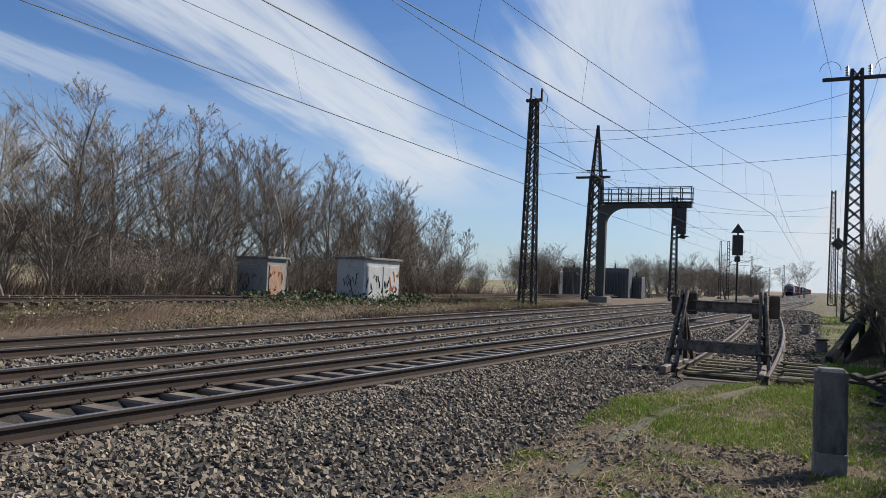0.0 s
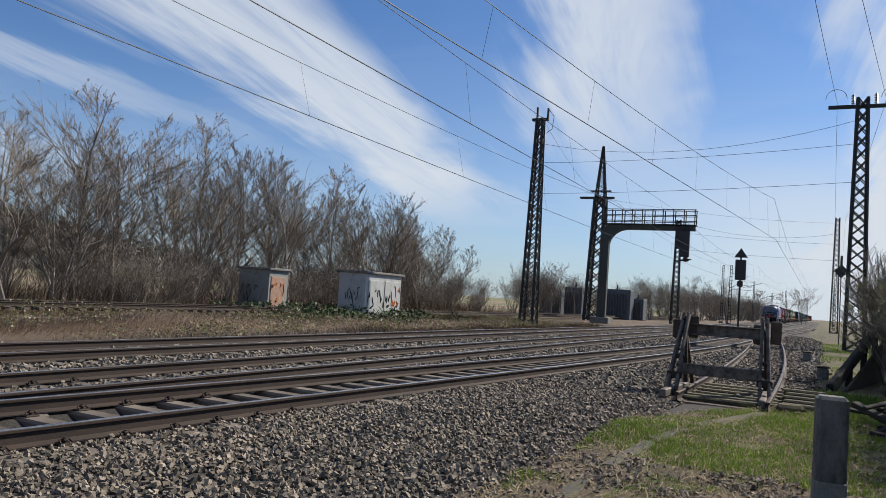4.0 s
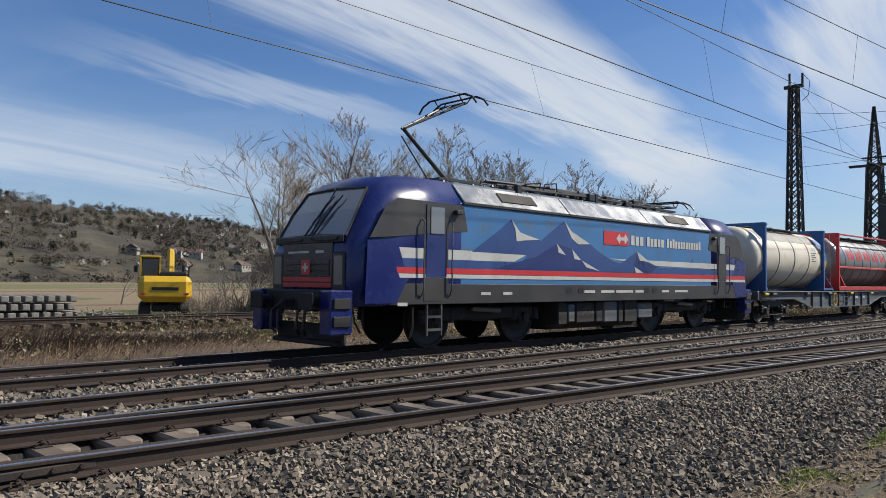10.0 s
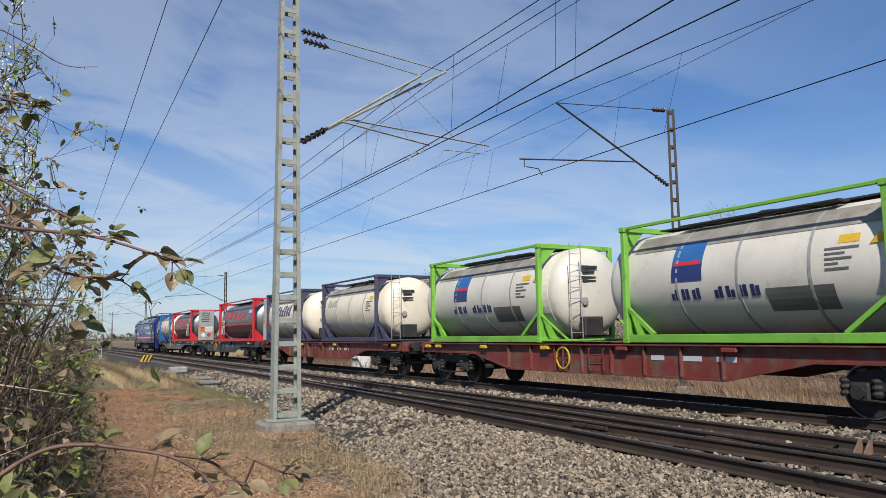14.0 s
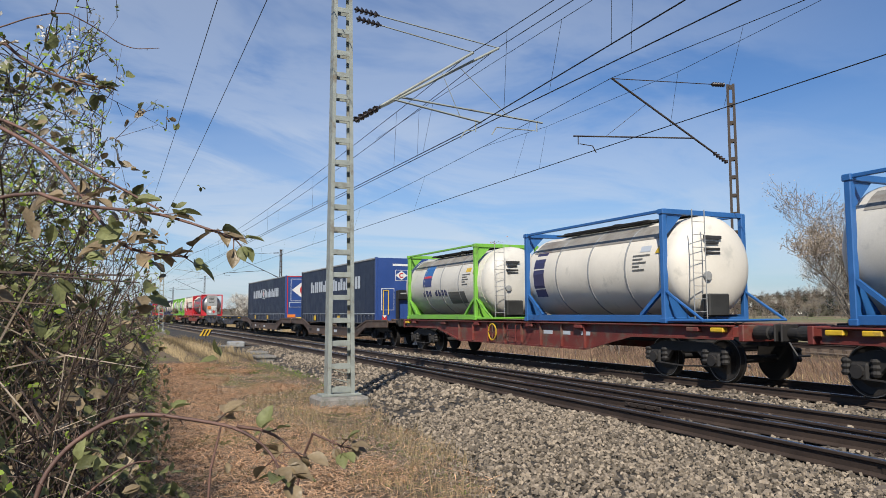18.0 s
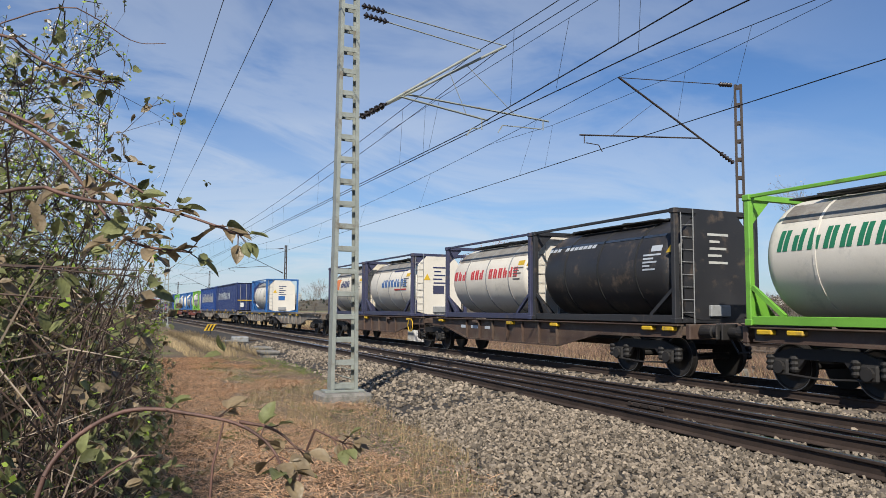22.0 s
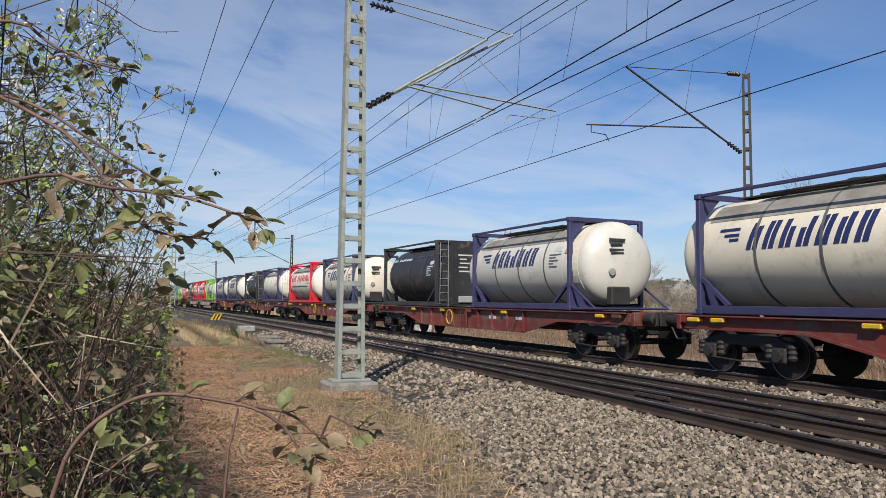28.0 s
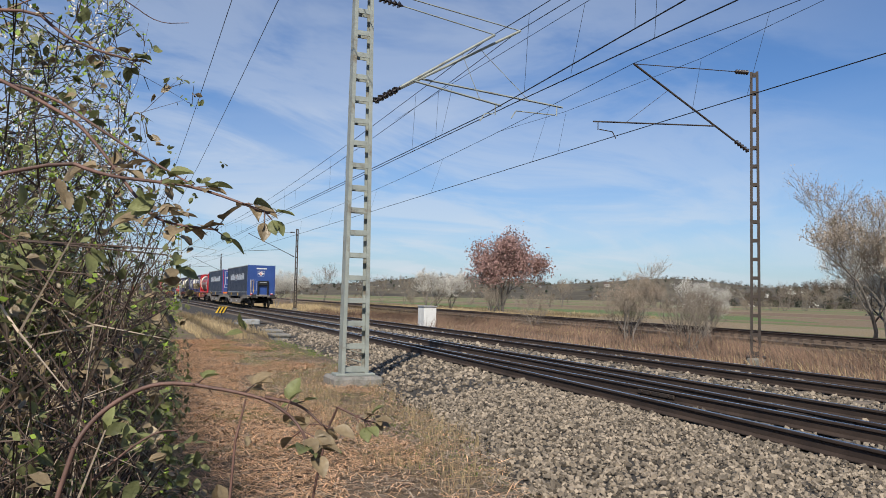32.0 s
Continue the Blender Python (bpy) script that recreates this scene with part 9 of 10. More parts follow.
def build_wires():
    far3 = [(y, X3 + d, 5.95, X3 + d, 7.7, 0.8) for y, d in ((101, 1.5), (150, 2.6), (285, 3.0))]
    sup3 = [(-204, X3, 5.95, X3, 7.6, 0.8), (-142, X3 + 0.3, 5.95, X3, 7.6, 0.8), (-80, -12.93, 5.97, -12.77, 7.65, 0.77),
            (-17.95, -12.44, 5.95, -13.17, 8.14, 0.8), (50, -12.46, 6.0, -12.64, 8.4, 0.9)] + far3
    far2 = [(y, X2 + d, 5.9, X2 + d, 7.7, 0.8) for y, d in ((101, 1.5), (150, 2.6), (285, 3.0))]
    sup2 = [(-206, X2, 5.9, X2, 7.6, 0.8), (-144, X2 - 0.3, 5.9, X2, 7.6, 0.8), (-82, -8.77, 5.86, -8.64, 7.73, 0.9),
            (-15.5, -8.05, 5.83, -8.13, 7.49, 0.25), (50, -8.44, 5.92, -8.9, 8.0, 0.8)] + far2
    sup1 = [(-82, -8.66, 5.95, -8.36, 7.45, 0.6), (-15.5, -7.3, 5.48, -7.41, 7.24, 0.4), (10, -6.2, 5.95, -6.0, 6.95, 0.3), (48, -2.6, 5.97, -2.8, 8.4, 0.8),
            (112, x1(112), 5.9, x1(112), 7.6, 0.8), (170, x1(170), 5.9, x1(170), 7.6, 0.8), (285, x1(285), 5.9, x1(285), 7.6, 0.8)]
    contact_line("dark contact and messenger wires over the far track", sup3, [(-17.95, -13.17, 8.14, 7.38)])
    contact_line("dark contact and messenger wires over the middle track", sup2, [(-15.5, -8.13, 7.49, 7.0)])
    contact_line("dark contact and messenger wires over the branch track", sup1)
    plain_wire("thin feeder wires along the mast tops", [(-3.6, -206, 9.3), (-3.52, -80, 9.24), (-2.44, -15.5, 9.47), (0.3, 48, 14.0), (1.0, 112, 15.0), (3.0, 230, 12)], 0.5)
    plain_wire("thin feeder wires along the mast tops", [(-5.2, -206, 9.3), (-5.0, -80, 9.2), (-3.44, -15.5, 9.1), (2.75, 48, 14.1), (2.2, 112, 15.0), (4.0, 230, 12)], 0.3)
    # cross-span between the tall masts
    for z, dz in ((13.0, 1.2), (11.6, 0.25), (9.4, 0.15)):
        plain_wire("cross-span wire between the tall masts", [(-18.4, 50, z - 0.4), (1.6, 48, z)], dz, 0.012)
        plain_wire("cross-span wire between the tall masts", [(-17.2, 101, z), (1.3, 112, z)], dz, 0.014)
    plain_wire("slanting stay wire from a mast top", [(-18.4, 50, 14.6), (-23.65, 86, 13.9)], 0.7)
    plain_wire("slanting stay wire from a mast top", [(-23.65, 86, 13.9), (1.3, 112, 14.4)], 0.6)


build_trees()
hills()
build_trackside()
build_wires()

# ---- plants near the path ----
def blades(name, P, h, w, m, label, seed, lean=0.35, droop=0.0):
    """Grass blades or stalks: tapering triangles bent in two pieces. P: (x, y, z, height factor)."""
    r = np.random.default_rng(seed)
    n = len(P)
    a = r.uniform(0, 2 * np.pi, n)
    side = np.stack([np.cos(a), np.sin(a), np.zeros(n)], 1)
    b = r.uniform(0, 2 * np.pi, n)
    tilt = np.stack([np.cos(b), np.sin(b), np.zeros(n)], 1) * np.abs(r.normal(0, lean, n))[:, None]
    H = (h * P[:, 3] * r.uniform(0.5, 1.2, n))[:, None]
    W = (w * r.uniform(0.6, 1.4, n))[:, None]
    base = P[:, :3]
    up = np.array([0, 0, 1.0])
    mid = base + (up * 0.6 + tilt * 0.5) * H
    tip = base + (up * (1 - droop) + tilt * 1.6) * H
    V = np.stack([base - side * W, base + side * W, mid + side * W * 0.7, mid - side * W * 0.7, tip], 1).reshape(-1, 3)
    k = 5 * np.arange(n)[:, None]
    F = np.concatenate([k + np.array([0, 1, 2]), k + np.array([0, 2, 3]), k + np.array([3, 2, 4])], 0)
    return tagged(arrays(name, V, F, m), label, "grass", kind="stuff")


def lying(name, P, length, w, m, label, seed):
    """Stalks lying crosswise on the ground, slightly bent."""
    r = np.random.default_rng(seed)
    n = len(P)
    a = r.normal(1.2, 0.9, n)
    d = np.stack([np.cos(a), np.sin(a), r.normal(0.05, 0.13, n)], 1)
    side = np.stack([-np.sin(a), np.cos(a), np.zeros(n)], 1) * (w * r.uniform(0.6, 1.4, n))[:, None]
    Ln = (length * P[:, 3] * r.uniform(0.5, 1.5, n))[:, None]
    base = P[:, :3] + np.stack([np.zeros(n), np.zeros(n), r.uniform(0.015, 0.07, n)], 1)
    sag = np.stack([r.normal(0, 0.02, n), r.normal(0, 0.02, n), r.uniform(-0.01, 0.03, n)], 1)
    mid, tip = base + d * Ln * 0.5 + sag, base + d * Ln
    th = np.array([0, 0, 0.6 * w])
    V = np.stack([base - side, base + side, mid + side + th, mid - side + th, tip], 1).reshape(-1, 3)
    k = 5 * np.arange(n)[:, None]
    F = np.concatenate([k + np.array([0, 1, 2]), k + np.array([0, 2, 3]), k + np.array([3, 2, 4])], 0)
    return tagged(arrays(name, V, F, m), label, "straw", kind="stuff")


def scatter(n, xa, xb_, ya, yb, seed, keep=None):
    r = np.random.default_rng(seed)
    out = []
    for x, y in zip(r.uniform(xa, xb_, n), r.uniform(ya, yb, n)):
        k = 1.0 if keep is None else keep(x, y, r)
        if k > 0:
            out.append((x, y, ground_z(x, y) - 0.02, k))
    return np.array(out)


def hedge_edge(y):
    return interp(y, [(-120, -5.0), (-60, -3.0), (-25, -1.15), (-10, -0.5), (-5, -0.12), (-2, 0.1)])


def off_ballast(x, y):
    return x > interp(y, EDGE) - 0.25


def build_grass():
    def green(x, y, r):
        v = noise.noise((x * 0.7, y * 0.7, 4.0)) + 0.6 * noise.noise((x * 2.1, y * 2.1, 8.0)) + 0.25 * (1 if x > -1.6 else -0.2) + (0.4 if y > 8.2 else -0.02)
        return (0.5 + 0.9 * max(v, 0)) if off_ballast(x, y) and v > -0.05 + 0.2 * r.random() else 0

    blades("green_grass", scatter(150000, -2.6, 3.0, 5.0, 19, 1, green), 0.075, 0.0042, M_GRASS_YEL, "short bright green grass beside the siding", 1)
    blades("far_green_grass", scatter(12000, 0.0, 5.0, 19, 60, 2, lambda x, y, r: 1.0 if noise.noise((x * 0.6, y * 0.4, 2.0)) > -0.1 else 0), 0.14, 0.01, M_GRASS_YEL, "green grass verge beside the siding", 2)

    lying("verge_litter", scatter(9000, -2.6, 2.4, 5.0, 16, 35, lambda x, y, r: 0.8 if off_ballast(x, y) else 0), 0.14, 0.004, M_DRY, "withered stalks lying among the grass", 35)
    lying("verge_twigs", scatter(5000, -2.6, 2.4, 5.0, 16, 36, lambda x, y, r: 0.8 if off_ballast(x, y) else 0), 0.14, 0.005, M_SCRUB, "dark twigs lying among the grass", 36)

    # ballast stones strewn over the trodden ground by the kerb
    r = np.random.default_rng(71)
    g = Geo()
    for k in range(2600):
        x, y = r.uniform(-2.4, -0.1), 4.8 + 3.6 * r.random()
        if noise.noise((x * 1.3, y * 1.3, 5.0)) < 0.05 - 0.25 * (x + 1.6) - 0.5 * (r.random() < 0.12):
            continue
        q, z = r.uniform(0.012, 0.034), ground_z(x, y)
        e = r.normal(size=(6, 3)) * 0.3 * q
        c = [Vector((x, y, z + q * 0.4)) + Vector(d) * q + Vector(v) for d, v in zip(((1, 0, 0), (-1, 0, 0), (0, 1, 0), (0, -1, 0), (0, 0, 0.8), (0, 0, -0.8)), e)]
        g.add([tuple(v) for v in c], [(0, 2, 4), (2, 1, 4), (1, 3, 4), (3, 0, 4), (2, 0, 5), (1, 2, 5), (3, 1, 5), (0, 3, 5)])
    tagged(part("loose_stones", g, M_STONE), "loose ballast stones strewn over trodden soil", "stones", kind="stuff")

    def straw(x, y, r):
        if not off_ballast(x, y):
            return 0
        return 0.6 + 0.6 * r.random()

    def pathway(x, y, r):
        """Thicker towards the hedge, thin on the mossy side by the ballast."""
        if not off_ballast(x, y):
            return 0
        v = noise.noise((x * 0.6, y * 0.4, 1.0)) + 0.35 * (x - hedge_edge(y) + 1.8)
        return (0.7 + 0.5 * r.random()) if v > -0.15 or r.random() < 0.2 else 0

    lying("lying_straw", scatter(95000, -5.2, 1.6, -30, -6.5, 3, pathway), 0.24, 0.005, M_STRAW, "matted reddish-brown straw lying on the path", 3)
    lying("pale_lying_straw", scatter(22000, -5.0, 1.0, -24, -6.5, 33, straw), 0.2, 0.0045, M_PALE_STEM, "pale straw lying on the path", 33)
    lying("dark_litter", scatter(15000, -3.5, 1.6, -30, -6.5, 34, lambda x, y, r: 1.0 if x > hedge_edge(y) - 0.9 else 0), 0.2, 0.004, M_SCRUB, "dark dead stalks along the foot of the hedge", 34)
    blades("mossy_grass", scatter(30000, -6.2, -1.6, -30, -6.5, 4, lambda x, y, r: 0.8 if off_ballast(x, y) and noise.noise((x * 0.8, y * 0.35, 11.0)) - 0.3 * (x + 3.2) > 0.05 else 0), 0.09, 0.0035, M_GRASS_YEL, "yellow-green moss and grass beside the ballast", 4, 0.9, 0.3)
    blades("mixed_dry_grass", scatter(7000, -2.7, 2.5, 2.5, 17, 5, lambda x, y, r: 0.8 if off_ballast(x, y) else 0), 0.08, 0.0035, M_DRY, "withered grass among the green", 5, 1.0, 0.4)
    blades("tall_dry_grass", scatter(7000, -5.2, -2.4, -17, -6.5, 6, lambda x, y, r: straw(x, y, r) if noise.noise((x * 1.1, y * 0.8, 7.0)) > 0.0 else 0), 0.26, 0.003, M_DRY, "tufts of pale dry grass by the ballast", 6, 0.45)
    blades("hedge_foot_grass", scatter(5000, -6.0, -3.0, -60, -30, 66, straw), 0.35, 0.01, M_DRY, "tall dry grass far along the path", 66, 0.4)

    # scrub strip over the far track
    def strip(x, y, r):
        return 0.35 + 0.9 * max(noise.noise((x * 0.22, y * 0.22, 3.0)) + 0.35, 0.1)

    blades("reddish_scrub", scatter(26000, -26, -15.9, -70, -4, 7, strip), 0.75, 0.008, M_DRY_RED, "reddish leafless scrub beside the far track", 7, 0.4)
    blades("pale_scrub_grass", scatter(15000, -28, -15.7, -80, -2, 8, strip), 0.33, 0.01, M_DRY, "pale dry grass beside the far track", 8, 0.5)
    blades("brown_bramble_strip", scatter(60000, -34, -15.8, 2, 62, 9, strip), 0.5, 0.011, M_SCRUB, "brown withered bramble strip beside the far track", 9, 0.8)
    blades("dry_meadow_strip", scatter(5000, -34, -15.6, -2, 75, 10, strip), 0.3, 0.011, M_DRY, "pale dry grass strip beside the far track", 10, 0.6)
    blades("dark_undergrowth", scatter(15000, -47, -32, 23, 85, 12, lambda x, y, r: 0.5 + r.random()), 1.25, 0.011, M_SCRUB, "dark tangle of undergrowth below the bare trees", 12, 0.55)
    blades("far_verge", scatter(20000, -60, -17, -150, -70, 13, strip), 0.6, 0.03, M_DRY, "pale dry grass far down the line", 13, 0.4)
    r = np.random.default_rng(19)
    pts = []
    for x, y in zip(r.uniform(-33.5, -16.2, 80000), r.uniform(4, 62, 80000)):
        v = noise.noise((x * 0.3, y * 0.3, 16.0))
        if v > -0.05 and (y > 11.5 or r.random() < 0.3):
            pts.append(Vector((x, y, ground_z(x, y) + r.uniform(0.05, 0.35 + 0.7 * v))))
    V, F = flakes(pts[::3], len(pts[::3]), 0.05, 0.06, 20)
    tagged(arrays("bramble_carpet", V, F, M_LEAF), "low green bramble leaves among the brown scrub", "bramble", kind="stuff")
    V, F = flakes(pts[1::2], len(pts[1::2]), 0.045, 0.06, 21)
    tagged(arrays("withered_bramble_carpet", V, F, M_LEAF_BR), "withered bronze bramble leaves among the brown scrub", "bramble", kind="stuff")
    # ivy carpet round the huts
    r = np.random.default_rng(14)
    pts = [(x, y, ground_z(x, y) + r.uniform(0, 0.75)) for x, y in zip(r.uniform(-31, -20.5, 5200), r.uniform(31.5, 45, 5200)) if noise.noise((x * 0.4, y * 0.4, 6.0)) > -0.1]
    V, F = flakes([Vector(p) for p in pts], len(pts), 0.11, 0.1, 15)
    tagged(arrays("ivy_carpet", V, F, M_IVY), "dark glossy ivy carpet in front of the huts", "ivy", kind="stuff")


def leaf_geo(p, d, up, size):
    """One toothed bramble leaf: folded along its midrib."""
    d = d.normalized()
    s = d.cross(up).normalized()
    n = s.cross(d).normalized()
    L, W = size, size * 0.33
    fs, ws = (0, 0.12, 0.3, 0.5, 0.68, 0.86, 1.0), (0.0, 0.55, 0.95, 1.0, 0.8, 0.4, 0.0)
    mid = [p + d * (L * f) - n * (0.16 * L * f * f) for f in fs]
    lf = [m + s * (W * w) + n * (0.16 * L * w) + d * (0.03 * L) for m, w in zip(mid[1:-1], ws[1:-1])]
    rt = [m - s * (W * w) + n * (0.16 * L * w) + d * (0.03 * L) for m, w in zip(mid[1:-1], ws[1:-1])]
    V = mid + lf + rt
    F = [(0, 1, 7), (5, 6, 11), (0, 12, 1), (5, 16, 6)]
    for k in range(4):
        F += [(1 + k, 2 + k, 8 + k, 7 + k), (1 + k, 12 + k, 13 + k, 2 + k)]
    return V, F


def bramble(name_label, pts, r0, leaves, seed, m_leaf=None):
    """An arching stem with groups of leaves at the given fractions of its length."""
    rnd = random.Random(seed)
    t = thing("bramble_shoot", name_label, "bramble", "bramble shoots by the path")
    P = [Vector(p) for p in pts]
    # smooth the control points
    for _ in range(2):
        Q = [P[0]]
        for a, b in zip(P, P[1:]):
            Q += [a.lerp(b, 0.25), a.lerp(b, 0.75)]
        P = Q + [P[-1]]
    g = Geo()
    for i, (a, b) in enumerate(zip(P, P[1:])):
        f = i / (len(P) - 1)
        g.cyl(a, b, r0 * (1 - 0.6 * f), r0 * (1 - 0.6 * (f + 1 / len(P))), 6, False)
        if rnd.random() < 0.5:
            d = Vector((rnd.gauss(0, 1), rnd.gauss(0, 1), rnd.gauss(0, 1))).normalized()
            g.cyl(a, a + d * r0 * 3, r0 * 0.4, 0.0003, 3, False)
    for f, k, full in leaves:
        size = full * 0.78
        i = min(int(f * (len(P) - 1)), len(P) - 2)
        a, d = P[i], (P[i + 1] - P[i]).normalized()
        for j in range(k):
            side = Vector((rnd.gauss(0, 0.8), rnd.gauss(0, 0.8), rnd.gauss(0.1, 0.3)))
            w = (d * rnd.uniform(0.2, 1.0) + side).normalized()
            st = a + w * size * 0.6
            g.cyl(a, st, 0.0012, 0.001, 4, False)
            up = Vector((rnd.gauss(0, 0.3), rnd.gauss(0.1, 0.3), 1)).normalized()
            V, F = leaf_geo(st, w, up, size * rnd.uniform(0.85, 1.15))
            for turn in (-1, 1) if rnd.random() < 0.8 else ():
                w2 = Matrix.Rotation(turn * rnd.uniform(0.9, 1.35), 3, up) @ w
                V2, F2 = leaf_geo(st, w2, up, size * rnd.uniform(0.6, 0.9))
                o = len(V) - 1
                V, F = V + V2[1:], F + [tuple(0 if i == 0 else i + o for i in f) for f in F2]
            part("leaf", Geo().add(V, F), rnd.choice((M_LEAF, M_LEAF_BR, M_LEAF_BR)) if m_leaf is None else m_leaf, t, smooth=True)
    part("stem", g, M_STEM, t, "reddish thorny stem", smooth=True)
    return t


def build_brambles():
    lab = "thorny bramble shoot with bronze-green leaves hanging over the path"
    bramble(lab, [(0.45, -2.7, 1.9), (0.18, -2.54, 1.87), (0.03, -2.47, 1.76), (-0.07, -2.43, 1.7), (-0.11, -2.38, 1.67)], 0.004, [(0.3, 1, 0.03), (0.6, 1, 0.02), (0.85, 1, 0.02)], 1)
    bramble(lab, [(0.5, -2.4, 1.55), (0.11, -2.23, 1.68), (0.04, -2.19, 1.65), (-0.03, -2.14, 1.64), (-0.09, -2.09, 1.63), (-0.19, -2.03, 1.59)], 0.004, [(0.45, 2, 0.05), (0.62, 2, 0.05), (0.78, 3, 0.045), (0.88, 3, 0.045), (0.98, 3, 0.04)], 2)
    bramble(lab, [(0.4, -2.6, 1.95), (0.11, -2.36, 1.78), (0.06, -2.33, 1.73), (-0.02, -2.24, 1.61), (-0.05, -2.19, 1.58), (-0.13, -2.14, 1.57)], 0.004, [(0.5, 2, 0.06), (0.7, 3, 0.06), (0.85, 2, 0.045), (0.98, 3, 0.045)], 3)
    bramble(lab, [(0.2, -2.1, 0.6), (0.07, -2.07, 1.23), (0.04, -2.08, 1.29), (-0.02, -2.09, 1.33), (-0.07, -2.07, 1.34), (-0.14, -2.03, 1.33), (-0.19, -2.0, 1.32), (-0.23, -1.98, 1.29), (-0.24, -1.95, 1.26)], 0.0042, [(0.55, 1, 0.035), (0.68, 2, 0.045), (0.8, 2, 0.04), (0.9, 3, 0.045), (0.98, 4, 0.045)], 4)
    bramble(lab, [(-0.19, -2.02, 1.32), (-0.24, -2.01, 1.31), (-0.27, -1.99, 1.28)], 0.003, [(0.5, 2, 0.035), (0.95, 3, 0.04)], 5)
    bramble(lab, [(-0.2, -2.5, -0.2), (-0.28, -2.3, 0.7), (-0.32, -2.15, 1.29), (-0.36, -2.13, 1.27), (-0.38, -2.12, 1.26)], 0.003, [(0.75, 2, 0.03), (0.9, 2, 0.035), (0.99, 3, 0.035)], 6)
    bramble(lab, [(0.5, -2.6, 1.95), (0.18, -2.41, 1.98), (0.12, -2.38, 1.92), (0.06, -2.34, 1.89), (0.0, -2.3, 1.87)], 0.004, [(0.4, 1, 0.03), (0.7, 2, 0.03), (0.97, 4, 0.035)], 7)
    bramble("dry grey twig arching over the path", [(0.4, -2.8, 2.0), (0.11, -2.77, 2.18), (0.02, -2.79, 2.15), (-0.05, -2.8, 2.11), (-0.12, -2.79, 2.12)], 0.002, [], 8)
    bramble("pale dry stalk standing by the path", [(-0.17, -2.35, -0.25), (-0.19, -2.35, 1.15), (-0.22, -2.37, 1.27)], 0.004, [], 9)
    bramble("pale dry twig lying in the bramble", [(0.05, -2.5, 1.1), (-0.02, -2.47, 1.17), (-0.07, -2.47, 1.2), (-0.11, -2.47, 1.2)], 0.003, [], 10)
    rnd = random.Random(5)
    for k in range(20):
        y = -2.1 - 2.6 * rnd.random() ** 1.3
        lr = 0.16 - 0.107 * (y + 2.4)
        x0 = lr + rnd.uniform(-0.05, 0.25)
        z = rnd.uniform(0.75, 1.75)
        a = Vector((x0 + 0.3, y - rnd.uniform(-0.3, 0.3), -0.2))
        b = Vector((x0 + 0.05, y, z * 0.8))
        c = Vector((x0 - rnd.uniform(0.02, 0.12), y + rnd.uniform(-0.15, 0.15), z))
        d = Vector((x0 - rnd.uniform(0.1, 0.3), y + rnd.uniform(-0.1, 0.2), z - rnd.uniform(-0.05, 0.25)))
        bramble("thorny bramble shoot in the hedge by the path", [a, b, c, d], rnd.uniform(0.002, 0.0045), [(f, rnd.choice((1, 2, 3)), rnd.uniform(0.025, 0.045)) for f in (0.4, 0.52, 0.64, 0.76, 0.88, 0.98)], 100 + k,
                None)
    build_hedge()


def leaf_cloud(name, tips, n, size, sp, seed, m, label):
    """Groups of three folded oval leaflets near the twig tips."""
    r = np.random.default_rng(seed)
    T = np.array([tuple(p) for p in tips])
    c = np.repeat(T[r.integers(0, len(T), n)] + r.normal(size=(n, 3)) * sp, 3, 0)
    k = 3 * n
    d = np.repeat(r.normal(size=(n, 3)), 3, 0) * 0.8 + r.normal(size=(k, 3)) * 0.7
    d /= np.linalg.norm(d, axis=1)[:, None]
    up = r.normal(0, 0.45, (k, 3)) + np.array([-0.3, 0.4, 0.8])
    s = np.cross(d, up); s /= np.linalg.norm(s, axis=1)[:, None]
    q = np.cross(s, d)
    L = (size * r.uniform(0.6, 1.3, k))[:, None]
    P = lambda f, w, h: c + d * L * (f + 0.15) + s * L * w + q * L * h
    V = np.stack([P(0, 0, 0), P(0.35, 0.3, 0.08), P(0.72, 0.24, 0.04), P(1, 0, -0.1), P(0.72, -0.24, 0.04), P(0.35, -0.3, 0.08), P(0.35, 0, 0), P(0.72, 0, -0.03)], 1).reshape(-1, 3)
    tri = np.array([(0, 6, 1), (6, 2, 1), (6, 7, 2), (7, 3, 2), (0, 5, 6), (6, 5, 4), (6, 4, 7), (7, 4, 3)])
    F = (tri[None] + 8 * np.arange(k)[:, None, None]).reshape(-1, 3)
    return tagged(arrays(name, V, F, m, True), label, "hedge", kind="stuff")


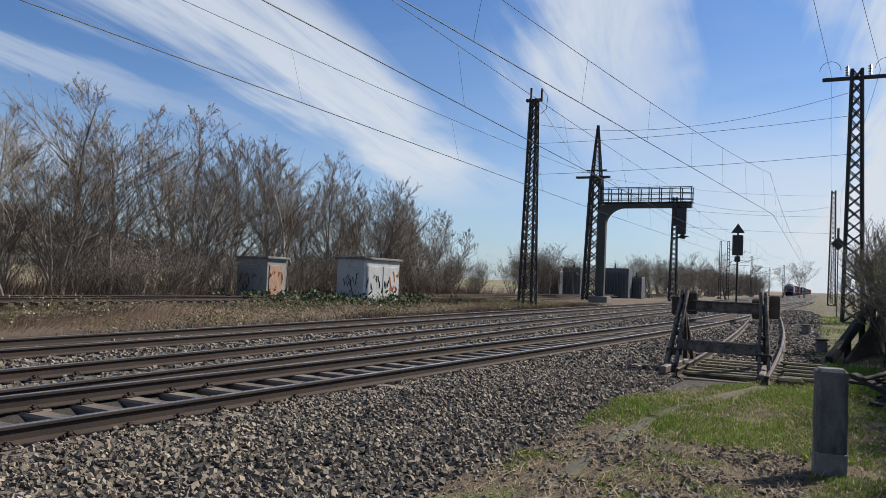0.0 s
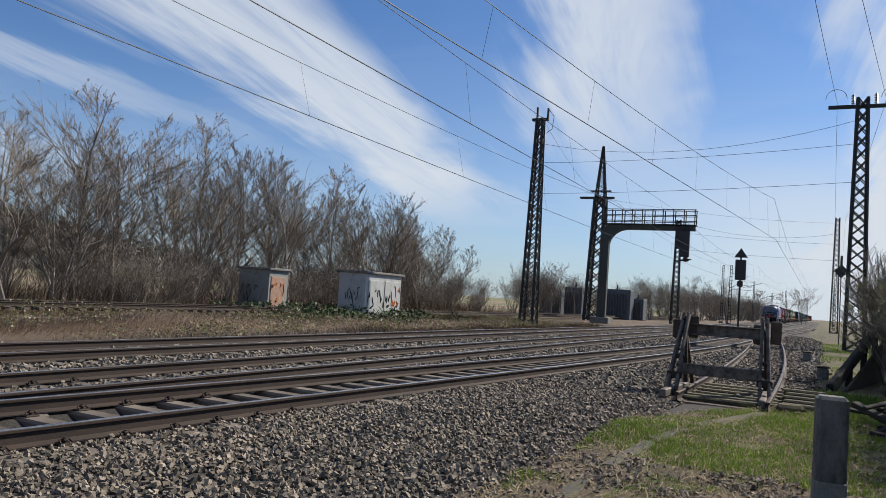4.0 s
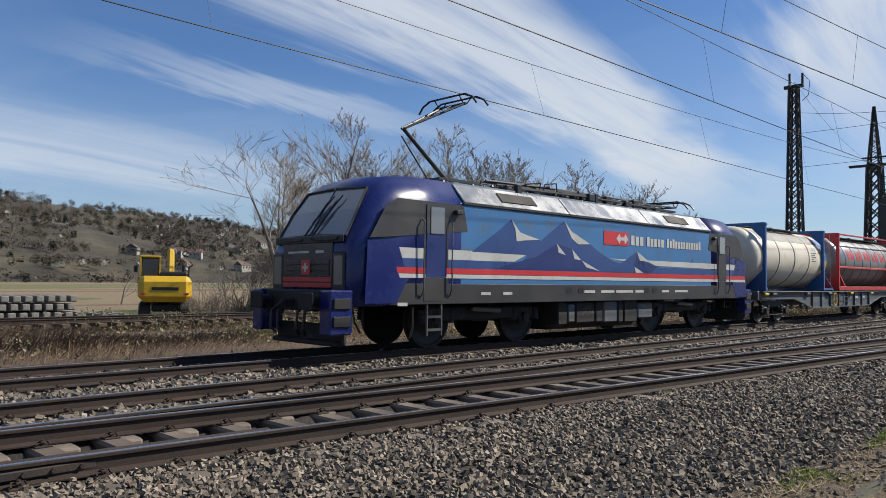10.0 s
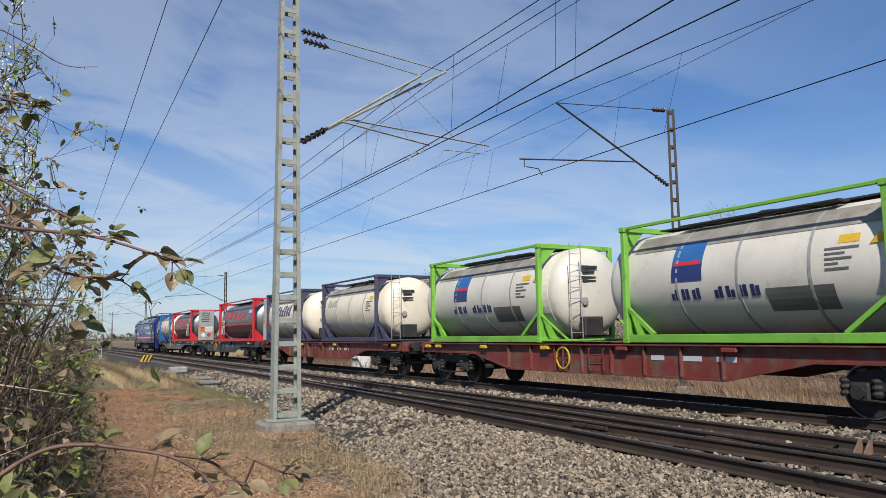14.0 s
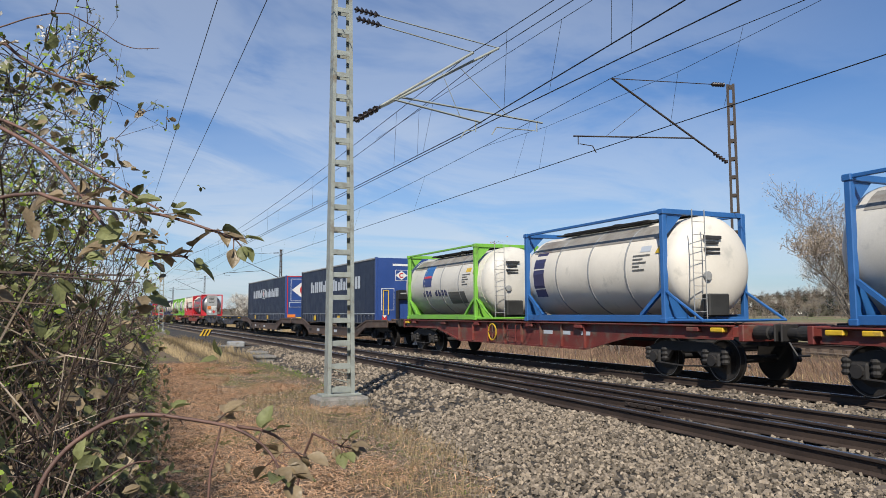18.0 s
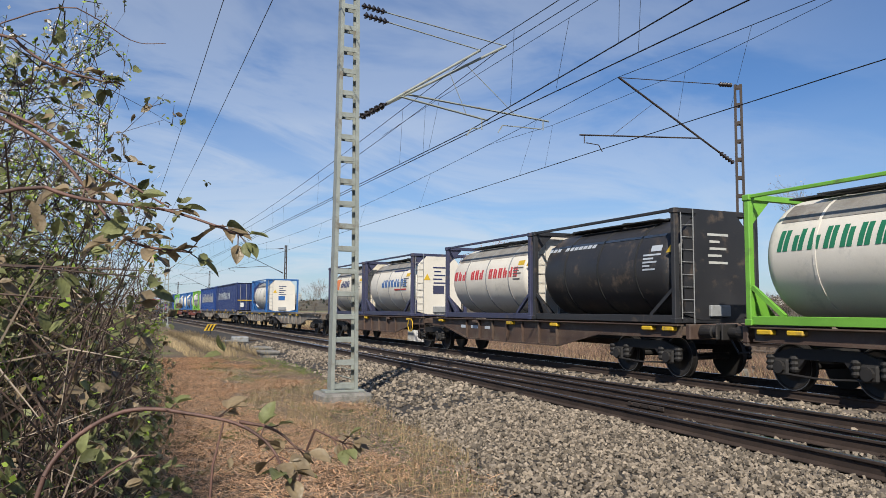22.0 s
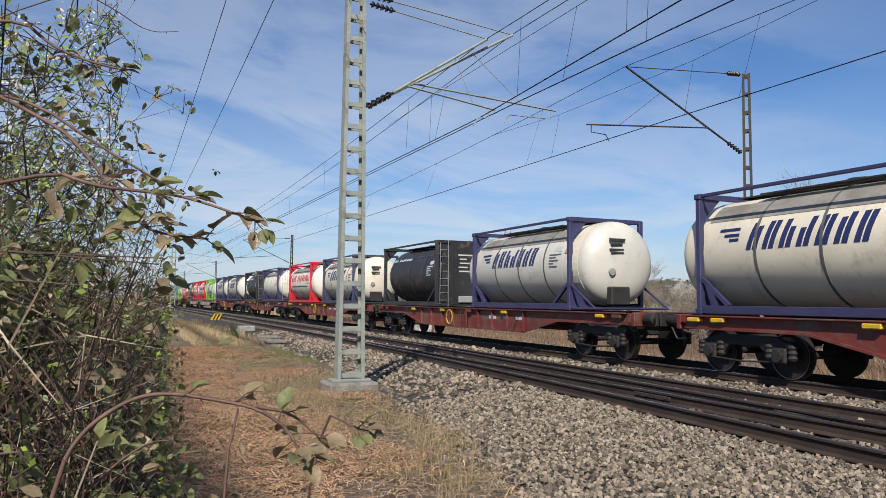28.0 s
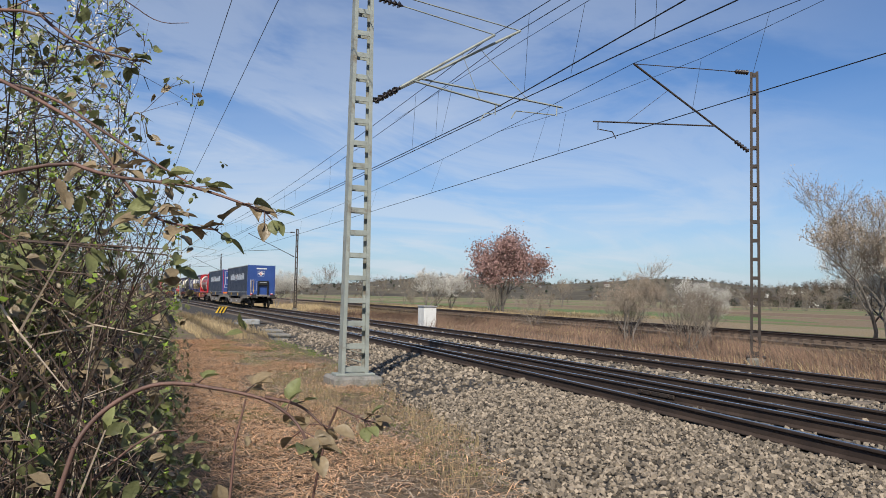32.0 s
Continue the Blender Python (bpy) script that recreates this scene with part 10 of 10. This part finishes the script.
def build_hedge():
    """Thicket beside the path: dead and living stems, rising thorn twigs, leaves, buds, blossom."""
    r = np.random.default_rng(17)
    stems, pale, twigs, tips, low, high = Geo(), Geo(), Geo(), [], [], []
    for k in range(4200):
        y = -2.7 - 42 * r.random() ** 1.9
        e, lr = hedge_edge(y), 0.16 - 0.107 * (y + 2.4)
        x = e + (lr + 0.35 - e) * r.random() ** 1.2
        top = (0.9 + 1.1 * min(1.0, (x - e) / 0.7)) * r.uniform(0.5, 1.15) * (1.2 if y > -9 else 1.0)
        p = Vector((x, y, -0.35))
        d = Vector((r.normal(-0.1, 0.4), r.normal(0, 0.4), 1))
        th = r.uniform(0.002, 0.0075)
        g = pale if r.random() < 0.1 else stems
        for i in range(4):
            q = p + d.normalized() * (top + 0.35) / 4
            q.x = max(q.x, hedge_edge(q.y) + 0.12 * abs(r.normal()) - 0.05)
            q.y = min(q.y, -2.4)
            g.cyl(p, q, th * (1 - i * 0.2), th * (0.8 - i * 0.2), 3, False)
            for b in range(3):
                s = q + Vector((r.normal(0, 0.16), r.normal(0, 0.16), r.normal(0.03, 0.16)))
                s.x, s.y = max(s.x, hedge_edge(s.y) - 0.15), min(s.y, -2.3)
                g.cyl(q, s, th * 0.4, th * 0.2, 3, False)
                (tips if q.z > 0.8 else low).append(s)
            p = q
            d = d + Vector((r.normal(-0.12, 0.4), r.normal(0, 0.4), r.normal(-0.1, 0.25)))
    rim = lambda y: 0.16 - 0.107 * (y + 2.4) - 0.13 * (-y - 0.9) * r.uniform(0.5, 1.1)
    # rising thorn branches with short side twigs
    for k in range(118):
        y = -2.9 - 11 * r.random() ** 1.3
        lr = 0.16 - 0.107 * (y + 2.4)
        x = lr + r.uniform(-0.11, 0.1) * (1 + 0.25 * (-2.9 - y))
        p = Vector((x + 0.25, y, 0.6))
        d = Vector((r.normal(-0.1, 0.14), r.normal(-0.05, 0.25), 1)).normalized()
        L, th = r.uniform(1.2, 2.3) * (1.0 if y > -6 else 0.8), r.uniform(0.0035, 0.0065)
        for i in range(8):
            q = p + d * L / 8
            q.x = max(q.x, rim(q.y))
            twigs.cyl(p, q, th * (1 - i / 9), th * (1 - (i + 1) / 9), 4, False)
            for b in range(8 if p.z > 1.2 else 5):
                f = p.lerp(q, r.random())
                s = f + (d * 0.6 + Vector(r.normal(0, 0.7, 3))).normalized() * r.uniform(0.04, 0.16)
                s.x = max(s.x, rim(s.y))
                twigs.cyl(f, s, 0.002, 0.0011, 3, False)
                for u in (0.35, 0.7, 1.0):
                    (high if f.z > 1.55 else tips).append(f.lerp(s, u))
            p = q
            d = (d + Vector((r.normal(-0.02, 0.12), r.normal(0, 0.13), r.normal(-0.03, 0.08)))).normalized()
    # long arching shoots leaning out over the path
    for k in range(26):
        y = -2.9 - 3.4 * r.random()
        p = Vector((0.16 - 0.107 * (y + 2.4) + 0.25, y, r.uniform(1.35, 2.25)))
        d = Vector((-1, r.uniform(-0.6, 0.1), r.uniform(-0.55, 0.15))).normalized()
        L, th = r.uniform(0.45, 0.85), r.uniform(0.0025, 0.005)
        for i in range(6):
            q = p + d * L / 6
            twigs.cyl(p, q, th * (1 - i / 7), th * (1 - (i + 1) / 7), 4, False)
            for b in range(3):
                f = p.lerp(q, r.random())
                e = f + (d * 0.5 + Vector(r.normal(0, 0.7, 3))).normalized() * r.uniform(0.02, 0.09)
                twigs.cyl(f, e, 0.0016, 0.0009, 3, False)
                tips.append(e)
            p = q
            d = (d + Vector((0.04, r.normal(0, 0.08), r.normal(-0.05, 0.05)))).normalized()
    tagged(part("hedge_stems", stems, M_HEDGE), "tangle of brown hedge stems beside the path", "hedge", kind="stuff")
    tagged(part("dead_stems", pale, M_PALE_STEM), "pale dead stems in the hedge beside the path", "hedge", kind="stuff")
    tagged(part("thorn_twigs", twigs, M_DARK_TWIG), "dark thorn twigs rising out of the hedge", "hedge", kind="stuff")
    leaf_cloud("hedge_leaves", tips + low, 11500, 0.03, 0.06, 3, M_LEAF, "bronze-green bramble leaves in the hedge")
    near = [q for q in tips + low if q.y > -5.5]
    leaf_cloud("near_hedge_leaves", near, 5400, 0.036, 0.06, 7, M_LEAF, "bronze-green bramble leaves at the near end of the hedge")
    leaf_cloud("near_bronze_leaves", near, 3400, 0.034, 0.06, 8, M_LEAF_BR, "bronze bramble leaves at the near end of the hedge")
    leaf_cloud("hedge_bronze_leaves", tips + low, 7000, 0.03, 0.06, 4, M_LEAF_BR, "bronze bramble leaves in the hedge")
    for nm, m, src, n, size, sp, lab in (("hedge_buds", M_BUD, high + tips, 26000, 0.008, 0.008, "fresh green buds in the hedge"), ("hedge_young_leaves", M_LEAF, high + tips, 17000, 0.0105, 0.01, "small young leaves on the thorn twigs"),
                                       ("hedge_blossom", M_BLOSSOM, [q for q in high if q.z > 1.75][::6], 9500, 0.0055, 0.012, "white blackthorn blossom in the hedge")):
        V, F = flakes(src, n, size, sp, len(nm))
        tagged(arrays(nm, V, F, m), lab, "hedge", kind="stuff")


build_grass()
build_brambles()

motions()
